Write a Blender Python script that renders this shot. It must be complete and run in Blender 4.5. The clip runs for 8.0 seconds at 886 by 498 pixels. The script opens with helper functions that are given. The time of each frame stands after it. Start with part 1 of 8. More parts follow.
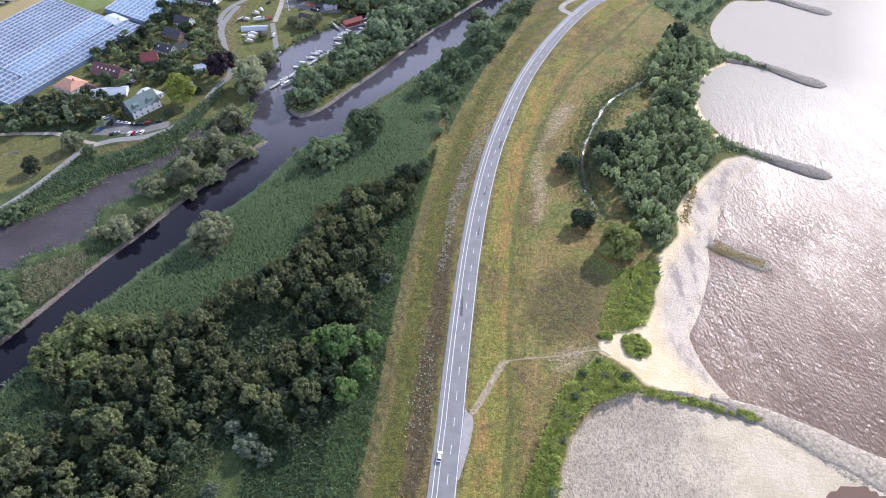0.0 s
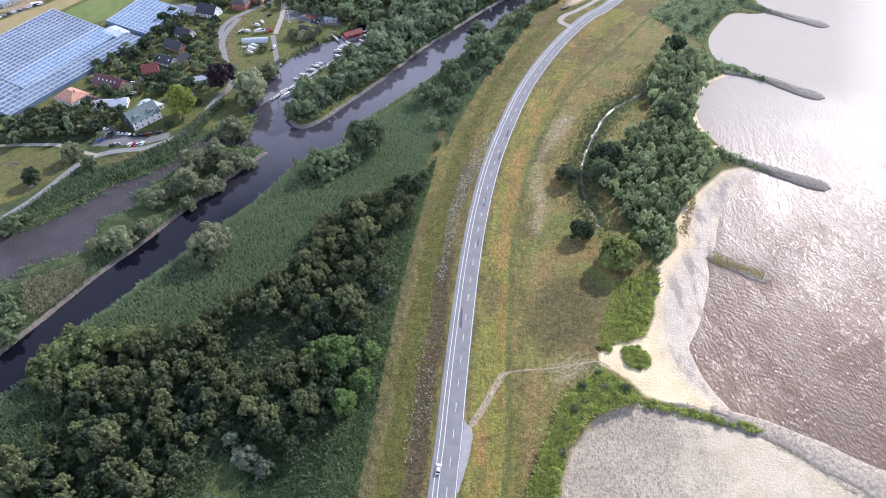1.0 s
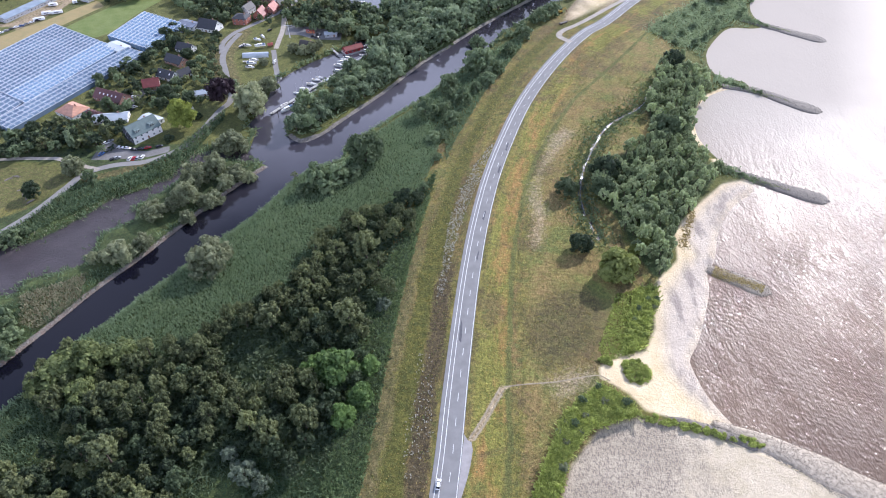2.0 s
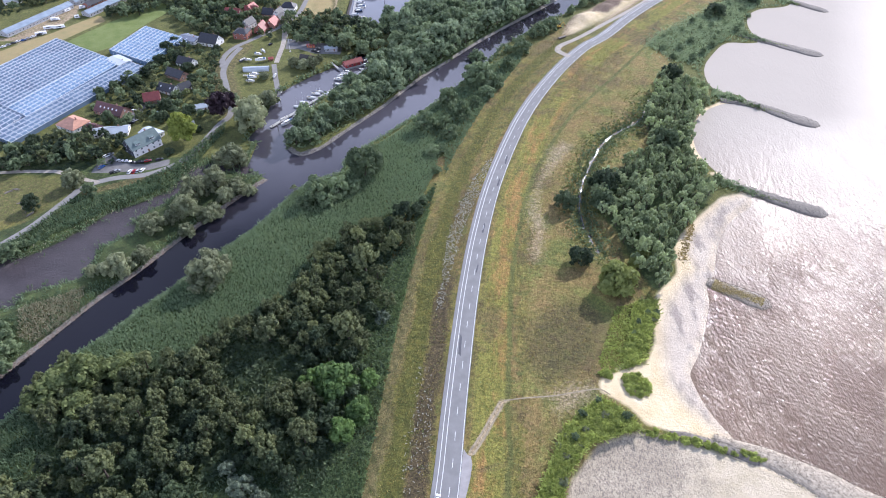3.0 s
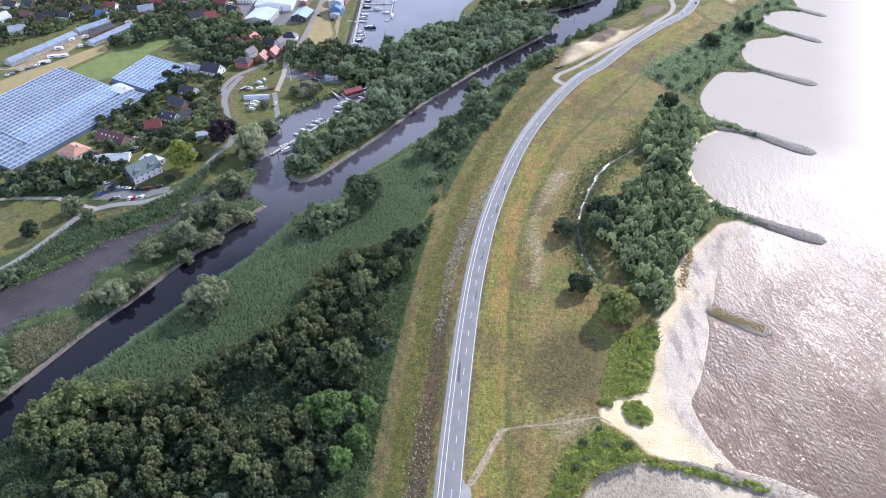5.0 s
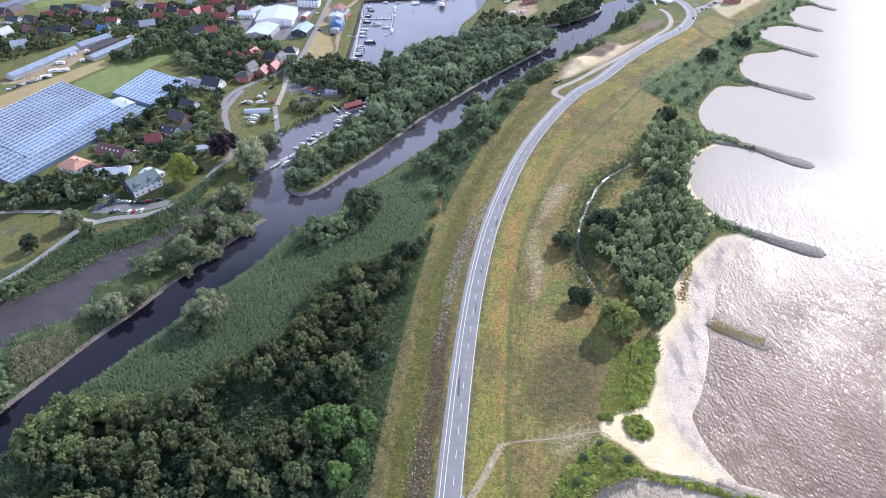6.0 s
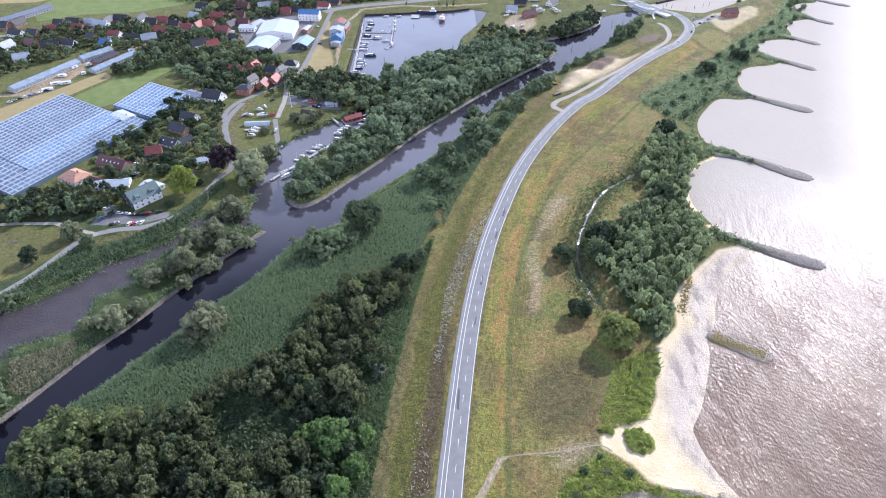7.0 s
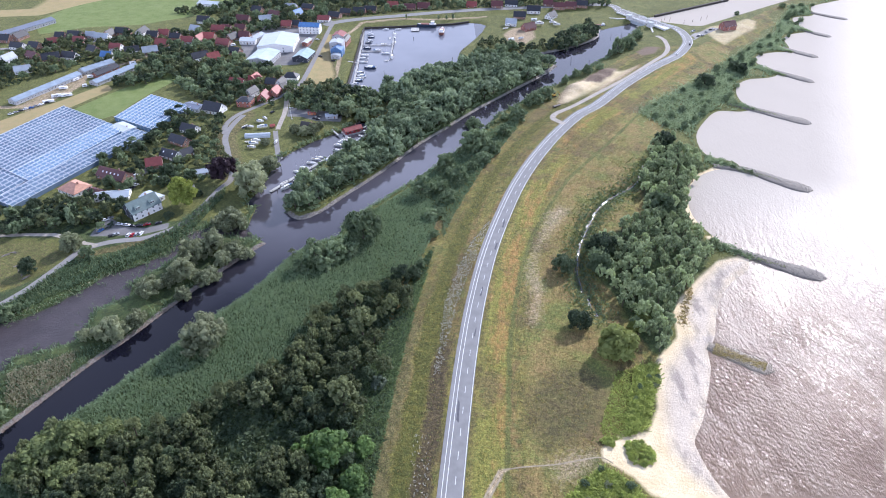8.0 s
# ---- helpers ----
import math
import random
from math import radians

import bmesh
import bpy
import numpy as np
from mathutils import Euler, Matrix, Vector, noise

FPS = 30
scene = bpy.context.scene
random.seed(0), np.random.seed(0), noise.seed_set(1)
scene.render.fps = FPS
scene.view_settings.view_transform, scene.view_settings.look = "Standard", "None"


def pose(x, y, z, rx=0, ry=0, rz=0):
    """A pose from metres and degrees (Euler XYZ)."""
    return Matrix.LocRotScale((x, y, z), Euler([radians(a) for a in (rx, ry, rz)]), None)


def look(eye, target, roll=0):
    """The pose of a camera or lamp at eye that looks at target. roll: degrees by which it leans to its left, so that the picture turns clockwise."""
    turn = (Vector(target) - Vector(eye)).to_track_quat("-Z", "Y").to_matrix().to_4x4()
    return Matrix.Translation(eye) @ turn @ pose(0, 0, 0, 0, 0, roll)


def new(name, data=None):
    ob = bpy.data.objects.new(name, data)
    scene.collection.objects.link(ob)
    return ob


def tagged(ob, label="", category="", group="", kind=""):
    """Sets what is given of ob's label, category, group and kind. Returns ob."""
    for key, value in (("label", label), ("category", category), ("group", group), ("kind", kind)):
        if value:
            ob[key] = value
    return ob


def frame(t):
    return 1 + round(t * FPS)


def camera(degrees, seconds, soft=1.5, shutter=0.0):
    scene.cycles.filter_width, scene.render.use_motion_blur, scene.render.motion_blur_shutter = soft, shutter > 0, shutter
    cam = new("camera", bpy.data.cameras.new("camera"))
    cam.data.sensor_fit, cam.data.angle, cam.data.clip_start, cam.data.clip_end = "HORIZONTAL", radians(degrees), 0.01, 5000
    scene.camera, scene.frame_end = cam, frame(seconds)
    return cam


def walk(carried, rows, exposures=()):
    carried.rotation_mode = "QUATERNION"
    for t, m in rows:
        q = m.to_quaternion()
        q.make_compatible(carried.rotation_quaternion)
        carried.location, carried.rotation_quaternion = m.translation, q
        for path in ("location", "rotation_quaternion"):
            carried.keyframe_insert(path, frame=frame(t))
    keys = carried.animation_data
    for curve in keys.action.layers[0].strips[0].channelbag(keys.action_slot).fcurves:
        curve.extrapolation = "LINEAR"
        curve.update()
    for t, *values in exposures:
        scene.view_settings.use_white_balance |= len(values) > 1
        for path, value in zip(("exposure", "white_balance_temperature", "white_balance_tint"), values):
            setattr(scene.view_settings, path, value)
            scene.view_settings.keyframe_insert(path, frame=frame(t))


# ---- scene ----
cam = camera(69.4, 8.0, 1.0)
# seconds, eye x, y, z, yaw, pitch, roll
ROWS = [
    (0.0, -0.00, -0.00, 235.00, 0.000, -45.500, 0.154),
    (0.5, 0.05, 0.06, 234.98, -0.031, -45.048, 0.125),
    (1.0, 0.17, 0.18, 235.01, -0.045, -44.531, 0.101),
    (1.5, 0.23, 0.35, 234.95, -0.063, -43.940, 0.120),
    (3.0, 0.22, 0.50, 234.70, -0.168, -42.168, 0.042),
    (3.5, 0.27, 0.54, 234.58, -0.192, -41.564, 0.010),
    (4.0, 0.32, 0.61, 234.53, -0.203, -40.971, -0.008),
    (4.5, 0.34, 0.65, 234.50, -0.240, -40.365, -0.043),
    (6.0, 0.29, 0.81, 234.36, -0.337, -38.578, -0.088),
    (6.5, 0.28, 0.84, 234.38, -0.353, -37.993, -0.110),
    (7.0, 0.36, 0.93, 234.30, -0.367, -37.496, -0.126),
    (7.5, 0.41, 1.00, 234.02, -0.380, -36.941, -0.110),
    (8.0, 0.39, 0.99, 233.59, -0.393, -36.413, -0.128),
]
walk(cam, [(t, pose(x, y, z, 90 + pitch, 0, yaw) @ pose(0, 0, 0, 0, 0, -roll)) for t, x, y, z, yaw, pitch, roll in ROWS],
     [(0.0, 0.43, 5600, 18), (8.0, 0.50, 5440, 18)])

# ---- light ----
SUN_AZIMUTH, SUN_HEIGHT = 39.0, 31.0
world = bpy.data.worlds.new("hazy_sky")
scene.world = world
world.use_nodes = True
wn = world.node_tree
sky = wn.nodes.new("ShaderNodeTexSky")
sky.sky_type, sky.sun_disc = "NISHITA", False
sky.sun_elevation, sky.sun_rotation = radians(SUN_HEIGHT), radians(-SUN_AZIMUTH)
sky.dust_density, sky.air_density, sky.ozone_density, sky.altitude = 0.6, 1.15, 1.3, 200
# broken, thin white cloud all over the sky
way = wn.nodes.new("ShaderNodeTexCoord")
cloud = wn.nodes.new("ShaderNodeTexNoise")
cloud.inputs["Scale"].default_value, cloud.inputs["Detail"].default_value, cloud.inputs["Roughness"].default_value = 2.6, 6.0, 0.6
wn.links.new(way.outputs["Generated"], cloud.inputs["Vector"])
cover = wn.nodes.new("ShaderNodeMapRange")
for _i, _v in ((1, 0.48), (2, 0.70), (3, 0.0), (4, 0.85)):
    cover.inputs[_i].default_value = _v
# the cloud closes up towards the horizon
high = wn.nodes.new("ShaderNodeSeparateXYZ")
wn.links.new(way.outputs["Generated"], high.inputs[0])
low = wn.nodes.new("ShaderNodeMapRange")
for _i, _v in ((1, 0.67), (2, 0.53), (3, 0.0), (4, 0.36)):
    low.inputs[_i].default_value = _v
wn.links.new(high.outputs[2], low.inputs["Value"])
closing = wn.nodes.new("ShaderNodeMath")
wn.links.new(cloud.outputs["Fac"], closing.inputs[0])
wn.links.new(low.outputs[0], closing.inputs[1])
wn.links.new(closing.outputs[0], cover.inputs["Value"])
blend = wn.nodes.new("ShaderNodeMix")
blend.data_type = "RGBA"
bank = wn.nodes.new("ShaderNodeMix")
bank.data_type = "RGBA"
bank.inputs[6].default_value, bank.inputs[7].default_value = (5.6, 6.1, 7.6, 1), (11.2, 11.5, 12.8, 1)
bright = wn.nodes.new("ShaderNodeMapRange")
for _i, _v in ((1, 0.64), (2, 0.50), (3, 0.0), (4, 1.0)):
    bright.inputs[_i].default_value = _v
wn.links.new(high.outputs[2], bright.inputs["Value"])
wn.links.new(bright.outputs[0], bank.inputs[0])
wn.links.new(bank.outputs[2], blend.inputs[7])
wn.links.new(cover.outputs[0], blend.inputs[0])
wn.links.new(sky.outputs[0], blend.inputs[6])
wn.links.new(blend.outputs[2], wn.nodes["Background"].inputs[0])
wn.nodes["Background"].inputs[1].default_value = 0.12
sun = new("sun", bpy.data.lights.new("sun", "SUN"))
sun.data.energy, sun.data.angle, sun.data.color = 4.4, radians(2.2), (1.0, 0.915, 0.78)
_a, _h = radians(SUN_AZIMUTH), radians(SUN_HEIGHT)
sun.matrix_world = look((math.sin(_a) * math.cos(_h) * 900, math.cos(_a) * math.cos(_h) * 900, math.sin(_h) * 900), (0, 0, 0))

# ---- materials ----
class Nodes:
    """Short ways to write a node material."""

    def __init__(self, name):
        self.m = bpy.data.materials.new(name)
        self.m.use_nodes = True
        self.t = self.m.node_tree
        self.bsdf = self.t.nodes["Principled BSDF"]

    def add(self, kind, **settings):
        n = self.t.nodes.new("ShaderNode" + kind)
        for key, value in settings.items():
            if key in ("operation", "blend_type", "data_type", "attribute_name", "feature", "noise_dimensions", "wave_type", "bands_direction"):
                setattr(n, key, value)
        return n

    def put(self, socket, value):
        if isinstance(value, bpy.types.NodeSocket):
            self.t.links.new(value, socket)
        elif isinstance(value, tuple) and len(value) == 3 and socket.type == "RGBA":
            socket.default_value = (*value, 1)
        else:
            socket.default_value = value

    def place(self, scale=(1, 1, 1), turn=0.0):
        n = self.add("Mapping")
        self.put(n.inputs["Vector"], self.add("NewGeometry").outputs["Position"])
        n.inputs["Scale"].default_value = scale
        n.inputs["Rotation"].default_value = (0, 0, radians(turn))
        return n.outputs[0]

    def noise(self, scale, detail=4.0, rough=0.55, vector=None, warp=0.0):
        n = self.add("TexNoise")
        self.put(n.inputs["Vector"], vector or self.add("NewGeometry").outputs["Position"])
        n.inputs["Scale"].default_value, n.inputs["Detail"].default_value, n.inputs["Roughness"].default_value = scale, detail, rough
        n.inputs["Distortion"].default_value = warp
        return n.outputs["Fac"]

    def step(self, value, low, high, a=0.0, b=1.0):
        n = self.add("MapRange")
        self.put(n.inputs["Value"], value)
        for i, v in zip((1, 2, 3, 4), (low, high, a, b)):
            self.put(n.inputs[i], v)
        return n.outputs[0]

    def math(self, operation, a, b=0.0):
        n = self.add("Math", operation=operation)
        self.put(n.inputs[0], a)
        self.put(n.inputs[1], b)
        return n.outputs[0]

    def mix(self, fac, a, b, blend="MIX"):
        n = self.add("Mix", data_type="RGBA", blend_type=blend)
        self.put(n.inputs[0], fac)
        self.put(n.inputs[6], a)
        self.put(n.inputs[7], b)
        return n.outputs[2]

    def mask(self, attribute, channel):
        n = self.add("Attribute", )
        n.attribute_name = attribute
        if channel == "A":
            return n.outputs["Alpha"]
        s = self.add("SeparateColor")
        self.put(s.inputs[0], n.outputs["Color"])
        return s.outputs["RGB".index(channel)]

    def random(self):
        return self.add("ObjectInfo").outputs["Random"]

    def lane(self):
        """Metres across and along the road."""
        n = self.add("Attribute")
        n.attribute_name = "lane"
        return n.outputs["Vector"]

    def stretch(self, vector, scale):
        n = self.add("Mapping")
        self.put(n.inputs["Vector"], vector)
        n.inputs["Scale"].default_value = scale
        return n.outputs[0]

    def island(self):
        return self.add("NewGeometry").outputs["Random Per Island"]

    def bump(self, height, strength=0.5, distance=0.1):
        n = self.add("Bump")
        self.put(n.inputs["Height"], height)
        n.inputs["Strength"].default_value, n.inputs["Distance"].default_value = strength, distance
        self.put(self.bsdf.inputs["Normal"], n.outputs[0])

    def done(self, colour, rough=0.8, metal=0.0, spec=0.5):
        self.put(self.bsdf.inputs["Base Color"], colour)
        self.put(self.bsdf.inputs["Roughness"], rough)
        self.put(self.bsdf.inputs["Metallic"], metal)
        self.put(self.bsdf.inputs["Specular IOR Level"], spec)
        return self.m


def paint(name, colour, rough=0.6, spread=0.12, scale=0.8, metal=0.0, spec=0.4, bump=0.0):
    """A worn plain surface: two scales of noise over one colour, and a little difference from object to object."""
    n = Nodes(name)
    dark, light = tuple(c * (1 - spread) for c in colour), tuple(min(1, c * (1 + spread)) for c in colour)
    c = n.mix(n.step(n.noise(scale, 3), 0.35, 0.65), dark, light)
    c = n.mix(n.step(n.noise(scale * 9, 2), 0.3, 0.8, 0.0, 0.35), c, dark)
    c = n.mix(n.math("MULTIPLY", n.random(), 0.4), c, dark)
    if bump:
        n.bump(n.noise(scale * 6, 3), bump, 0.05)
    return n.done(c, rough, metal, spec)


def ground_material():
    n = Nodes("ground_cover")
    mid, fine, tiny = n.noise(0.12, 5, 0.6), n.noise(0.7, 5, 0.65), n.noise(2.6, 4, 0.7)
    soft = lambda v, k=0.5: n.step(n.math("ADD", v, n.math("MULTIPLY", n.math("SUBTRACT", fine, 0.5), k)), 0.35, 0.65)
    lane = lambda across, along: n.stretch(n.lane(), (across, along, 1.0))
    swath, stripe = n.noise(1.0, 5, 0.65, lane(0.10, 0.014), 0.4), n.noise(1.0, 5, 0.7, lane(0.9, 0.07))
    c = n.mix(n.step(mid, 0.35, 0.65), (0.135, 0.135, 0.036), (0.22, 0.192, 0.06))
    c = n.mix(n.step(swath, 0.46, 0.6, 0.0, 0.8), c, (0.215, 0.148, 0.07))
    c = n.mix(n.step(n.noise(0.045, 5, 0.65, None, 0.5), 0.5, 0.62, 0.0, 0.7), c, (0.078, 0.07, 0.037))
    c = n.mix(n.step(n.noise(0.3, 6, 0.7), 0.5, 0.6, 0.0, 0.7), c, (0.085, 0.10, 0.036))
    c = n.mix(n.step(n.noise(0.2, 6, 0.75), 0.55, 0.66, 0.0, 0.6), c, (0.15, 0.108, 0.064))
    weedy = n.mix(n.step(fine, 0.35, 0.65), (0.122, 0.136, 0.034), (0.23, 0.213, 0.058))
    c = n.mix(soft(n.mask("verge", "G"), 1.2), c, n.mix(n.step(n.math("ADD", n.math("MULTIPLY", swath, 0.6), n.math("MULTIPLY", n.noise(0.1, 6, 0.75), 0.4)), 0.48, 0.57), weedy, (0.29, 0.18, 0.07)))
    c = n.mix(soft(n.mask("verge", "B"), 1.2), c, n.mix(n.step(n.noise(0.05, 6, 0.75, None, 0.4), 0.42, 0.6), (0.235, 0.172, 0.078), (0.168, 0.178, 0.056)))
    c = n.mix(n.step(n.noise(0.028, 6, 0.7, None, 0.6), 0.52, 0.6, 0.0, 0.65), c, n.mix(n.step(fine, 0.3, 0.7), (0.08, 0.06, 0.036), (0.145, 0.105, 0.062)))
    c = n.mix(n.step(n.noise(0.05, 6, 0.7, None, 0.3), 0.55, 0.63, 0.0, 0.65), c, n.mix(n.step(fine, 0.3, 0.7), (0.07, 0.10, 0.03), (0.13, 0.155, 0.05)))
    c = n.mix(1.0, c, n.mix(n.step(stripe, 0.34, 0.66), (0.84, 0.84, 0.84), (1.18, 1.18, 1.18)), "MULTIPLY")
    c = n.mix(n.math("MULTIPLY", soft(n.mask("patches", "R"), 1.0), 0.8), c, n.mix(n.step(n.noise(0.25, 6, 0.75), 0.4, 0.6), (0.062, 0.052, 0.032), (0.115, 0.105, 0.046)))
    c = n.mix(soft(n.mask("patches", "G"), 1.0), c, n.mix(n.step(fine, 0.35, 0.65), (0.11, 0.14, 0.038), (0.19, 0.21, 0.06)))
    c = n.mix(soft(n.mask("cover", "R")), c, n.mix(n.step(n.noise(0.55, 6, 0.75), 0.38, 0.62), (0.085, 0.068, 0.036), (0.25, 0.20, 0.115)))
    c = n.mix(soft(n.mask("cover", "G"), 1.2), c, n.mix(n.step(mid, 0.3, 0.7), (0.08, 0.092, 0.031), (0.135, 0.143, 0.047)))
    c = n.mix(soft(n.mask("cover", "B"), 0.7), c, n.mix(n.step(fine, 0.3, 0.7), (0.24, 0.185, 0.13), (0.40, 0.33, 0.25)))
    c = n.mix(soft(n.mask("cover", "A")), c, n.mix(n.step(mid, 0.4, 0.6), (0.035, 0.055, 0.022), (0.075, 0.105, 0.04)))
    c = n.mix(soft(n.mask("patches", "B"), 1.4), c, n.mix(n.step(n.noise(0.3, 5, 0.7), 0.36, 0.62), (0.056, 0.066, 0.018), (0.12, 0.118, 0.03)))
    c = n.mix(soft(n.mask("verge", "R"), 1.5), c, n.mix(n.step(n.noise(0.5, 5, 0.7), 0.4, 0.62), (0.057, 0.045, 0.029), (0.118, 0.092, 0.054)))
    c = n.mix(soft(n.mask("verge", "A"), 1.5), c, n.mix(n.step(n.noise(0.35, 5, 0.7), 0.36, 0.62), (0.062, 0.068, 0.028), (0.165, 0.14, 0.07)))
    grain = n.mix(n.step(tiny, 0.34, 0.66), (0.4, 0.4, 0.4), (1.65, 1.65, 1.65))
    c = n.mix(0.8, c, n.mix(1.0, c, grain, "MULTIPLY"))
    c = n.mix(1.0, c, n.mix(n.step(n.noise(0.55, 5, 0.7, None, 0.4), 0.36, 0.64), (0.72, 0.72, 0.72), (1.3, 1.3, 1.3)), "MULTIPLY")
    c = n.mix(n.step(n.noise(0.42, 4, 0.7), 0.52, 0.72, 0.0, 0.55), c, (0.07, 0.075, 0.022))
    c = n.mix(n.step(n.noise(1.3, 3, 0.7), 0.58, 0.75, 0.0, 0.6), c, (0.30, 0.26, 0.115))
    c = n.mix(1.0, c, (1.0, 0.965, 0.84), "MULTIPLY")
    mud = n.mix(n.step(mid, 0.3, 0.7), (0.042, 0.034, 0.038), (0.066, 0.054, 0.06))
    xyz = n.add("SeparateXYZ")
    n.put(xyz.inputs[0], n.add("NewGeometry").outputs["Position"])
    silty = n.step(n.math("ADD", xyz.outputs[0], n.math("MULTIPLY", n.math("SUBTRACT", n.noise(0.06, 4, 0.6), 0.5), 60.0)), 90.0, 112.0)
    flat = n.mix(silty, n.mix(n.step(n.noise(0.05, 4), 0.4, 0.6), (0.41, 0.345, 0.25), (0.49, 0.415, 0.305)), n.mix(n.step(n.noise(0.07, 5, 0.6, None, 0.8), 0.4, 0.6), (0.53, 0.445, 0.30), (0.63, 0.535, 0.39)))
    ripple = n.noise(1.5, 4, 0.65, n.place((1, 0.5, 1), 25), 0.8)
    flat = n.mix(n.math("MULTIPLY", n.step(ripple, 0.46, 0.6), n.step(silty, 0.0, 1.0, 0.9, 0.15)), flat, (0.20, 0.168, 0.135))
    sand = n.mix(n.step(mid, 0.35, 0.65), (0.67, 0.53, 0.315), (0.78, 0.65, 0.435))
    c = n.mix(soft(n.mask("shore", "R"), 0.25), c, sand)
    c = n.mix(soft(n.mask("patches", "A"), 0.8), c, n.mix(n.step(fine, 0.3, 0.7), (0.13, 0.092, 0.066), (0.21, 0.155, 0.115)))
    c = n.mix(soft(n.mask("shore", "G"), 0.2), c, mud)
    c = n.mix(soft(n.mask("shore", "B"), 0.15), c, flat)
    c = n.mix(soft(n.mask("shore", "A"), 0.3), c, n.mix(n.step(fine, 0.3, 0.7), (0.16, 0.145, 0.125), (0.33, 0.30, 0.27)))
    c = n.mix(n.step(n.mask("field", "R"), 0.4, 0.6), c, n.mix(n.step(mid, 0.3, 0.7), (0.13, 0.175, 0.045), (0.19, 0.225, 0.075)))
    c = n.mix(n.step(n.mask("field", "G"), 0.4, 0.6), c, n.mix(n.step(mid, 0.3, 0.7), (0.36, 0.275, 0.13), (0.28, 0.24, 0.11)))
    c = n.mix(n.step(n.mask("field", "B"), 0.4, 0.6), c, n.mix(n.step(mid, 0.3, 0.7), (0.155, 0.15, 0.145), (0.22, 0.21, 0.205)))
    c = n.mix(n.mask("field", "A"), c, n.mix(n.step(mid, 0.35, 0.65), (0.51, 0.425, 0.335), (0.62, 0.53, 0.42)))
    c = n.mix(n.math("MULTIPLY", n.mask("field", "A"), n.step(n.noise(0.1, 5, 0.7, n.place((1, 0.35, 1), 35)), 0.50, 0.60, 0.0, 0.75)), c, (0.24, 0.195, 0.17))
    tide = n.step(n.math("ABSOLUTE", n.math("SUBTRACT", n.math("ADD", n.mask("field", "A"), n.math("MULTIPLY", n.math("SUBTRACT", n.noise(0.12, 3), 0.5), 0.35)), 0.62)), 0.01, 0.09, 0.12, 0.0)
    c = n.mix(tide, c, (0.13, 0.10, 0.08))
    wet = n.math("MAXIMUM", n.math("MAXIMUM", n.mask("shore", "G"), n.math("MULTIPLY", n.mask("field", "A"), 0.6)), n.math("MULTIPLY", n.mask("shore", "B"), 0.45))
    n.bump(n.math("ADD", n.math("MULTIPLY", fine, 0.7), n.math("MULTIPLY", tiny, 0.4)), 0.8, 0.9)
    return n.done(c, n.step(wet, 0.2, 1.0, 0.95, 0.38), 0.0, 0.3)


def water_material(name, colour, rough, waves, strength, sky_sheen=None):
    n = Nodes(name)
    v = n.place((1.0, 0.45, 1.0))
    h = n.math("ADD", n.noise(waves, 4, 0.6, v, 0.4), n.math("MULTIPLY", n.noise(waves * 0.16, 3, 0.5, v), 1.2))
    n.bump(h, strength, 1.0)
    c = n.mix(n.step(n.noise(0.012, 3), 0.35, 0.65), colour, tuple(x * 0.7 for x in colour))
    n.bsdf.inputs["IOR"].default_value = 1.33
    # reflected bright cloud, painted as a paler base over a middle stretch
    if sky_sheen:
        xyz = n.add("SeparateXYZ")
        n.put(xyz.inputs[0], n.add("NewGeometry").outputs["Position"])
        water_tint = n.step(n.math("ADD", xyz.outputs[1], n.math("MULTIPLY", n.noise(0.02, 3), 60)), 290, 430)
        water_tint = n.math("MULTIPLY", water_tint, n.step(xyz.outputs[1], 430.0, 530.0, 1.0, 0.3))
        c = n.mix(water_tint, c, sky_sheen)
        n.put(n.bsdf.inputs["IOR"], n.step(water_tint, 0.0, 1.0, 1.32, 1.65))
    return n.done(c, rough, 0.0, 0.5)


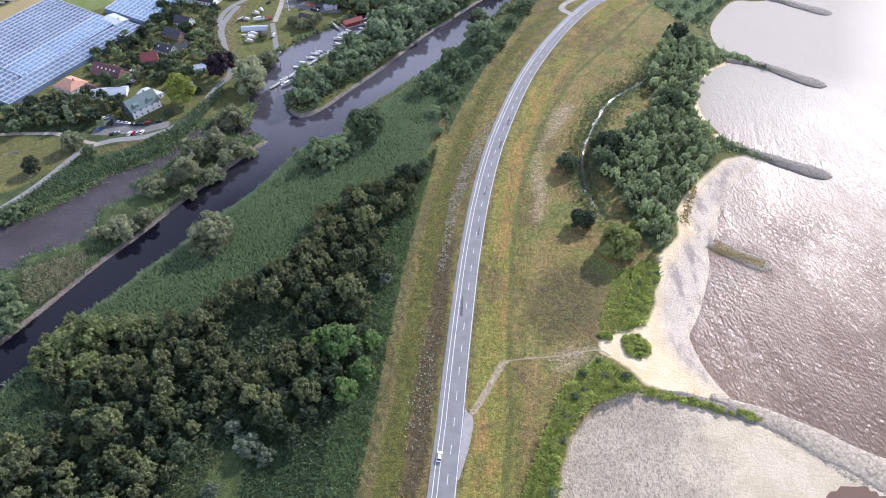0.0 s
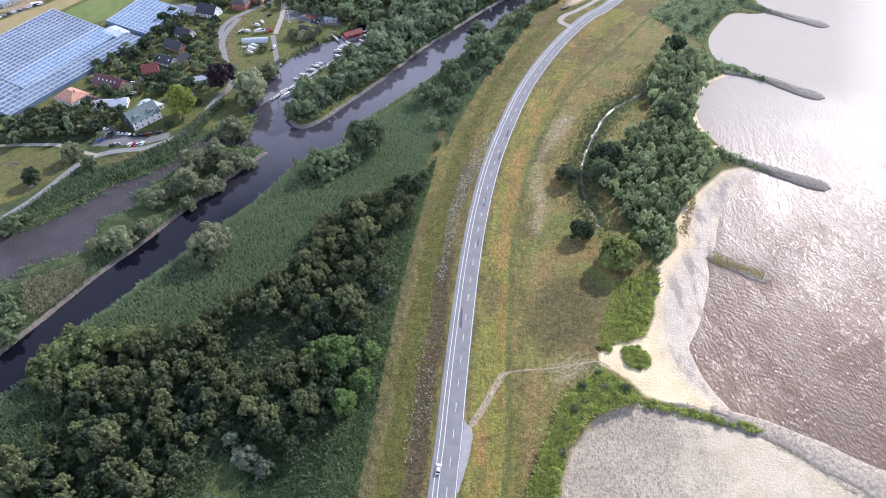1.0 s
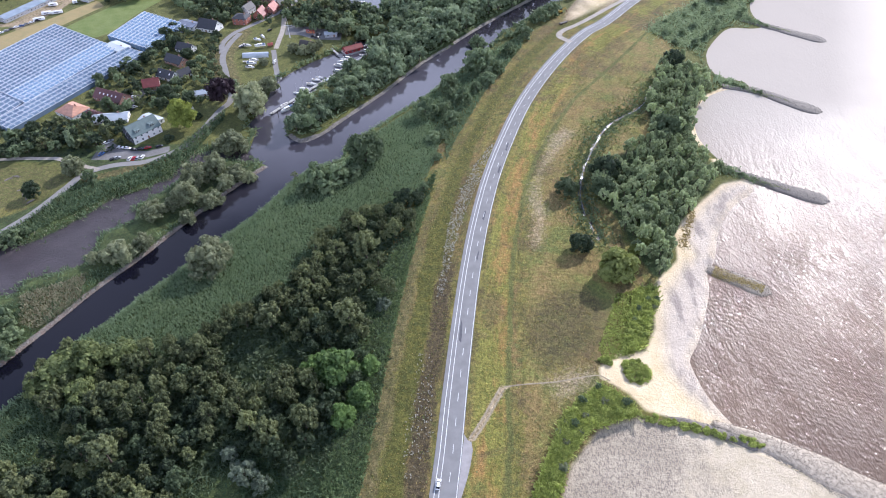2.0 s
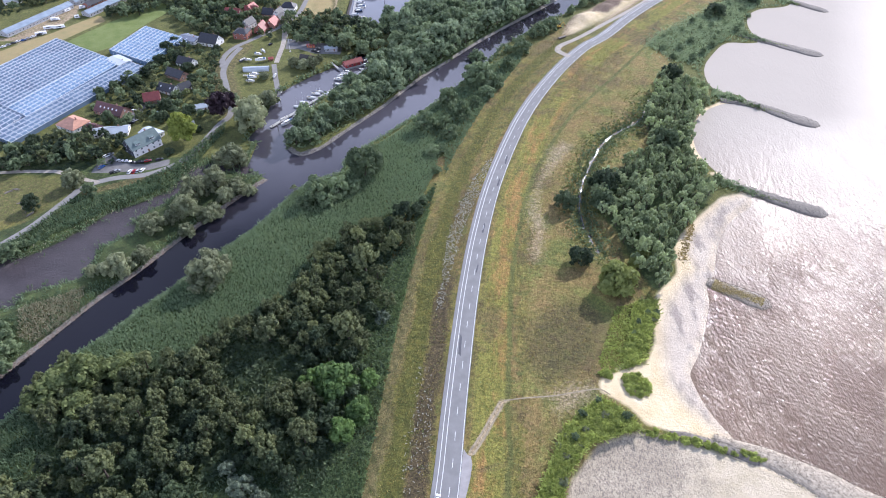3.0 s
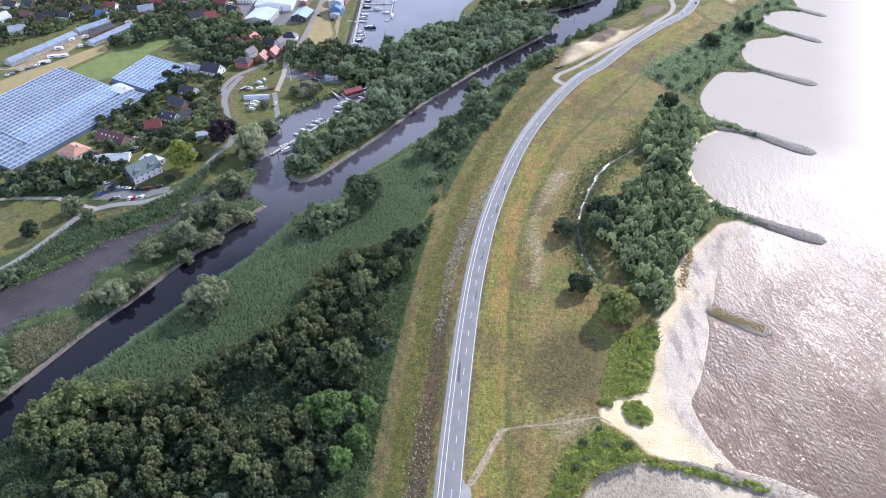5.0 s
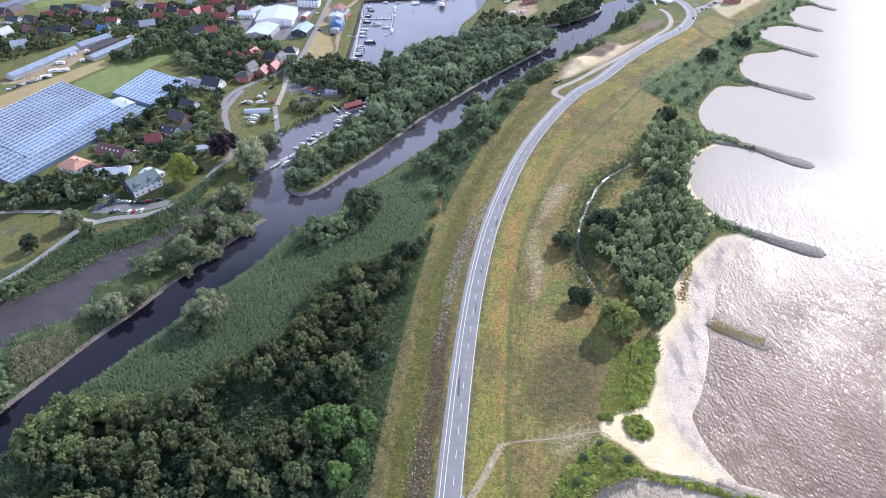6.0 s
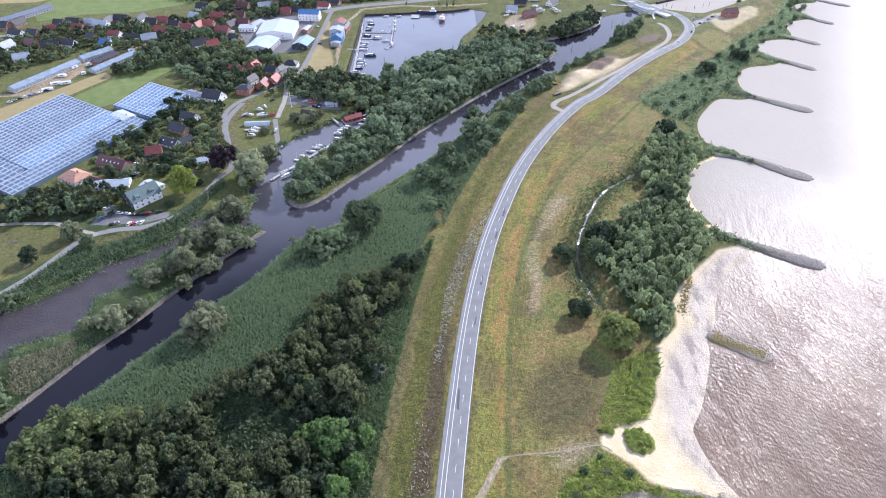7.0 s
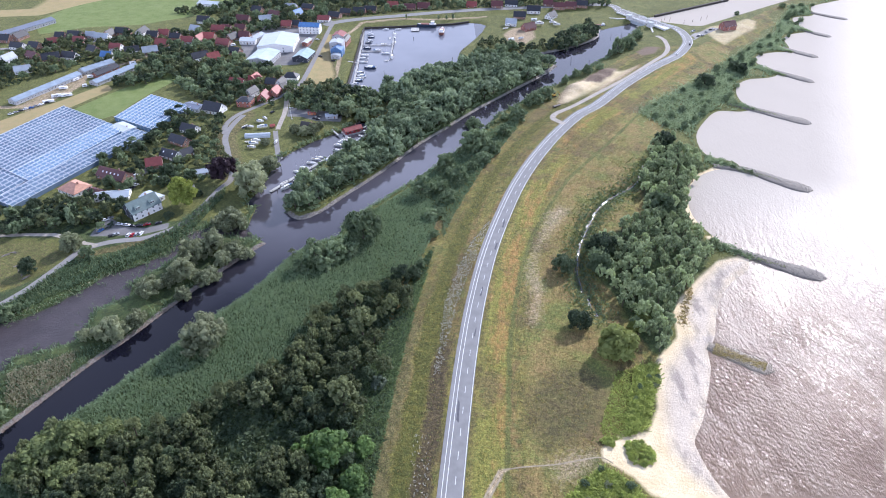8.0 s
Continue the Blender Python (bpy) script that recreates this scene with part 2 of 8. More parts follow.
def river_material():
    """Tidal river: brown shallows, wind waves in rows, calmer water between the groynes with its sky sheen put into the
    colour.
    """
    n = Nodes("river_water")
    xyz = n.add("SeparateXYZ")
    n.put(xyz.inputs[0], n.add("NewGeometry").outputs["Position"])
    x, y = xyz.outputs[0], xyz.outputs[1]
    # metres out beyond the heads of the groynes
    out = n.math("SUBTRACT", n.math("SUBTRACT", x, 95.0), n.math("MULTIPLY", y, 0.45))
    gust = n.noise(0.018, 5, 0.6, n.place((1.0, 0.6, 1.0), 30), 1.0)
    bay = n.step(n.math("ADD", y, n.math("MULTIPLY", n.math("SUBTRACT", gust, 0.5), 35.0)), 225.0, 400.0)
    lull_sheen = n.math("MULTIPLY", bay, n.step(out, 0.0, 70.0, 1.0, 0.72))
    v = n.place((1.0, 0.5, 1.0), 40)
    rows = n.add("TexWave", wave_type="BANDS", bands_direction="X")
    n.put(rows.inputs["Vector"], n.place((1.0, 1.0, 1.0), -62))
    for key, value in (("Scale", 0.13), ("Distortion", 9.0), ("Detail", 4.0), ("Detail Scale", 0.8)):
        rows.inputs[key].default_value = value
    chop = n.math("ADD", n.noise(0.8, 4, 0.6, v, 0.4), n.math("MULTIPLY", n.noise(0.2, 3, 0.55, v, 0.4), 1.2))
    swell = n.math("MULTIPLY", rows.outputs["Fac"], n.step(gust, 0.4, 0.6, 0.03, 0.1))
    h = n.math("MULTIPLY", n.math("ADD", chop, swell), n.step(lull_sheen, 0.0, 1.0, 1.0, 0.3))
    n.bump(n.math("MULTIPLY", h, n.step(gust, 0.36, 0.6, 0.8, 1.2)), 1.0, 0.5)
    water_tint = n.mix(n.step(n.noise(0.012, 3), 0.35, 0.65), (0.235, 0.168, 0.118), (0.172, 0.122, 0.09))
    # pale base colour paints the bright sky's sheen on the calm bays
    c = n.mix(n.step(lull_sheen, 0.2, 1.0), water_tint, n.mix(n.noise(0.02, 3), (0.44, 0.39, 0.33), (0.475, 0.425, 0.36)))
    rough = n.step(n.noise(0.045, 6, 0.65, v, 1.2), 0.42, 0.6, 0.08, 0.27)
    rough = n.math("ADD", n.math("MULTIPLY", rough, n.math("SUBTRACT", 1.0, lull_sheen)), n.math("MULTIPLY", lull_sheen, 0.4))
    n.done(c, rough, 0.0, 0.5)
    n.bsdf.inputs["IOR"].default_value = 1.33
    # real reflection fades out where the sheen is painted
    n.put(n.bsdf.inputs["Specular IOR Level"], n.step(lull_sheen, 0.0, 1.0, 0.3, 0.006))
    return n.m


GROUND = ground_material()
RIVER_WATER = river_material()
# the basin's pale colours and the canal's second one hold painted sky reflection
HARBOUR_WATER = water_material("harbour_water", (0.145, 0.15, 0.178), 0.04, 0.5, 0.012, sky_sheen=(0.155, 0.16, 0.188))
CANAL_WATER = water_material("canal_water", (0.007, 0.007, 0.013), 0.04, 0.25, 0.012, sky_sheen=(0.075, 0.07, 0.085))
# the creek's sky glint is painted as a pale grey base
CREEK_WATER = water_material("creek_water", (0.30, 0.29, 0.30), 0.15, 1.5, 0.1)
ASPHALT = paint("asphalt", (0.212, 0.208, 0.204), 0.85, 0.10, 0.25, bump=0.15)
ROAD_WHITE = paint("road_marking", (0.72, 0.72, 0.70), 0.6, 0.08)
GRAVEL = paint("pale_gravel", (0.37, 0.33, 0.28), 0.9, 0.2, 0.5, bump=0.4)
PATH_GREY = paint("path_asphalt", (0.24, 0.23, 0.22), 0.9, 0.12, 0.3, bump=0.2)


def tile_material(name, colour):
    """Roof tiles: faint courses, weathering and moss."""
    n = Nodes(name)
    c = n.mix(n.step(n.noise(0.5, 4), 0.3, 0.7), tuple(x * 0.75 for x in colour), tuple(x * 1.25 for x in colour))
    c = n.mix(n.step(n.noise(3.0, 3), 0.35, 0.8, 0.0, 0.5), c, tuple(x * 0.6 for x in colour))
    c = n.mix(n.math("MULTIPLY", n.random(), 0.5), c, tuple(x * 0.7 + 0.02 for x in colour))
    n.bump(n.noise(4.0, 2), 0.4, 0.05)
    return n.done(c, 0.55, 0.0, 0.4)


def brick_material(name, colour):
    n = Nodes(name)
    c = n.mix(n.step(n.noise(6.0, 2), 0.3, 0.7), tuple(x * 0.7 for x in colour), tuple(x * 1.3 for x in colour))
    c = n.mix(n.step(n.noise(0.3, 3), 0.4, 0.7, 0.0, 0.4), c, tuple(x * 0.6 for x in colour))
    c = n.mix(n.math("MULTIPLY", n.random(), 0.4), c, (0.30, 0.20, 0.15))
    return n.done(c, 0.85)


def pane_material(name, dark, light, rough=0.1, clear=0.0, gloss=0.4, patches=0.0):
    n = Nodes(name)
    c = n.mix(n.step(n.noise(patches, 3) if patches else n.island(), 0.3, 0.7), dark, light)
    n.bsdf.inputs["Transmission Weight"].default_value = clear
    return n.done(c, rough, 0.0, gloss)


PURPLE_TILE = tile_material("purple_brown_tiles", (0.13, 0.045, 0.045))
RED_TILE = tile_material("red_tiles", (0.27, 0.07, 0.06))
ORANGE_TILE = tile_material("pale_orange_tiles", (0.52, 0.27, 0.18))
ORANGE_RED = tile_material("orange_red_tiles", (0.36, 0.085, 0.07))
DARK_TILE = tile_material("anthracite_tiles", (0.036, 0.037, 0.045))
BLUE_TILE = tile_material("blue_sheet_roof", (0.09, 0.20, 0.42))
GREEN_GREY = tile_material("grey_green_sheet_roof", (0.14, 0.19, 0.185))
THATCH = tile_material("dark_thatch", (0.06, 0.052, 0.045))
PALE_SHEET = paint("pale_sheet_roof", (0.47, 0.51, 0.55), 0.5, 0.08, 0.2)
GREY_SHEET = paint("grey_sheet_roof", (0.40, 0.43, 0.46), 0.5, 0.12, 0.2)
STRIPED_SHEET = paint("grey_green_sheet", (0.45, 0.52, 0.53), 0.5, 0.12, 0.15)
GREEN_SHEET = paint("teal_sheet_roof", (0.30, 0.40, 0.40), 0.5, 0.12, 0.2)
BLUE_GREY_SHEET = paint("blue_grey_fibre_roof", (0.24, 0.29, 0.35), 0.7, 0.18, 0.2)
SLATE_SHEET = paint("slate_grey_roof", (0.17, 0.19, 0.24), 0.6, 0.1, 0.2)
WHITE_WALL = paint("white_render", (0.78, 0.77, 0.75), 0.8, 0.06)
GREY_WALL = paint("grey_render", (0.42, 0.42, 0.43), 0.8, 0.1)
DARK_WALL = paint("dark_boards", (0.05, 0.055, 0.07), 0.7, 0.2)
BLUE_WALL = paint("blue_boards", (0.10, 0.19, 0.36), 0.7, 0.15)
WOOD_WALL = paint("brown_boards", (0.22, 0.13, 0.08), 0.8, 0.25)
ORANGE_WALL = paint("orange_panels", (0.55, 0.20, 0.10), 0.6, 0.1)
RED_WALL = paint("red_boards", (0.30, 0.035, 0.04), 0.7, 0.15)
BRICK_WALL = brick_material("brown_brick", (0.30, 0.17, 0.13))
RED_BRICK = brick_material("red_brick", (0.33, 0.12, 0.09))
WINDOW_GLASS = pane_material("window_glass", (0.02, 0.025, 0.03), (0.06, 0.07, 0.08), 0.05)
GREENHOUSE_GLASS = pane_material("greenhouse_glass", (0.075, 0.115, 0.18), (0.15, 0.21, 0.29), 0.35, 0.08, 0.12, 0.06)
GREENHOUSE_SCREEN = pane_material("shaded_greenhouse_glass", (0.115, 0.185, 0.285), (0.18, 0.265, 0.375), 0.6, 0.0, 0.06, 0.08)
WHITE_PAINT = paint("white_paint", (0.80, 0.80, 0.80), 0.4, 0.05)
GALVANISED = paint("galvanised_bars", (0.62, 0.65, 0.69), 0.6, 0.08)
GELCOAT = paint("white_gelcoat", (0.82, 0.82, 0.82), 0.25, 0.05)
NAVY_HULL = paint("dark_navy_hull", (0.035, 0.05, 0.085), 0.4, 0.1)
DECK_GREY = paint("boat_deck", (0.62, 0.60, 0.55), 0.6, 0.1)
CANVAS_BLUE = paint("blue_canvas", (0.07, 0.12, 0.22), 0.8, 0.15)
DARK_GLASS = paint("tinted_glass", (0.02, 0.022, 0.026), 0.1, 0.1)
RUBBER = paint("rubber", (0.025, 0.025, 0.027), 0.8, 0.2)
CONCRETE = paint("concrete", (0.42, 0.41, 0.39), 0.85, 0.15, 0.3, bump=0.2)
OLD_WOOD = paint("weathered_wood", (0.24, 0.21, 0.18), 0.85, 0.25, 1.0)
DARK_WOOD = paint("tarred_wood", (0.05, 0.042, 0.036), 0.8, 0.25, 1.0)
STONE = paint("wet_grey_stone", (0.21, 0.185, 0.155), 0.8, 0.35, 1.2, bump=0.5)
SHELL_STONE = paint("pale_shell_covered_stone", (0.42, 0.355, 0.27), 0.85, 0.3, 0.7, bump=0.5)
BROWN_STONE = paint("brown_grey_stone", (0.25, 0.19, 0.15), 0.85, 0.3, 1.2, bump=0.5)
PALE_STONE = paint("dry_pale_stone", (0.31, 0.265, 0.205), 0.85, 0.3, 1.2, bump=0.5)
YELLOW_PAINT = paint("yellow_machine_paint", (0.5, 0.3, 0.03), 0.5, 0.1)
RUST = paint("rusty_red_steel", (0.24, 0.10, 0.075), 0.7, 0.3)
WHITE_CAR = paint("white_car_paint", (0.80, 0.80, 0.80), 0.2, 0.03)
BLACK_CAR = paint("black_car_paint", (0.02, 0.02, 0.025), 0.2, 0.05)
RED_CAR = paint("red_car_paint", (0.38, 0.02, 0.03), 0.2, 0.05)
SILVER_CAR = paint("silver_car_paint", (0.45, 0.46, 0.48), 0.25, 0.05, metal=0.5)
BLUE_CAR = paint("blue_car_paint", (0.03, 0.10, 0.32), 0.2, 0.05)
MUD = paint("wet_mud", (0.06, 0.052, 0.05), 0.45, 0.25, 0.6, bump=0.4)


def leaf_material(name, dark, light, glow=0.42, drift=None):
    n = Nodes(name)
    c = n.mix(n.step(n.island(), 0.1, 0.9), dark, light)
    if drift:
        c = n.mix(n.step(n.noise(0.045, 5, 0.65, None, 0.8), 0.44, 0.62, 0.0, 0.75), c, n.mix(n.step(n.island(), 0.0, 1.0), dark, drift))
    c = n.mix(n.step(n.noise(0.3, 3), 0.35, 0.65, 0.0, 0.6), c, tuple(x * 0.6 for x in dark))
    c = n.mix(n.step(n.random(), 0.0, 1.0, 0.0, 0.75), c, n.mix(n.random(), dark, tuple(x * 1.1 for x in light)))
    n.done(c, 0.65, 0.0, 0.25)
    thin = n.add("BsdfTranslucent")
    n.put(thin.inputs[0], c)
    both = n.add("MixShader")
    both.inputs[0].default_value = glow
    n.t.links.new(n.bsdf.outputs[0], both.inputs[1])
    n.t.links.new(thin.outputs[0], both.inputs[2])
    n.t.links.new(both.outputs[0], n.t.nodes["Material Output"].inputs[0])
    return n.m


LEAF_OLIVE = leaf_material("olive_leaves", (0.071, 0.091, 0.047), (0.262, 0.29, 0.128))
LEAF_WILLOW = leaf_material("grey_willow_leaves", (0.155, 0.175, 0.095), (0.35, 0.375, 0.215))
LEAF_DARK = leaf_material("dark_leaves", (0.028, 0.046, 0.028), (0.125, 0.165, 0.082))
LEAF_GREEN = leaf_material("green_leaves", (0.11, 0.155, 0.08), (0.285, 0.35, 0.185))
LEAF_BRIGHT = leaf_material("fresh_leaves", (0.29, 0.35, 0.095), (0.62, 0.68, 0.21), 0.6)
LEAF_FRESH = leaf_material("mid_green_leaves", (0.063, 0.112, 0.038), (0.207, 0.31, 0.094))
LEAF_MEADOW = leaf_material("olive_green_leaves", (0.125, 0.155, 0.045), (0.33, 0.365, 0.115))
LEAF_YELLOW = leaf_material("yellow_green_leaves", (0.20, 0.245, 0.05), (0.42, 0.46, 0.10))
LEAF_LIME = leaf_material("yellowish_willow_leaves", (0.085, 0.115, 0.045), (0.30, 0.345, 0.13))
LEAF_ISLE = leaf_material("deep_green_willow_leaves", (0.115, 0.16, 0.09), (0.32, 0.39, 0.225))
LEAF_SILVER = leaf_material("silver_leaves", (0.095, 0.125, 0.082), (0.265, 0.315, 0.215))
LEAF_PURPLE = leaf_material("copper_leaves", (0.018, 0.012, 0.016), (0.045, 0.026, 0.035), 0.15)
LEAF_SHORE = leaf_material("blue_green_leaves", (0.20, 0.255, 0.135), (0.52, 0.59, 0.315), 0.5)
REED_GREEN = leaf_material("reed_blades", (0.08, 0.132, 0.072), (0.25, 0.325, 0.18), 0.45, (0.33, 0.36, 0.16))
REED_PALE = leaf_material("pale_green_reed_blades", (0.18, 0.24, 0.13), (0.36, 0.435, 0.25), 0.5)
REED_DRY = leaf_material("dry_reed_blades", (0.28, 0.27, 0.17), (0.54, 0.49, 0.34), 0.45)
BARK = paint("bark", (0.11, 0.09, 0.07), 0.9, 0.3, 1.5, bump=0.6)
DRY_GRASS = leaf_material("dry_grass", (0.30, 0.24, 0.08), (0.50, 0.40, 0.15), 0.5)
WEED_GREEN = leaf_material("weed_leaves", (0.17, 0.20, 0.07), (0.32, 0.36, 0.14), 0.5)
NETTLE = leaf_material("nettle_leaves", (0.112, 0.17, 0.074), (0.3, 0.385, 0.178), 0.5)
# darker copy of NETTLE, the shade by the wood mixed into its colour
NETTLE_DARK = leaf_material("shaded_nettle_leaves", (0.06, 0.10, 0.045), (0.17, 0.235, 0.115), 0.45)
PALE_FLOWER = leaf_material("pale_flower_heads", (0.44, 0.43, 0.36), (0.70, 0.68, 0.60), 0.5)

# ---- plan: outlines on the ground, in metres ----
SHORE_A = [(180.4, 101.8), (169.5, 110.7), (154.5, 120.0), (135.8, 129.4), (124.2, 135.8), (119.8, 143.7), (115.6, 152.1), (112.9, 161.3), 
    (111.8, 169.8), (112.0, 176.1), (119.0, 186.5), (127.5, 203.9), (133.8, 218.9), (136.4, 230.8), (142.7, 239.1), (147.8, 252.1), (156.3, 269.6), 
    (168.0, 284.4), (182.9, 296.8), (186.5, 312.0), (175.9, 325.3), (169.4, 344.8), (168.6, 361.1), (174.0, 381.7), (185.4, 402.3), (205.6, 416.1), 
    (221.5, 415.3), (223.6, 427.3), (205.6, 440.0), (208.5, 471.2), (225.7, 500.3), (242.7, 518.8)]
SHORE_B = [(222.3, 502.0), (238.8, 519.1), (262.0, 517.9), (274.2, 523.8), (271.3, 539.6), (273.9, 558.7), (283.1, 578.8), (298.2, 591.5), 
    (319.0, 595.8), (331.0, 604.5), (325.1, 622.7), (324.8, 641.7), (334.4, 658.3), (354.6, 666.8), (368.5, 668.5), (378.0, 684.4), (382.9, 708.5), 
    (395.4, 723.9), (414.4, 731.9), (424.1, 735.9), (420.7, 758.7), (426.5, 784.9), (438.4, 791.7), (458.9, 798.6), (473.1, 834.5), (517.5, 860.1), 
    (571.9, 892.5)]
CANAL_EAST = [(-196.2, 136.0), (-188.0, 148.0), (-180.9, 158.7), (-174.9, 170.8), (-168.1, 188.8), (-158.5, 199.2), (-148.9, 215.3), (-139.7, 227.0), 
    (-131.6, 239.7), (-118.5, 259.5), (-106.4, 276.0), (-96.9, 293.7), (-89.6, 309.9), (-80.3, 321.2), (-63.4, 331.8), (-62.1, 345.9), (-49.6, 362.1), 
    (-35.7, 378.5), (-21.0, 397.3), (-5.3, 417.2), (15.7, 448.8), (34.1, 476.0), (50.2, 511.3), (75.0, 538.6), (84.8, 557.6), (111.3, 579.0), 
    (122.7, 593.1), (156.1, 630.6), (192.8, 679.1), (212.9, 720.0), (229.1, 744.0)]
CANAL_NORTH = [(237.7, 778.1), (213.7, 756.5), (185.2, 739.9), (179.5, 718.1), (162.9, 697.2), (134.7, 675.6), (99.5, 658.4), (60.8, 655.1), 
    (22.3, 641.9), (21.0, 658.4), (25.0, 675.6), (39.8, 708.5), (55.1, 756.5), (35.7, 767.1), (15.6, 758.6), (-56.5, 748.1), (-85.4, 744.0), 
    (-85.9, 690.0), (-85.4, 623.0), (-85.3, 559.1), (-65.3, 555.2), (-40.4, 572.4), (2.0, 610.8), (70.5, 630.7), (97.9, 645.1), (119.1, 627.5), 
    (91.1, 588.8), (64.0, 557.6), (36.4, 525.3), (11.1, 491.4)]
CANAL_ISLE = [(7.7, 485.7), (-14.2, 457.8), (-41.6, 411.9), (-66.1, 377.2), (-78.9, 358.3), (-91.7, 349.9), (-101.1, 358.4), (-104.4, 369.1), 
    (-100.4, 388.8), (-90.9, 419.3), (-81.0, 439.0), (-65.2, 458.1), (-57.4, 486.1), (-65.4, 500.0), (-77.2, 482.3), (-97.0, 463.7), (-111.6, 446.0), 
    (-122.6, 427.6), (-123.7, 409.2), (-124.9, 388.9), (-130.8, 369.2), (-122.8, 365.1), (-123.0, 339.3), (-111.2, 326.6)]
CANAL_WEST = [(-107.8, 323.7), (-114.4, 315.1), (-127.1, 296.0), (-139.8, 275.7), (-149.3, 259.2), (-158.9, 241.5), (-168.6, 227.1), (-175.6, 215.4), 
    (-184.8, 197.2), (-192.2, 183.6), (-199.1, 170.8), (-209.5, 152.2)]
MUD_CREEK = [(-232.4, 216.4), (-212.6, 216.3), (-211.9, 227.3), (-199.4, 231.7), (-187.2, 237.8), (-185.8, 248.1), (-187.2, 261.6), (-172.7, 273.9), 
    (-175.4, 286.8), (-162.2, 302.5), (-154.1, 322.1), (-135.9, 333.3), (-116.2, 327.2), (-119.6, 336.9), (-138.9, 346.3), (-157.2, 333.4), 
    (-165.1, 312.5), (-178.2, 300.4), (-192.1, 292.6), (-200.2, 279.4), (-212.8, 263.6), (-223.8, 253.6), (-249.1, 249.2)]
BRIDGE_CHANNEL = [(231.5, 748.2), (259.9, 760.8), (305.7, 754.4), (360.1, 793.9), (440.4, 852.2), (505.9, 898.0), (515.0, 951.0), (415.3, 881.3), 
    (378.3, 862.5), (270.4, 798.5), (237.7, 778.1)]
BEACH = [(126.8, 259.0), (123.2, 239.2), (109.4, 224.9), (102.0, 211.4), (100.6, 193.4), (92.3, 180.0), (80.3, 178.4), (69.9, 170.6), (68.8, 164.5), 
    (79.8, 157.0), (85.3, 148.5), (111.6, 140.3), (121.8, 128.6), (122.3, 144.3), (116.4, 173.5), (117.4, 186.5), (135.5, 218.9), (138.5, 230.8), 
    (159.7, 270.6), (185.9, 295.7), (185.5, 309.2), (166.9, 303.8), (148.2, 285.5), (134.5, 270.7)]
WET_SAND = [(136.5, 245.4), (120.9, 229.1), (108.7, 210.3), (102.9, 192.5), (101.0, 169.3), (108.0, 155.0), (115.5, 145.2), (124.2, 139.6), 
    (119.2, 146.4), (114.3, 163.9), (112.0, 176.8), (118.1, 186.4), (128.5, 203.5), (135.1, 217.1), (137.5, 229.8), (151.1, 241.2)]
WET_SAND_B = [(135.4, 240.6), (132.3, 255.8), (140.8, 272.2), (153.6, 288.2), (170.4, 303.1), (184.6, 307.6), (184.5, 300.9), (167.0, 285.0), 
    (156.0, 270.2), (148.2, 255.8), (141.6, 240.6)]
MUDFLAT = [(82.3, 145.8), (64.7, 140.4), (50.6, 123.9), (45.7, 112.2), (41.6, 96.9), (38.3, 79.1), (178.9, 76.9), (178.7, 98.6), (155.3, 111.8), 
    (134.1, 124.9), (114.7, 135.0), (97.9, 141.7)]
POOL = [(140.5, 99.0), (146.7, 103.5), (152.3, 105.4), (157.3, 104.7), (161.6, 102.6), (166.0, 97.0), (166.0, 80.0), (146.0, 78.0), (140.0, 88.0)]
DRY_REEDS = [(-206.8, 214.4), (-192.2, 221.9), (-181.3, 229.8), (-178.0, 214.0), (-189.8, 193.0), (-199.3, 196.4)]
SOIL = [(136.5, 577.6), (145.9, 594.9), (162.9, 612.1), (175.5, 614.1), (167.6, 595.9), (152.6, 576.9)]
SOIL_FAR = [(206.0, 661.5), (221.7, 677.4), (235.7, 677.4), (225.5, 656.4), (209.5, 649.3)]
WOOD_PATH = [(-84.1, 134.7), (-90.3, 127.2), (-95.3, 116.4), (-95.5, 105.1), (-96.8, 96.0)]
BEACH_B = [(163.6, 344.9), (165.2, 361.1), (170.9, 381.7), (186.9, 407.6), (207.1, 420.9), (227.5, 420.8), (222.8, 412.9), (204.6, 413.0), 
    (185.6, 396.2), (176.4, 378.1), (171.5, 361.0), (171.4, 346.7)]
BARE = [(70.3, 355.2), (80.8, 365.1), (89.1, 358.4), (79.5, 342.3), (70.4, 327.1), (61.8, 312.7), (58.6, 293.7), (61.0, 278.4), (54.4, 248.1), 
    (48.0, 243.8), (46.0, 254.8), (50.5, 268.7), (48.3, 288.6), (54.7, 310.0), (61.7, 327.2)]
EARTHWORKS = [(109.0, 547.7), (123.6, 574.1), (139.4, 588.0), (156.4, 605.4), (186.2, 614.4), (200.1, 625.2), (196.3, 614.4), (170.2, 580.9), 
    (140.2, 550.2), (116.1, 529.1), (103.7, 529.1)]
LOT = [(298.5, 693.1), (306.1, 675.0), (331.6, 702.4), (367.8, 737.7), (379.7, 767.2), (369.8, 784.9), (341.3, 762.8), (311.1, 752.2), (294.5, 731.6)]
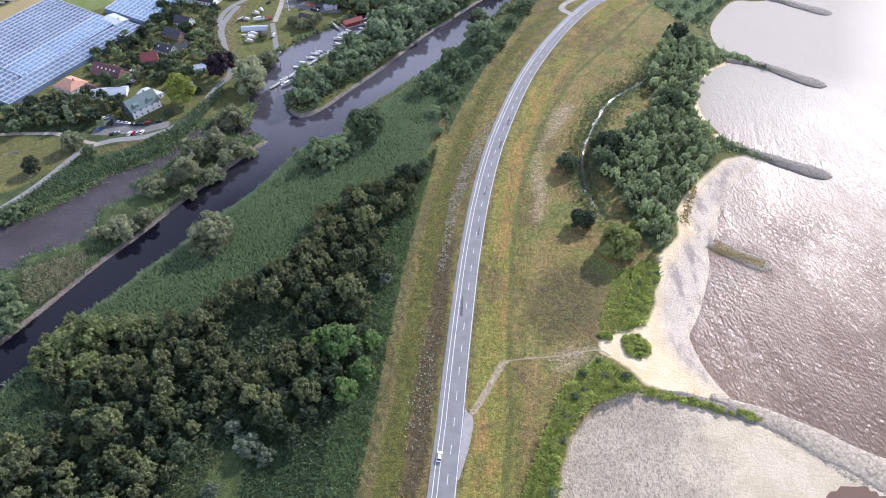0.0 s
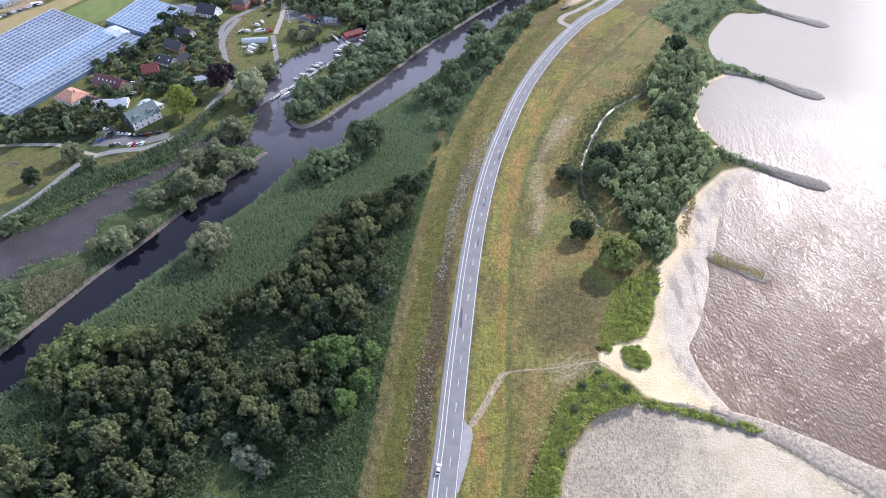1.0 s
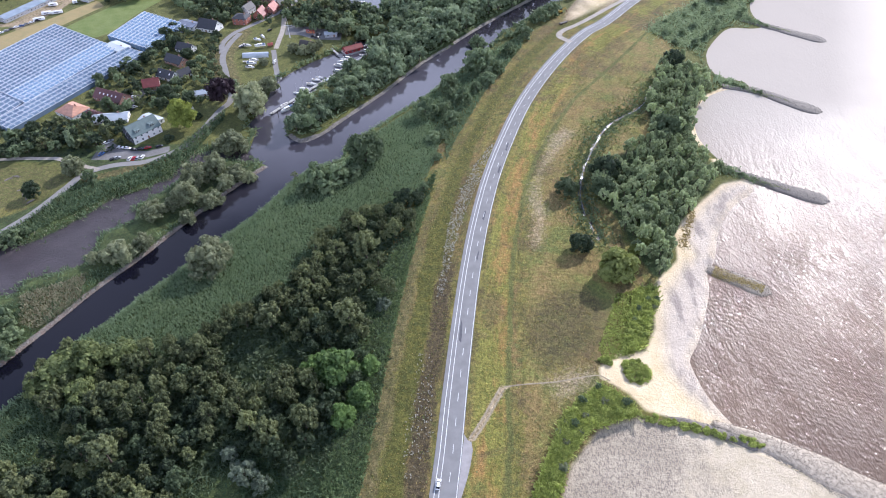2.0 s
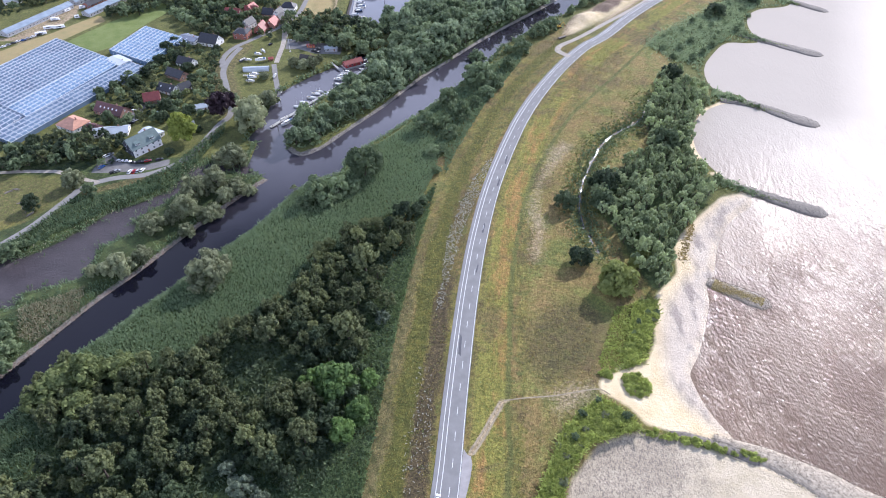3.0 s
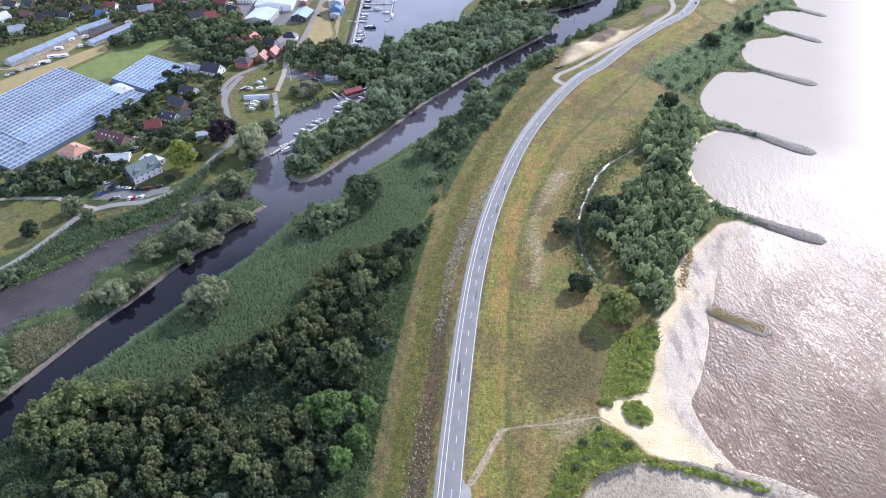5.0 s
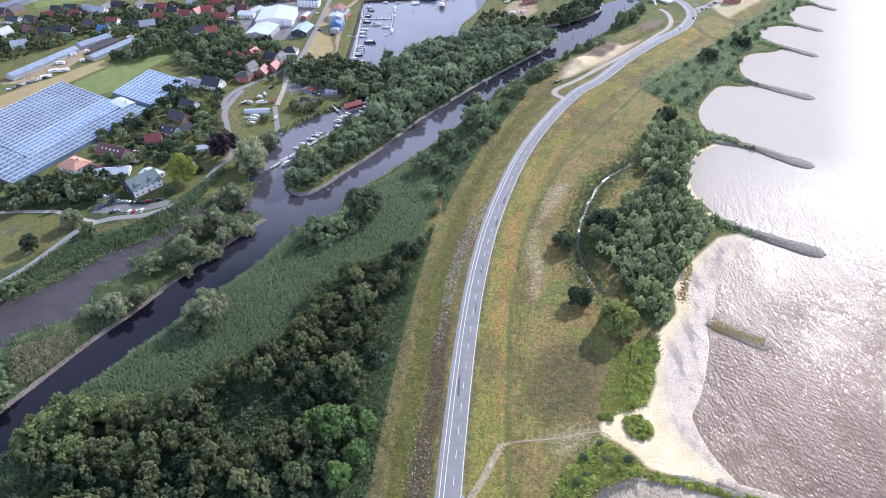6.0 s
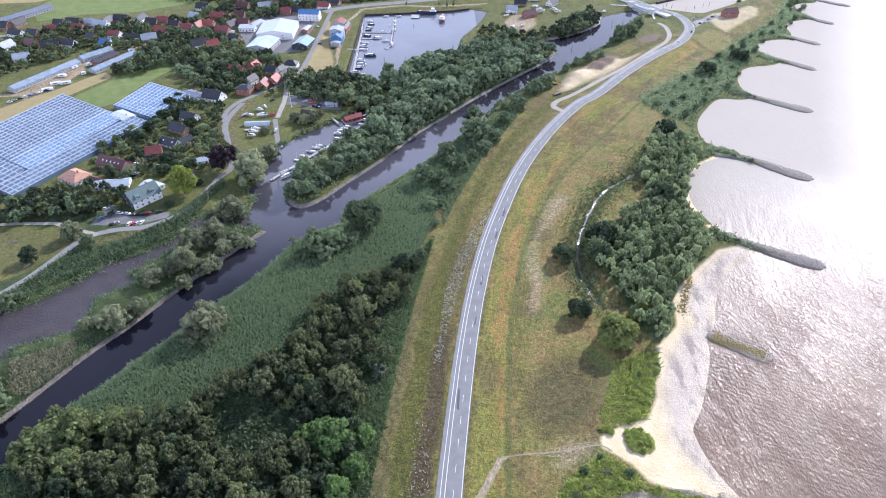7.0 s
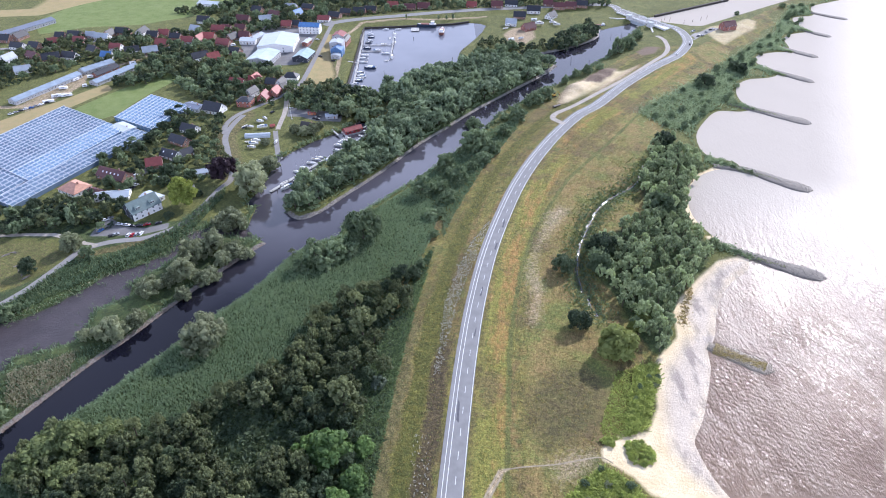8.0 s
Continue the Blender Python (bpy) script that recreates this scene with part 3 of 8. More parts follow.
ROAD = [(-1.8, 74.1), (0.2, 94.1), (1.0, 101.4), (2.4, 114.2), (4.1, 127.8), (6.8, 154.3), (11.3, 193.4), (15.7, 226.9), (21.7, 263.6), (31.0, 306.7), 
    (43.2, 348.3), (57.5, 389.3), (75.0, 428.1), (96.5, 467.4), (119.4, 501.3), (139.3, 522.1), (175.0, 569.2), (213.1, 612.3), (244.9, 644.0), 
    (263.9, 673.1), (272.0, 694.8), (273.5, 721.7), (267.4, 739.9), (254.7, 752.5), (237.2, 774.1), (223.3, 801.5), (217.7, 823.2), (193.9, 828.1), 
    (128.8, 818.2), (58.0, 808.5), (-4.4, 794.4), (-51.5, 780.7), (-84.4, 771.8), (-116.1, 758.7), (-133.7, 743.9)]
BEACH_TRACK = [(11.7, 133.9), (16.5, 141.7), (20.9, 149.9), (24.4, 156.4), (26.4, 159.9), (35.8, 161.3), (48.3, 162.2), (58.4, 164.2), (68.1, 165.7), 
    (73.0, 162.7)]
VERGE_TRACK = [(22.2, 99.7), (25.2, 117.9), (27.9, 137.7), (28.3, 159.9), (31.0, 184.8), (35.1, 224.7), (38.2, 245.5), (42.6, 268.2), (48.0, 293.1), 
    (58.1, 326.5), (75.0, 364.3), (93.3, 399.9), (113.8, 427.5), (142.4, 466.6), (175.7, 515.8)]
DIKE_PATH = [(-247.0, 248.3), (-240.0, 258.5), (-229.4, 276.0), (-220.2, 300.0), (-215.2, 312.6), (-201.3, 321.1), (-181.9, 325.1), (-167.6, 335.8), 
    (-159.4, 351.5), (-152.4, 382.0), (-147.8, 400.3), (-160.3, 436.4), (-169.1, 462.7), (-169.0, 486.3), (-164.5, 506.3)]
DIKE_PATH_B = [(-171.3, 468.9), (-174.8, 485.5), (-170.2, 504.0), (-159.4, 518.9), (-140.3, 545.7), (-129.6, 571.9), (-126.9, 603.1), (-124.6, 681.1), 
    (-123.4, 738.5), (-116.9, 763.7)]
FARM_TRACK = [(-295.5, 328.8), (-274.4, 328.7), (-257.4, 329.8), (-239.8, 329.7), (-219.0, 321.4), (-206.5, 315.6)]
SERVICE_ROAD = [(102.9, 483.9), (98.1, 492.5), (96.0, 500.2), (100.6, 509.2), (114.6, 520.8), (145.4, 551.7), (179.2, 585.4), (219.2, 633.6), 
    (232.4, 649.9), (243.0, 672.1), (246.5, 699.4), (241.4, 714.6)]
YARD_TRACK = [(-380.1, 521.5), (-361.8, 523.8), (-348.1, 535.8), (-337.0, 554.7), (-334.3, 577.3), (-343.0, 602.9), (-338.0, 610.3), (-309.9, 630.3), 
    (-300.0, 649.6), (-283.7, 670.0)]
QUAY_PATH = [(-98.3, 573.1), (-100.1, 616.4), (-101.6, 665.0), (-102.0, 720.1), (-89.7, 756.8), (-51.0, 769.7), (2.4, 774.1), (56.6, 783.0)]
CREEK = [(154.0, 421.8), (145.4, 402.3), (134.3, 387.4), (118.3, 374.7), (106.1, 359.8), (95.0, 337.5), (86.4, 316.8), (81.3, 294.9), (81.3, 274.6), 
    (85.6, 253.5)]
WOOD_NEAR = [(-173.5, 157.4), (-175.0, 169.3), (-161.5, 179.3), (-145.4, 177.0), (-124.1, 181.8), (-110.8, 180.1), (-102.4, 198.6), (-85.8, 209.4), 
    (-72.4, 228.7), (-63.8, 249.8), (-44.9, 272.9), (-26.4, 277.7), (-14.9, 263.2), (-17.2, 238.8), (-23.5, 220.6), (-24.6, 198.4), (-24.0, 178.2), 
    (-27.0, 155.5), (-28.3, 140.4), (-43.0, 124.1), (-57.4, 118.2), (-77.6, 131.6), (-85.7, 123.0), (-96.9, 116.0), (-102.6, 102.7), (-100.4, 82.7), 
    (-176.5, 82.9), (-195.1, 116.3), (-157.8, 119.7), (-149.5, 136.9), (-160.9, 144.8)]
WOOD_ISLE = [(-63.1, 564.4), (-19.7, 595.1), (13.2, 619.2), (53.8, 641.5), (95.2, 651.5), (113.8, 619.1), (62.7, 547.2), (10.9, 487.3), (-32.6, 432.3), 
    (-66.1, 392.0), (-86.5, 359.5), (-96.9, 356.8), (-95.6, 383.6), (-76.9, 414.0), (-55.9, 450.0), (-45.4, 488.5), (-36.8, 520.2)]
WOOD_SHORE = [(162.5, 441.7), (179.9, 463.9), (186.8, 445.0), (198.7, 426.3), (181.4, 397.2), (166.1, 365.1), (157.1, 337.9), (169.6, 318.7), 
    (159.3, 301.4), (136.1, 273.3), (122.7, 250.2), (115.6, 229.0), (107.0, 226.6), (102.3, 241.5), (98.2, 268.6), (90.8, 288.5), (90.7, 312.8), 
    (110.4, 330.2), (137.2, 355.2), (142.2, 390.0), (154.6, 420.8)]
THICKET = [(67.9, 160.5), (77.5, 153.2), (81.6, 146.2), (59.6, 139.3), (48.4, 125.6), (43.4, 111.4), (38.8, 84.3), (23.8, 84.3), (33.0, 107.0), 
    (37.5, 118.4), (43.3, 130.6), (51.2, 146.3)]
SHRUBS = [(85.5, 213.9), (106.4, 219.5), (105.5, 210.0), (98.1, 195.6), (92.4, 182.1), (83.6, 177.3), (71.2, 172.6), (71.6, 182.2), (78.0, 195.7)]
REEDS = [(-172.5, 176.2), (-167.5, 189.6), (-150.4, 213.5), (-129.7, 245.8), (-118.3, 261.0), (-106.4, 278.1), (-94.3, 300.2), (-86.1, 311.7), 
    (-62.1, 324.8), (-45.3, 355.7), (-18.7, 390.2), (0.6, 358.8), (-4.0, 327.5), (-13.7, 294.0), (-39.7, 281.3), (-58.3, 248.6), (-81.5, 210.2), 
    (-107.2, 180.8), (-148.3, 172.9)]
REEDS_NEAR = [(-191.2, 128.5), (-185.1, 144.0), (-175.7, 154.5), (-156.8, 143.9), (-162.4, 124.7), (-184.9, 116.4)]
REEDS_SPIT = [(-206.3, 210.7), (-205.0, 220.2), (-183.3, 230.1), (-161.2, 241.6), (-143.7, 274.3), (-138.2, 271.9), (-158.5, 242.5), (-175.1, 216.2), 
    (-191.2, 189.3), (-199.2, 173.1), (-206.6, 158.1), (-228.4, 199.9)]
REEDS_WEST = [(-254.1, 249.3), (-225.0, 258.2), (-203.6, 282.0), (-191.8, 293.7), (-165.4, 315.4), (-155.9, 337.2), (-146.7, 373.0), (-148.1, 387.2), 
    (-170.1, 331.2), (-197.0, 308.3), (-217.4, 300.2), (-230.3, 269.9), (-250.7, 242.8)]
REEDS_EAST = [(2.4, 355.5), (-18.8, 393.9), (-1.3, 415.3), (38.3, 472.8), (70.1, 507.1), (62.8, 477.4), (30.7, 408.8), (9.7, 352.2), (2.3, 324.5)]
SHORE_SCRUB = [(171.4, 511.3), (185.8, 529.0), (213.2, 554.0), (250.2, 587.9), (276.8, 617.4), (305.6, 649.3), (346.6, 693.1), (377.2, 721.7), 
    (445.5, 832.3), (476.6, 837.4), (416.5, 752.2), (381.5, 702.4), (333.3, 652.7), (288.1, 587.9), (267.6, 547.5), (231.7, 517.0), (204.8, 478.5), 
    (187.8, 483.7)]
MEADOW = [(-321.3, 498.6), (-312.8, 523.7), (-296.0, 554.6), (-284.7, 571.8), (-261.0, 602.8), (-254.8, 620.9), (-247.4, 591.2), (-251.5, 574.5), 
    (-262.9, 548.2), (-273.9, 506.4), (-282.6, 498.6)]
MEADOW_FAR = [(-444.1, 717.7), (-404.6, 741.6), (-344.0, 752.0), (-261.0, 807.6), (-205.6, 878.4), (-365.3, 911.7), (-424.8, 870.0), (-460.0, 819.3), 
    (-473.1, 762.5)]
STUBBLE = [(-372.6, 459.4), (-365.8, 495.4), (-349.0, 517.9), (-331.1, 542.0), (-319.3, 561.2), (-309.4, 574.5), (-298.7, 561.1), (-315.5, 529.7), 
    (-328.9, 506.4), (-341.4, 484.7), (-348.7, 464.3), (-358.7, 436.0)]
STUBBLE_FAR = [(-507.9, 754.0), (-475.2, 793.5), (-446.7, 836.5), (-419.5, 866.9), (-495.6, 866.8), (-517.1, 821.7), (-532.1, 798.0)]
YARD_BARE = [(-367.7, 523.8), (-364.4, 548.3), (-354.7, 581.5), (-349.0, 602.9), (-331.0, 604.0), (-335.9, 567.8), (-342.2, 522.9), (-352.8, 506.5)]
HARBOUR_YARD = [(-130.0, 522.0), (-104.7, 517.0), (-82.0, 507.0), (-82.0, 494.5), (-101.6, 494.6), (-116.9, 503.1), (-128.5, 503.1)]
MARINA_LANE = [(-137.0, 547.0), (-135.0, 537.0), (-131.8, 514.0), (-131.3, 492.6), (-131.1, 476.5)]
LAWN = [(-129.9, 487.5), (-118.0, 482.4), (-113.2, 456.3), (-122.6, 452.0)]
DARK_MEADOW = [(40.0, 199.0), (52.0, 214.0), (70.0, 219.5), (82.0, 208.0), (73.0, 185.0), (58.0, 170.5), (45.0, 168.0), (38.0, 180.0)]
FRESH_MEADOW = [[(38.6, 245.1), (53.1, 241.7), (49.0, 226.5), (38.6, 227.7)], [(26.8, 173.3), (43.3, 171.7), (42.8, 160.9), (26.4, 160.9)], [(64.0, 228.0), (79.0, 231.0), (89.0, 212.8), (79.7, 202.0), (69.0, 218.6)]]
TRODDEN = [(42.0, 166.0), (56.0, 173.0), (70.0, 173.0), (70.0, 160.0), (56.0, 151.0), (46.0, 148.0)]
FOOTPATH = [(64.1, 267.8), (65.8, 251.6), (67.1, 239.9), (72.0, 230.4), (77.2, 224.4)]
HALL_YARD = [(-217.5, 702.5), (-199.1, 745.8), (-154.7, 752.1), (-133.6, 741.7), (-137.4, 666.5), (-139.1, 625.4), (-172.0, 620.8), (-201.4, 649.6)]
INN_DRIVE = [(-223.2, 399.2), (-221.6, 410.3), (-213.9, 418.5), (-203.1, 421.0), (-200.7, 416.0), (-211.0, 410.3), (-213.5, 399.1), (-212.6, 389.9), 
    (-214.6, 382.4), (-220.0, 382.4), (-219.5, 391.4)]
CAR_PARK = [(-218.2, 337.5), (-213.9, 350.0), (-202.8, 339.3), (-186.1, 337.4), (-173.7, 343.5), (-171.3, 335.5), (-184.0, 330.7), (-204.2, 328.4), 
    (-218.3, 328.5)]
DIKE_GRASS = [(-130.4, 607.5), (-129.3, 672.3), (-128.8, 718.5), (-117.5, 718.5), (-109.2, 646.7), (-98.6, 600.1), (-98.1, 571.8), (-112.2, 561.1), 
    (-124.7, 558.5)]
PASTURE = [(-294.5, 325.7), (-273.4, 325.6), (-236.3, 325.5), (-218.7, 310.3), (-224.8, 294.5), (-234.6, 282.6), (-246.8, 273.7), (-260.5, 264.3)]
DIKE_SLOPE = [(-213.2, 307.9), (-194.2, 315.8), (-172.2, 327.5), (-160.1, 343.6), (-155.7, 359.4), (-149.9, 384.9), (-147.3, 401.7)]
DIKE_GRASS_B = [(-268.2, 315.9), (-238.1, 325.6), (-216.8, 315.7), (-225.2, 302.9), (-238.3, 295.0), (-258.2, 295.1)]
VILLAGE_STREET = [(-483.4, 666.6), (-433.9, 673.5), (-399.8, 677.0), (-379.1, 684.1), (-365.6, 702.5), (-330.5, 715.8), (-289.8, 725.6), 
    (-257.7, 702.5), (-219.7, 698.7), (-227.3, 741.7), (-160.5, 747.9), (-123.2, 760.5)]
BOATYARD = [(70.4, 717.7), (83.4, 741.7), (109.8, 745.9), (108.2, 706.2), (93.3, 684.0), (75.3, 687.6)]
PARKING = [(274.4, 695.7), (288.7, 714.6), (302.1, 726.5), (318.6, 740.6)]
WILLOWS = [(-166.9, 239.4, 10.1), (-156.6, 248.9, 6.4), (-158.4, 273.2, 8.4), (-144.8, 305.4, 10.1), (-133.6, 312.4, 9.1), (-121.0, 308.0, 8.6), 
    (-114.4, 308.4, 5.7), (-143.7, 285.3, 9.3), (-130.4, 285.7, 8.3), (-139.7, 270.4, 6.0), (-150.8, 279.6, 6.1), (-125.5, 299.9, 7.0), 
    (-178.8, 237.6, 4.3), (-162.8, 236.9, 4.9), (-117.9, 234.2, 11.9), (-129.2, 384.0, 13.3), (-125.2, 415.4, 7.7), (-220.2, 313.3, 8.7), 
    (-131.2, 339.5, 9.9), (-141.9, 342.1, 5.3), (-115.8, 473.3, 4.8), (-107.6, 469.1, 5.8), (-101.0, 472.2, 5.3), (-97.1, 481.6, 3.9), 
    (-99.2, 367.1, 5.2), (-134.8, 452.0, 4.2)]
DARK_TREES = [(-47.1, 325.3, 11.8), (71.9, 293.5, 7.0), (72.7, 246.1, 6.6), (97.2, 310.3, 9.0), (93.4, 292.9, 7.3), (144.8, 355.0, 9.7), 
    (175.4, 450.7, 8.7), (-14.1, 287.1, 4.6), (-21.6, 284.7, 5.9), (-236.8, 292.7, 5.6), (248.5, 573.4, 9.2), (290.5, 613.3, 6.8), (296.3, 606.2, 6.2), 
    (-227.6, 467.3, 4.1), (-222.5, 514.0, 4.4), (-266.1, 357.5, 5.3), (-274.7, 352.3, 4.5)]
MID_TREES = [(-73.7, 301.9, 8.1), (-60.9, 304.9, 7.5), (-52.8, 309.0, 6.1), (-66.6, 295.0, 5.3), (-79.7, 295.1, 5.3), (-10.6, 378.6, 8.5), 
    (2.6, 380.4, 5.4), (-4.8, 349.1, 5.1), (6.2, 368.8, 6.0), (14.3, 394.1, 7.1), (5.2, 416.1, 8.2), (9.0, 402.2, 5.6), (27.8, 444.8, 13.0), 
    (33.6, 423.9, 7.5), (42.8, 438.6, 5.9), (0.6, 350.9, 4.4), (-2.6, 327.5, 3.5), (-10.4, 297.4, 3.3), (-209.6, 307.2, 4.7), (-205.4, 194.8, 7.5), 
    (-198.7, 188.6, 4.8), (-202.2, 180.5, 7.8), (-197.1, 177.9, 4.6), (-230.2, 253.6, 5.5), (-233.5, 249.4, 4.5), (-226.5, 260.1, 3.1), 
    (66.1, 494.8, 7.3), (53.0, 468.4, 6.2), (24.7, 411.2, 4.8), (29.4, 485.3, 8.5), (219.0, 703.6, 6.3), (200.9, 677.2, 9.9), (187.1, 660.4, 8.4), 
    (85.9, 530.1, 7.1), (95.1, 539.8, 7.2), (78.1, 525.4, 5.0), (118.6, 577.6, 4.3), (132.1, 594.4, 4.4), (143.9, 600.0, 5.5), (158.5, 611.9, 4.5), 
    (177.5, 653.0, 3.5), (66.8, 510.4, 4.9), (56.2, 499.3, 4.8), (41.8, 655.9, 6.5), (49.9, 652.8, 5.3), (66.3, 655.6, 7.8), (76.8, 673.2, 5.4), 
    (60.4, 652.8, 5.3), (430.2, 823.5, 4.3), (364.0, 797.7, 3.5)]
BRIGHT_TREES = [(-45.0, 165.9, 10.1), (-34.4, 152.6, 6.5), (-55.7, 168.1, 5.5), (-40.7, 143.6, 5.7), (-32.3, 170.0, 5.1), (-170.0, 365.2, 7.9), 
    (88.3, 227.0, 9.6), (106.7, 249.5, 4.2), (101.1, 243.8, 3.6)]
SILVER_SHRUBS = [(-27.9, 205.9, 4.4), (-75.4, 119.1, 6.2), (-85.7, 101.8, 3.8), (-83.1, 127.3, 4.1), (-68.4, 115.2, 4.4)]
LONE_TREES = [(-69.2, 134.3, 5.5), (-55.3, 140.2, 5.6), (-110.0, 105.3, 5.1), (-53.8, 144.4, 4.3), (-156.3, 108.6, 7.3), (-128.9, 125.0, 6.8), 
    (-26.1, 214.5, 4.5), (-39.0, 239.5, 7.2), (-68.7, 157.5, 5.4), (-79.7, 193.4, 7.5), (-43.2, 193.8, 7.0)]
HOUSE_TREES = [(-223.0, 478.0, 5.2), (-229.5, 440.5, 5.6), (-196.5, 464.5, 5.0), (-188.5, 448.0, 4.4), (-195.6, 407.1, 6.1), (-177.1, 402.9, 4.4), (-193.5, 390.8, 4.8), (-164.4, 376.5, 3.1), (-175.5, 349.4, 3.7), (-223.3, 406.9, 3.6), 
    (-250.0, 425.0, 4.6), (-225.7, 460.4, 5.3), (-209.0, 482.6, 5.0), (-224.2, 499.0, 5.2), (-228.4, 387.2, 5.1), (-218.2, 381.3, 4.7), 
    (-231.7, 444.8, 3.4), (-242.9, 435.2, 3.8), (-177.2, 392.1, 4.0), (-187.8, 400.5, 3.6)]
BIG_WILLOWS = [(-164.7, 166.1, 10.1), (-152.9, 170.8, 8.7), (-172.2, 157.4, 5.9), (-141.5, 175.0, 7.2), (-152.0, 155.5, 7.3), (112.0, 274.2, 5.1), 
    (112.3, 260.9, 4.3), (-64.4, 499.4, 7.2), (-51.8, 506.0, 6.3), (-37.8, 511.6, 6.9), (-78.6, 508.2, 8.3), (-89.0, 506.1, 5.8), (-104.1, 510.6, 4.9), 
    (-118.3, 517.5, 4.4)]
PURPLE_TREES = [(-152.9, 397.2, 10.4), (-238.0, 708.3, 0.1)]
GREENHOUSE_TREES = [(-285.5, 325.5), (-278.2, 350.9), (-269.8, 363.2), (-248.9, 366.7), (-225.5, 369.5), (-211.2, 365.1), (-204.6, 352.0), 
    (-225.8, 340.3), (-255.6, 335.3), (-282.7, 320.7)]
TREELINE = [(-298.8, 566.9), (-292.9, 594.8), (-279.1, 640.8), (-261.4, 657.4), (-246.1, 635.9), (-246.2, 600.5), (-274.4, 566.9)]
POND_WOOD = [(-136.2, 533.3), (-134.5, 556.1), (-97.3, 566.7), (-70.9, 562.6), (-43.1, 533.2), (-64.0, 491.7), (-84.3, 503.9), (-115.0, 516.6)]
POINT_WOOD = [(112.4, 669.3), (128.9, 700.1), (172.6, 752.0), (179.1, 725.3), (170.3, 700.1), (133.5, 671.0)]
GARDENS_A = [(-257.5, 593.0), (-208.4, 655.1), (-190.9, 630.6), (-150.9, 600.1), (-137.6, 558.5), (-145.3, 521.2), (-174.2, 539.4), (-184.4, 521.3), 
    (-210.0, 533.3)]
GARDENS_B = [(-242.6, 457.2), (-214.9, 509.7), (-180.7, 498.5), (-169.1, 447.5), (-147.0, 412.0), (-176.4, 388.0), (-208.0, 388.1), (-247.4, 388.2), 
    (-248.8, 429.4)]
GARDENS_C = [(-444.7, 600.4), (-444.1, 638.8), (-389.7, 708.9), (-281.0, 718.5), (-255.1, 655.1), (-309.8, 630.7), (-359.2, 615.2), (-391.8, 572.2), 
    (-413.3, 546.0)]
GARDENS_D = [(-281.0, 718.5), (-243.2, 792.5), (-177.1, 804.1), (-154.1, 748.8), (-218.2, 718.5), (-217.9, 646.8), (-255.1, 655.1)]
GARDENS_E = [(-324.8, 792.4), (-258.5, 853.4), (-130.7, 874.7), (38.8, 848.5), (219.9, 848.7), (213.5, 818.7), (86.8, 818.6), (-52.6, 799.5), 
    (-142.7, 759.4), (-241.4, 785.7)]
GARDENS_F = [(37.2, 655.0), (45.4, 699.4), (63.7, 695.7), (76.9, 672.2), (111.5, 684.7), (111.2, 660.1), (72.3, 653.3)]
VILLAGE_EDGE = [(-315.7, 377.1), (-266.4, 355.8), (-203.0, 345.6), (-197.5, 335.9), (-240.0, 331.7), (-286.7, 326.9)]
G1 = [(-100.6, 185.7), (-94.2, 192.4), (-75.3, 190.6), (-63.4, 182.3), (-65.6, 163.5), (-76.6, 156.2), (-89.7, 160.6), (-98.8, 172.8)]
G2 = [(-99.7, 120.9), (-89.7, 134.5), (-80.4, 139.7), (-76.7, 133.2), (-85.3, 120.9), (-90.0, 104.9), (-88.7, 84.5), (-96.6, 84.5)]
G3 = [(-51.7, 134.4), (-32.0, 146.2), (-31.9, 118.3), (-38.2, 96.3), (-63.0, 96.4), (-53.9, 118.4)]
WOOD_SKIRT = [(-14.3, 294.0), (-2.9, 315.8), (-6.0, 278.7), (-11.6, 246.2), (-18.0, 217.6), (-18.4, 192.2), (-21.4, 172.5), (-22.6, 149.0), 
    (-30.9, 133.0), (-30.3, 100.0), (-32.9, 84.3), (-72.7, 84.4), (-79.0, 133.2), (-63.1, 120.8), (-43.8, 125.6), (-28.2, 143.5), (-24.5, 182.1), 
    (-24.3, 202.7), (-24.1, 225.4), (-16.7, 246.2)]
FLOWER_STRIP = [(44.6, 356.3), (51.6, 353.0), (33.5, 325.2), (24.0, 308.1), (16.6, 286.8), (11.3, 267.2), (4.7, 236.1), (0.2, 212.3), (-2.5, 212.3), 
    (0.3, 236.1), (3.5, 267.2), (10.2, 292.0), (19.4, 319.4), (30.9, 340.3)]
FLOWER_STRIP_LOW = [(-10.1, 178.1), (-5.0, 179.7), (-3.5, 153.9), (-4.5, 132.4), (-8.8, 117.8), (-15.3, 117.8), (-15.2, 142.9), (-12.1, 159.7)]
GLADES = (G1, G2, G3)
ISLAND_SHRUBS = [(85.8, 168.4, 64, 5.6), (72.5, 173.5, 10, 2.5)]
HEAPS = [(125.5, 561.0, 8.0, 6.0), (135.0, 569.0, 6.5, 4.0), (118.0, 551.0, 5.0, 2.5), (112.0, 541.0, 4.0, 1.6), (152.0, 588.0, 8.0, 3.6), (164.0, 603.0, 8.0, 2.8), (143.2, 579.7, 4.0, 1.6)]
LAYBY = [(11.6, 132.7), (12.0, 129.0), (10.9, 122.9), (9.4, 117.0), (7.5, 111.2), (5.7, 105.7), (4.4, 105.7), (5.9, 117.0), (7.2, 126.5), (8.5, 132.8), (8.8, 136.1), (10.3, 133.3)]
REPAIRS = [(8.7, 189.2, 1.48, 6.7, 0.6), (23.6, 271.9, 1.35, 4.5, 0.6), (34.8, 314.6, 1.31, 4.3, 0.6), (41.4, 338.9, 1.34, 5.2, 0.6), (18.7, 239.8, 1.37, 3.6, 0.4)]


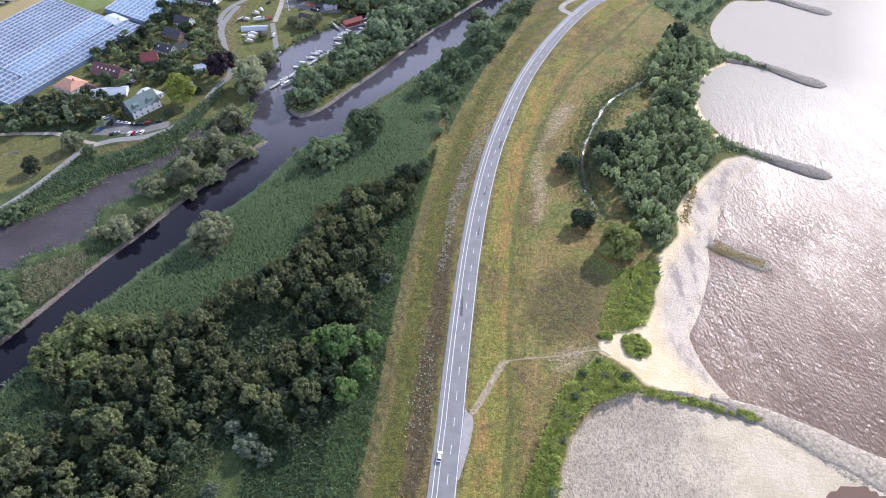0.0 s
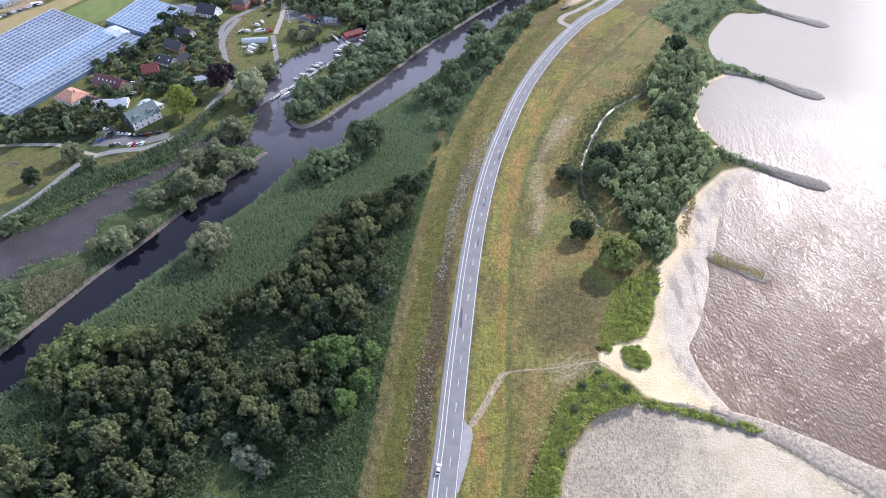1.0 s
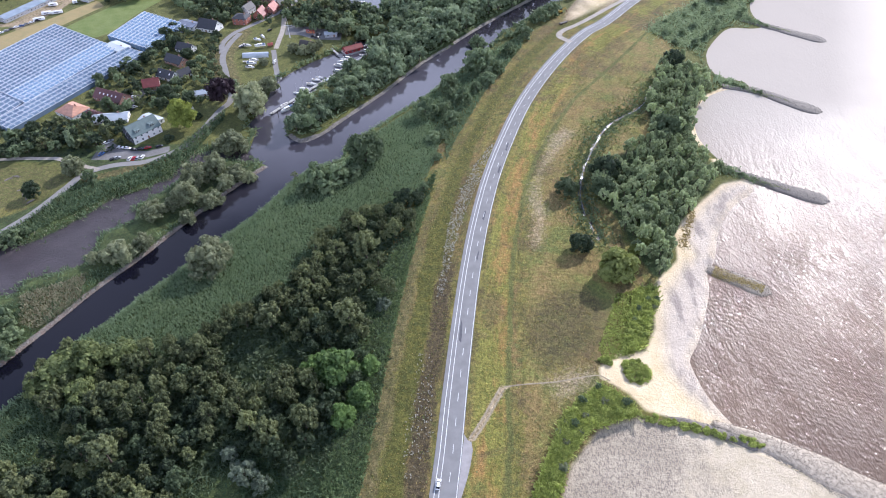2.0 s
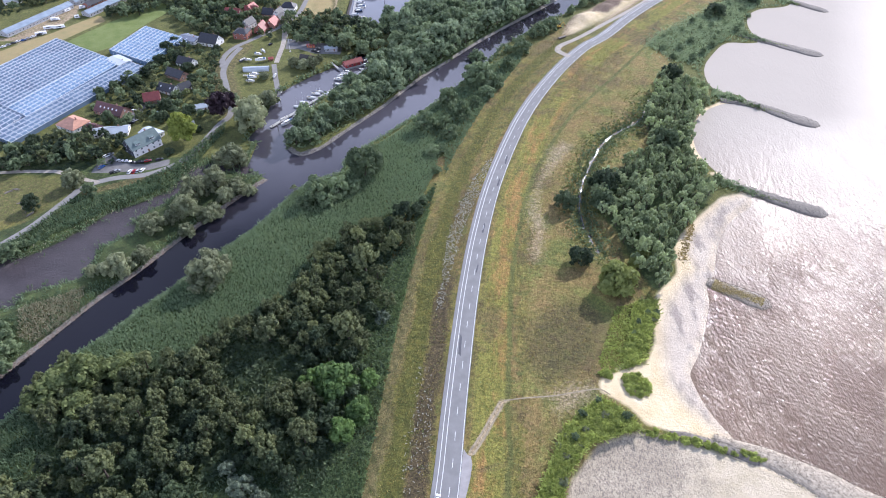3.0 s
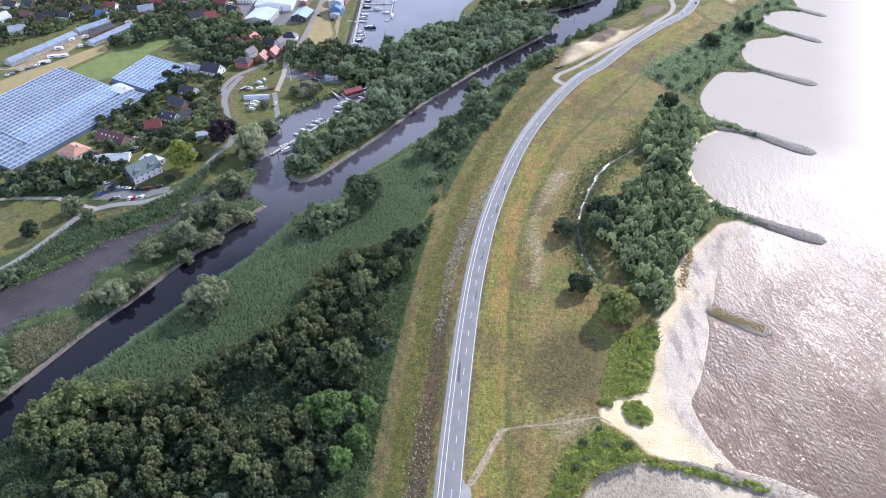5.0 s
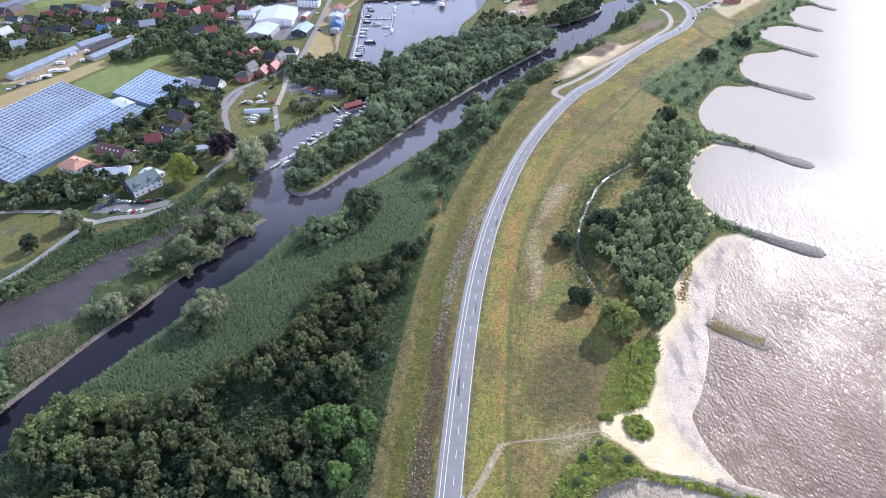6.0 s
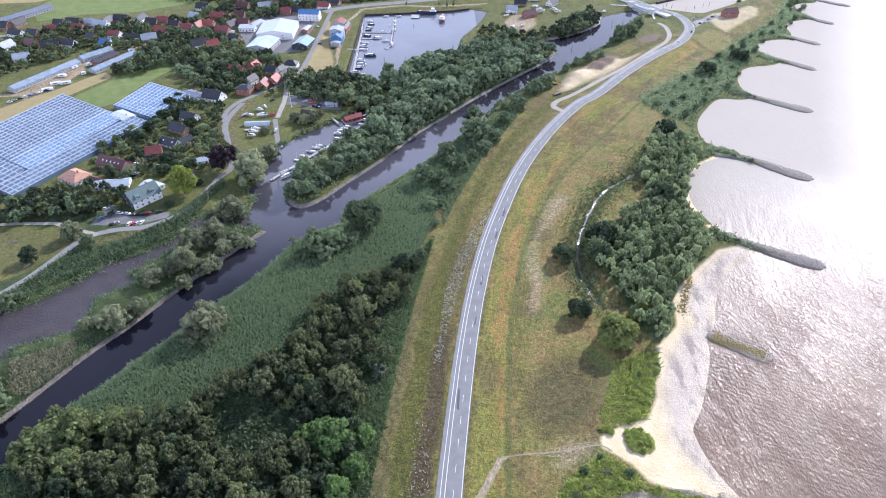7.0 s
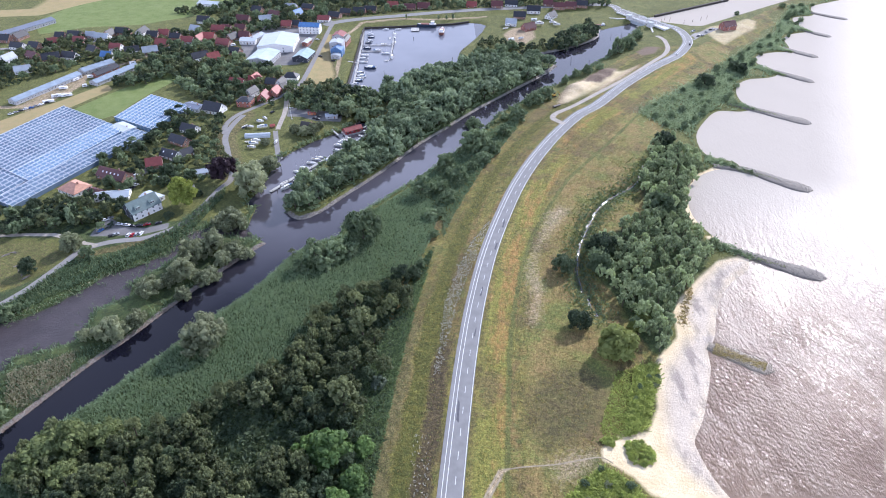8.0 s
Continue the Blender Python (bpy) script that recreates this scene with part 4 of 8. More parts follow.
# ---- terrain ----
def smooth_line(points, n=6, closed=False):
    """Catmull-Rom through the points."""
    p = np.array(points, float)
    k = len(p)
    out = []
    for i in range(k if closed else k - 1):
        if closed:
            a, b, c, d = p[i - 1], p[i], p[(i + 1) % k], p[(i + 2) % k]
        else:
            a, b, c, d = p[max(i - 1, 0)], p[i], p[i + 1], p[min(i + 2, k - 1)]
        for s in np.arange(n) / n:
            out.append(0.5 * (2 * b + (c - a) * s + (2 * a - 5 * b + 4 * c - d) * s * s + (3 * b - a - 3 * c + d) * s ** 3))
    if not closed:
        out.append(p[-1])
    return np.array(out)


def inside(x, y, poly):
    hit = np.zeros(np.shape(x), bool)
    q = np.roll(poly, -1, axis=0)
    for (x0, y0), (x1, y1) in zip(poly, q):
        if y0 != y1:
            hit ^= ((y0 > y) != (y1 > y)) & (x < (x1 - x0) * (y - y0) / (y1 - y0) + x0)
    return hit


def line_distance(x, y, line, closed=False):
    best = np.full(np.shape(x), 1e9)
    ends = np.roll(line, -1, axis=0) if closed else line[1:]
    for (x0, y0), (x1, y1) in zip(line, ends):
        dx, dy = x1 - x0, y1 - y0
        s = np.clip(((x - x0) * dx + (y - y0) * dy) / (dx * dx + dy * dy + 1e-9), 0, 1)
        best = np.minimum(best, (x - x0 - s * dx) ** 2 + (y - y0 - s * dy) ** 2)
    return np.sqrt(best)


def signed(x, y, poly):
    """Distance to an outline, negative inside it."""
    d = line_distance(x, y, poly, True)
    return np.where(inside(x, y, poly), -d, d)


def waves(x, y, size, seed=0):
    """Cheap smooth noise from -1 to 1."""
    r = np.random.RandomState(seed)
    v = 0 * x
    for k in range(5):
        a, f, ph = r.rand() * 6.28, (0.6 + 0.9 * r.rand()) / size, r.rand() * 6.28
        v = v + np.sin((x * math.cos(a) + y * math.sin(a)) * f * 6.28 + ph + 1.7 * np.sin((y * math.cos(a) - x * math.sin(a)) * f * 4.1 + ph))
    return v / 5


RIVER = np.array(smooth_line(SHORE_A + SHORE_B[2:], 3).tolist() + [(1100, 1400), (2500, 1900), (4000, 2000), (4000, -900), (330, -900), (230, 40)])
CANAL = np.array(smooth_line(CANAL_EAST + CANAL_NORTH + CANAL_ISLE + CANAL_WEST, 2).tolist() + [(-262, 20), (-235, 10)])
CHANNEL = np.array(BRIDGE_CHANNEL)
ROAD_LINE = smooth_line(ROAD, 8)
DIKE_LINE = smooth_line(DIKE_PATH, 5)
DIKE_LINE_B = smooth_line(DIKE_PATH_B, 5)
RAMP = smooth_line(SERVICE_ROAD, 5)


def near(x, y, poly, pad):
    lo, hi = poly.min(0) - pad, poly.max(0) + pad
    return (x > lo[0]) & (x < hi[0]) & (y > lo[1]) & (y < hi[1])


def bounded(f, x, y, poly, pad):
    """f's distance close to the outline; the pad further off."""
    out = np.full(np.shape(x), float(pad))
    m = near(x, y, poly, pad)
    if m.any():
        out[m] = np.minimum(f(x[m], y[m], poly), pad)
    return out


def height(x, y, base=None):
    x, y = np.atleast_1d(np.asarray(x, float)), np.atleast_1d(np.asarray(y, float))
    dr = signed(x, y, RIVER)
    dc = np.minimum(bounded(signed, x, y, CANAL, 30), bounded(signed, x, y, CHANNEL, 30))
    low = np.clip(dr * 0.055, -1.6, 0.9) + np.clip((dr - 16) * 0.06, 0, 1.6)
    bank = np.clip(dc * 0.5, -1.6, 1.4) + np.clip((dc - 3) * 0.06, 0, 1.1)
    h = np.minimum(low, bank) + np.where(np.minimum(dr, dc) > 6, 0.25 * waves(x, y, 40, 3), 0)
    flat = bounded(signed, x, y, np.array(MUDFLAT), 20)
    h = np.where(flat < 0, np.maximum(0.25, 0.3 + 0.12 * waves(x, y, 14, 5)), h)
    h = np.where(bounded(signed, x, y, np.array(POOL), 6) < 0, 0.05, h)
    mud = bounded(signed, x, y, np.array(MUD_CREEK), 12)
    h = np.where(mud < 0, np.maximum(0.08, 0.14 + 0.08 * waves(x, y, 12, 8) + 0 * h), np.where(mud < 5, np.minimum(h, 0.2 + mud * 0.4), h))
    d = bounded(line_distance, x, y, ROAD_LINE, 60)
    h = np.where(np.minimum(dr, dc) > 0, np.maximum(h, 4.4 - np.maximum(d - 7, 0) * 0.16), np.where(d < 9, h, h))
    for line, top in ((DIKE_LINE, 3.4), (DIKE_LINE_B, 3.4)):
        d = bounded(line_distance, x, y, line, 30)
        h = np.where(np.minimum(dr, dc) > 0, np.maximum(h, np.minimum(top - np.maximum(d - 3, 0) * 0.22, 1.0 + dc)), h)
    for hx, hy, wide, high in HEAPS:
        h = h + high * np.exp(-((x - hx) ** 2 + (y - hy) ** 2) / wide ** 2) * (h > 0.5)
    d = bounded(line_distance, x, y, np.array(CREEK), 10)
    return np.where(d < 4, np.minimum(h, 0.7 + d * 0.25), h)


def z_at(x, y):
    return float(height(x, y)[0])


def steps(*spans):
    out = [np.arange(a, b, s) for a, b, s in spans]
    return np.concatenate(out)


gx = np.concatenate([-np.geomspace(4200, 480, 26)[:-1], steps((-480, -230, 3.2), (-230, 250, 2.3), (250, 620, 3.2)), np.geomspace(622, 4200, 24)])
gy = np.concatenate([-np.geomspace(900, 60, 8), steps((-50, 70, 8), (70, 330, 2.0), (330, 620, 2.8), (620, 1120, 4.0)), np.geomspace(1125, 4600, 26)])
GX, GY = np.meshgrid(gx, gy)
GZ = height(GX.ravel(), GY.ravel()).reshape(GX.shape)


def sheet(name, z, keep=None):
    ny, nx = GX.shape
    i = np.arange(nx * ny).reshape(ny, nx)
    quads = np.stack([i[:-1, :-1], i[:-1, 1:], i[1:, 1:], i[1:, :-1]], -1).reshape(-1, 4)
    co = np.stack([GX.ravel(), GY.ravel(), np.broadcast_to(z, GX.shape).ravel()], -1)
    if keep is not None:
        quads = quads[keep.ravel()[quads].any(1)]
        used, back = np.unique(quads, return_inverse=True)
        co, quads = co[used], back.reshape(-1, 4)
    me = bpy.data.meshes.new(name)
    me.from_pydata(co.tolist(), [], quads.tolist())
    me.polygons.foreach_set("use_smooth", [True] * len(me.polygons))
    return me


def poly_mask(poly, soft=2.0):
    return np.clip(0.5 - bounded(signed, GX.ravel(), GY.ravel(), np.array(poly), 40) / soft / 2, 0, 1)


def line_mask(line, half, soft=1.5):
    return np.clip(0.5 - (bounded(line_distance, GX.ravel(), GY.ravel(), np.array(line), 60) - half) / soft / 2, 0, 1)


def side_of(line):
    """Signed distance across a line: plus on the side of its right hand."""
    x, y = GX.ravel(), GY.ravel()
    best, sign = np.full(x.shape, 1e18), np.zeros(x.shape)
    for (x0, y0), (x1, y1) in zip(line[:-1], line[1:]):
        dx, dy = x1 - x0, y1 - y0
        s = np.clip(((x - x0) * dx + (y - y0) * dy) / (dx * dx + dy * dy + 1e-9), 0, 1)
        d = (x - x0 - s * dx) ** 2 + (y - y0 - s * dy) ** 2
        closer = d < best
        best[closer] = d[closer]
        sign[closer] = np.sign((x - x0) * dy - (y - y0) * dx)[closer]
    return sign * np.sqrt(best)


def lane_coords(line):
    """Metres across and along a line at each point of the ground."""
    across, x, y = side_of(line), GX.ravel(), GY.ravel()
    best, run, start = np.full(x.shape, 1e18), np.zeros(x.shape), 0.0
    for (x0, y0), (x1, y1) in zip(line[:-1], line[1:]):
        dx, dy = x1 - x0, y1 - y0
        long = math.hypot(dx, dy) + 1e-9
        s = np.clip(((x - x0) * dx + (y - y0) * dy) / long ** 2, 0, 1)
        d = (x - x0 - s * dx) ** 2 + (y - y0 - s * dy) ** 2
        run = np.where(d < best, start + s * long, run)
        best, start = np.minimum(best, d), start + long
    return np.stack([across, run, 0 * run], -1)


def band(value, a, b, soft=1.5):
    return np.clip((value - a) / soft + 0.5, 0, 1) * np.clip((b - value) / soft + 0.5, 0, 1)


def cover_masks():
    x, y = GX.ravel(), GY.ravel()
    across = side_of(ROAD_LINE[: 8 * 18])
    wob = 1.5 * waves(x, y, 30, 11)
    far = (y < 760) * 1.0
    verge = 0.4 * band(across + wob, -38, -28, 4) * far
    lush = 0.95 * line_mask(VERGE_TRACK, 1.3, 1.0) * far
    dc = bounded(signed, x, y, CANAL, 60)
    dr = signed(x, y, RIVER)
    lush = np.maximum(lush, 0.75 * ((dr > np.where(y > 330, -3, 6)) & (dr < 26) & (across > 0)))
    lush = np.maximum(lush, 0.85 * ((dc > -2) & (across < -39 + wob) & (y > 345)))
    town = np.clip((-115 - x - 0.15 * (y - 500)) / 20, 0, 1) * (y > 280)
    lush = np.maximum(lush, 0.75 * town)
    bare = np.maximum(0.74 * poly_mask(BARE, 11), np.maximum(0.7 * poly_mask(BOATYARD, 4), 0.95 * poly_mask(EARTHWORKS, 5)))
    bare = np.maximum(bare, np.maximum(np.maximum(0.5 * line_mask(BEACH_TRACK, 1.0, 1.2), 0.85 * line_mask(BEACH_TRACK[:5], 1.5, 1.5)), 0.35 * line_mask(VERGE_TRACK, 0.5, 1.0)))
    bare = np.maximum(bare, 0.58 * poly_mask(TRODDEN, 9))
    bare = np.maximum(bare, 0.45 * line_mask(FOOTPATH, 0.6, 0.9))
    bare = np.maximum(bare, 0.4 * line_mask(WOOD_PATH, 0.8, 1.2))
    bare = np.maximum(bare, 0.6 * poly_mask(YARD_BARE, 5))
    bare = np.maximum(bare, np.maximum(line_mask(YARD_TRACK, 3.0), line_mask(QUAY_PATH, 2.0)))
    wood = np.maximum(poly_mask(WOOD_NEAR, 5), np.maximum(poly_mask(WOOD_ISLE, 4), poly_mask(WOOD_SHORE, 4)))
    wood = np.maximum(wood, np.maximum(0.7 * poly_mask(REEDS, 4), np.maximum(0.7 * poly_mask(REEDS_NEAR, 4), 0.7 * poly_mask(REEDS_WEST, 3))))
    wood = np.maximum(wood, 0.8 * ((dc > -2) & (dc < 70) & (across < -45 + wob) & (y <= 345)) * np.clip(1 - poly_mask(PASTURE, 3), 0, 1))
    wood = wood * np.where((across > -45) & (across < 0) & (y < 300), 0.25, 1.0)
    lush = np.maximum(lush, 0.8 * poly_mask(REEDS_SPIT, 4))
    cover = np.stack([verge, lush, bare, wood], -1)
    sand = np.maximum(np.maximum(np.maximum(0.5 * poly_mask(LOT, 8), 0.56 * poly_mask(EARTHWORKS, 8)), poly_mask(BEACH, 3)), np.maximum(poly_mask(BEACH_B, 3), np.where(y > 330, 0.0, 1.0) * np.clip(1.2 - dr / np.where(y > 330, 3.0, 7.0), 0, 1) * (dr > -30)))
    mud = np.maximum(poly_mask(MUD_CREEK, 2), np.clip(1 - np.abs(dc) / 2, 0, 1) * 0.6)
    stone = np.maximum(line_mask(CANAL_WEST, 2.0, 0.8), np.maximum(line_mask(CANAL_ISLE[:7], 1.8, 0.8), np.maximum(line_mask(CANAL_NORTH[-6:], 2, 1), 0.8 * line_mask(CANAL_NORTH[2:9], 2.5, 1.5))))
    shore = np.stack([sand, mud, poly_mask(MUDFLAT, 3), stone], -1)
    green = np.maximum(poly_mask(MEADOW), poly_mask(MEADOW_FAR))
    corn = np.maximum(poly_mask(STUBBLE), np.maximum(poly_mask(STUBBLE_FAR), np.maximum(0.65 * poly_mask(DIKE_GRASS, 5), 0.3 * poly_mask(DIKE_GRASS_B, 8))))
    yard = np.maximum(poly_mask(HARBOUR_YARD), np.maximum(poly_mask(HALL_YARD), np.maximum(poly_mask(CAR_PARK), poly_mask(INN_DRIVE, 1.5))))
    damp = np.maximum(0.7 * np.clip(1.25 - np.maximum(dr, 0) / 5, 0, 1) * (dr < 30) * (y < 330), np.maximum(poly_mask(WET_SAND, 4), poly_mask(WET_SAND_B, 4))) * np.clip(1 - poly_mask(MUDFLAT, 3), 0, 1)
    field = np.stack([green, corn, yard, damp], -1)
    dry = np.maximum(0.8 * band(across + wob, -38, -27.0, 6) * np.clip((300 - y) / 70, 0.15, 1) * far, np.maximum(np.maximum(0.45 * poly_mask(PASTURE, 5), 0.9 * poly_mask(DRY_REEDS, 5)), np.maximum(poly_mask(DIKE_GRASS, 2), np.maximum(0.95 * line_mask(DIKE_SLOPE, 2.5, 1.5), 0.8 * line_mask(DIKE_LINE, 9, 3) * (y > 395)))))
    inner = band(across, 26, 75, 8) * (dr > 18) * far * 0.6
    verge = np.stack([0.85 * band(across + wob, -17.5, -8.6, 5) * np.clip((275 - y) / 60, 0.3, 1) * far, 0.85 * band(across, 6.0, 21, 5) * far, inner, dry], -1)
    dark = 0.95 * poly_mask(DARK_MEADOW, 12)
    fresh = np.maximum(np.max([0.6 * poly_mask(q, 8) for q in FRESH_MEADOW], axis=0), poly_mask(LAWN, 3))
    mown = band(across + wob, -27.0, -17.5, 5) * np.clip((330 - y) / 60, 0.75, 1) * far
    soil = np.maximum(poly_mask(SOIL, 5), 0.9 * poly_mask(SOIL_FAR, 5))
    patches = np.stack([dark, fresh, mown, soil], -1)
    return (("patches", patches), ("cover", cover), ("shore", shore), ("field", field), ("verge", verge))


ground = tagged(new("ground", sheet("ground", GZ)), "meadow, reed and river-bank land under summer grass", "ground", kind="structure")
ground.data.materials.append(GROUND)
for key, values in cover_masks():
    ground.data.attributes.new(key, "FLOAT_COLOR", "POINT").data.foreach_set("color", values.astype(np.float32).ravel())
ground.data.attributes.new("lane", "FLOAT_VECTOR", "POINT").data.foreach_set("vector", lane_coords(ROAD_LINE[: 8 * 18 : 2]).astype(np.float32).ravel())
_x, _y = GX.ravel(), GY.ravel()
_river = np.minimum(signed(_x, _y, RIVER), bounded(signed, _x, _y, CHANNEL, 50))
_canal = bounded(signed, _x, _y, CANAL, 50)
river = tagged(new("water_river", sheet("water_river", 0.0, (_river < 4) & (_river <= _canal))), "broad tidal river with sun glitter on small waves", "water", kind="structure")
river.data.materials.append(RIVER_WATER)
_basin = (_y > 560) & (_x < 40)
harbour = tagged(new("water_harbour", sheet("water_harbour", 0.0, (_canal < 4) & (_canal < _river) & _basin)), "still pale water of the harbour basin", "water", kind="structure")
harbour.data.materials.append(HARBOUR_WATER)
canal = tagged(new("water_canal", sheet("water_canal", -0.004, (_canal < 4) & (_canal < _river) & ~_basin)), "calm dark water of the side channel and harbour", "water", kind="structure")
canal.data.materials.append(CANAL_WATER)


_pool = bpy.data.meshes.new("water_pool")
_pool.from_pydata([(x, y, 0.17) for x, y in smooth_line([(px + (px - 153) * 0.05, py + (py - 92) * 0.05) for px, py in POOL], 4, True)], [], [tuple(range(4 * len(POOL)))])
_pool.materials.append(water_material("pool_water", (0.20, 0.135, 0.10), 0.08, 0.8, 0.02))
tagged(new("water_pool", _pool), "brown still pool left on the mudflat", "water", kind="structure")


def ribbon(name, line, left, right, lift, material, label, category, parent=None, cuts=1, level=-9.0):
    """A strip that lies on the ground along a line."""
    line = np.array(line, float)
    d = np.gradient(line, axis=0)
    d /= np.linalg.norm(d, axis=1)[:, None] + 1e-9
    side = np.stack([d[:, 1], -d[:, 0]], -1)
    cols = [line + side * s for s in np.linspace(-left, right, cuts + 1)]
    verts, faces = [], []
    middle = height(line[:, 0], line[:, 1])
    for c in cols:
        z = np.maximum(np.maximum(height(c[:, 0], c[:, 1]), middle - 0.25), level) + lift
        verts.append(np.stack([c[:, 0], c[:, 1], z], -1))
    k = len(line)
    for j in range(cuts):
        for i in range(k - 1):
            faces.append((j * k + i, (j + 1) * k + i, (j + 1) * k + i + 1, j * k + i + 1))
    me = bpy.data.meshes.new(name)
    me.from_pydata(np.concatenate(verts).tolist(), [], faces)
    me.materials.append(material)
    ob = new(name, me)
    if parent:
        ob.parent = parent
        return ob
    return tagged(ob, label, category, kind="structure")


def resample(line, gap):
    line = np.array(line, float)
    s = np.concatenate([[0], np.cumsum(np.linalg.norm(np.diff(line, axis=0), axis=1))])
    q = np.arange(0, s[-1], gap)
    return np.stack([np.interp(q, s, line[:, 0]), np.interp(q, s, line[:, 1])], -1)


def shifted(line, off):
    d = np.gradient(line, axis=0)
    d /= np.linalg.norm(d, axis=1)[:, None] + 1e-9
    return line + np.stack([d[:, 1], -d[:, 0]], -1) * off


ROAD_FINE = resample(ROAD_LINE, 3.0)
MAIN = ROAD_FINE[: int(len(ROAD_FINE) * 0.72)]
road = ribbon("road", ROAD_FINE, 6.9, 3.7, 0.10, ASPHALT, "two-lane grey asphalt road on a low dike", "road", cuts=4, level=4.4)
for off, wide in ((-3.35, 0.125), (-5.1, 0.125), (3.3, 0.115)):
    ribbon("edge_line", shifted(MAIN, off), wide, wide, 0.125, ROAD_WHITE, "", "", road, level=4.4)
_dash = resample(ROAD_LINE, 1.0)
for i in range(6, len(_dash) - 330, 12):
    ribbon("dash", _dash[i : i + 5], 0.1, 0.1, 0.125, ROAD_WHITE, "", "", road, level=4.4)
ribbon("path_dike", resample(DIKE_LINE, 3), 2.3, 2.3, 0.07, PATH_GREY, "grey lane along the old dike", "path")
ribbon("path_harbour", resample(DIKE_LINE_B, 3), 2.2, 2.2, 0.115, PATH_GREY, "grey lane along the harbour dike", "path")
ribbon("path_marina", resample(smooth_line(MARINA_LANE, 4), 3), 2.0, 2.0, 0.09, GRAVEL, "pale gravel lane down to the slipway", "path")
ribbon("path_service", resample(RAMP, 3), 2.4, 2.4, 0.14, GRAVEL, "pale gravel service road beside the main road", "path")
ribbon("path_village", resample(smooth_line(VILLAGE_STREET, 4), 4), 2.6, 2.6, 0.15, PATH_GREY, "grey village street between the houses", "path")
ribbon("path_parking", resample(PARKING, 3), 4.5, 4.5, 0.09, PATH_GREY, "grey asphalt parking strip by the roundabout", "path")
ribbon("path_farm", resample(FARM_TRACK, 3), 1.6, 1.6, 0.16, GRAVEL, "pale gravel farm track", "path")


def patch(name, points, lift, material, parent=None, label="", category=""):
    """A flat shape on the road's crown."""
    me = bpy.data.meshes.new(name)
    me.from_pydata([(x, y, 4.4 + lift) for x, y in points], [], [tuple(range(len(points)))])
    me.materials.append(material)
    ob = new(name, me)
    ob.parent = parent
    return tagged(ob, label, category, kind="" if parent else "structure")


SAND_TRACK = paint("trodden_sandy_track", (0.31, 0.26, 0.175), 0.9, 0.3, 0.6, bump=0.4)
_wheel = resample(smooth_line(BEACH_TRACK[:5], 6), 1.5)
_foot = resample(smooth_line(BEACH_TRACK[4:], 6), 1.5)
track = ribbon("track", shifted(_wheel, -0.9), 0.4, 0.4, 0.05, SAND_TRACK, "pale sandy wheel track to the beach", "track")
ribbon("wheel_rut", shifted(_wheel, 0.9), 0.4, 0.4, 0.05, SAND_TRACK, "", "", track)
ribbon("foot_path", _foot, 0.35, 0.35, 0.05, SAND_TRACK, "", "", track)
PALE_ASPHALT = paint("worn_pale_asphalt", (0.33, 0.31, 0.30), 0.9, 0.15, 0.4, bump=0.2)
DARK_ASPHALT = paint("dark_asphalt_patch", (0.10, 0.10, 0.11), 0.85, 0.15, 0.5)
patch("layby", LAYBY, 0.085, PALE_ASPHALT, None, "pale worn asphalt lay-by at the beach track", "lay-by")
for x, y, turn, long, wide in REPAIRS:
    c, s = math.cos(turn), math.sin(turn)
    patch("repair_patch", [(x + c * a - s * b, y + s * a + c * b) for a, b in ((-long, -wide), (long * 0.6, -wide * 0.8), (long, wide * 0.3), (long * 0.5, wide), (-long * 0.8, wide * 0.9))], 0.112, DARK_ASPHALT, road)


# ---- trees, shrubs and reeds ----
def mesh_of(name, verts, faces, material, smooth=False):
    me = bpy.data.meshes.new(name)
    me.from_pydata(np.asarray(verts).tolist(), [], [tuple(f) for f in faces])
    me.materials.append(material)
    if smooth:
        me.polygons.foreach_set("use_smooth", [True] * len(me.polygons))
    return me


def ball(level):
    bm = bmesh.new()
    bmesh.ops.create_icosphere(bm, subdivisions=level, radius=1.0)
    v = np.array([p.co[:] for p in bm.verts])
    f = np.array([[p.index for p in q.verts] for q in bm.faces])
    bm.free()
    return v, f


BALLS = {k: ball(k) for k in (1, 2)}


def cards(centres, normals, sizes, r, stretch=1.0):
    """Bent leaf sprays: two triangles each, one island each."""
    n = len(centres)
    a = np.cross(normals, r.normal(size=(n, 3)))
    a /= np.linalg.norm(a, axis=1)[:, None] + 1e-9
    b = np.cross(normals, a)
    s = sizes[:, None]
    bend = normals * s * r.uniform(-0.35, 0.1, (n, 1))
    v = np.stack([centres - a * s * stretch, centres - b * s * 0.75 + bend, centres + a * s * stretch, centres + b * s * 0.75 + bend], 1).reshape(-1, 3)
    i = np.arange(n)[:, None] * 4
    return v, np.concatenate([i + [0, 1, 2], i + [0, 2, 3]], 0)


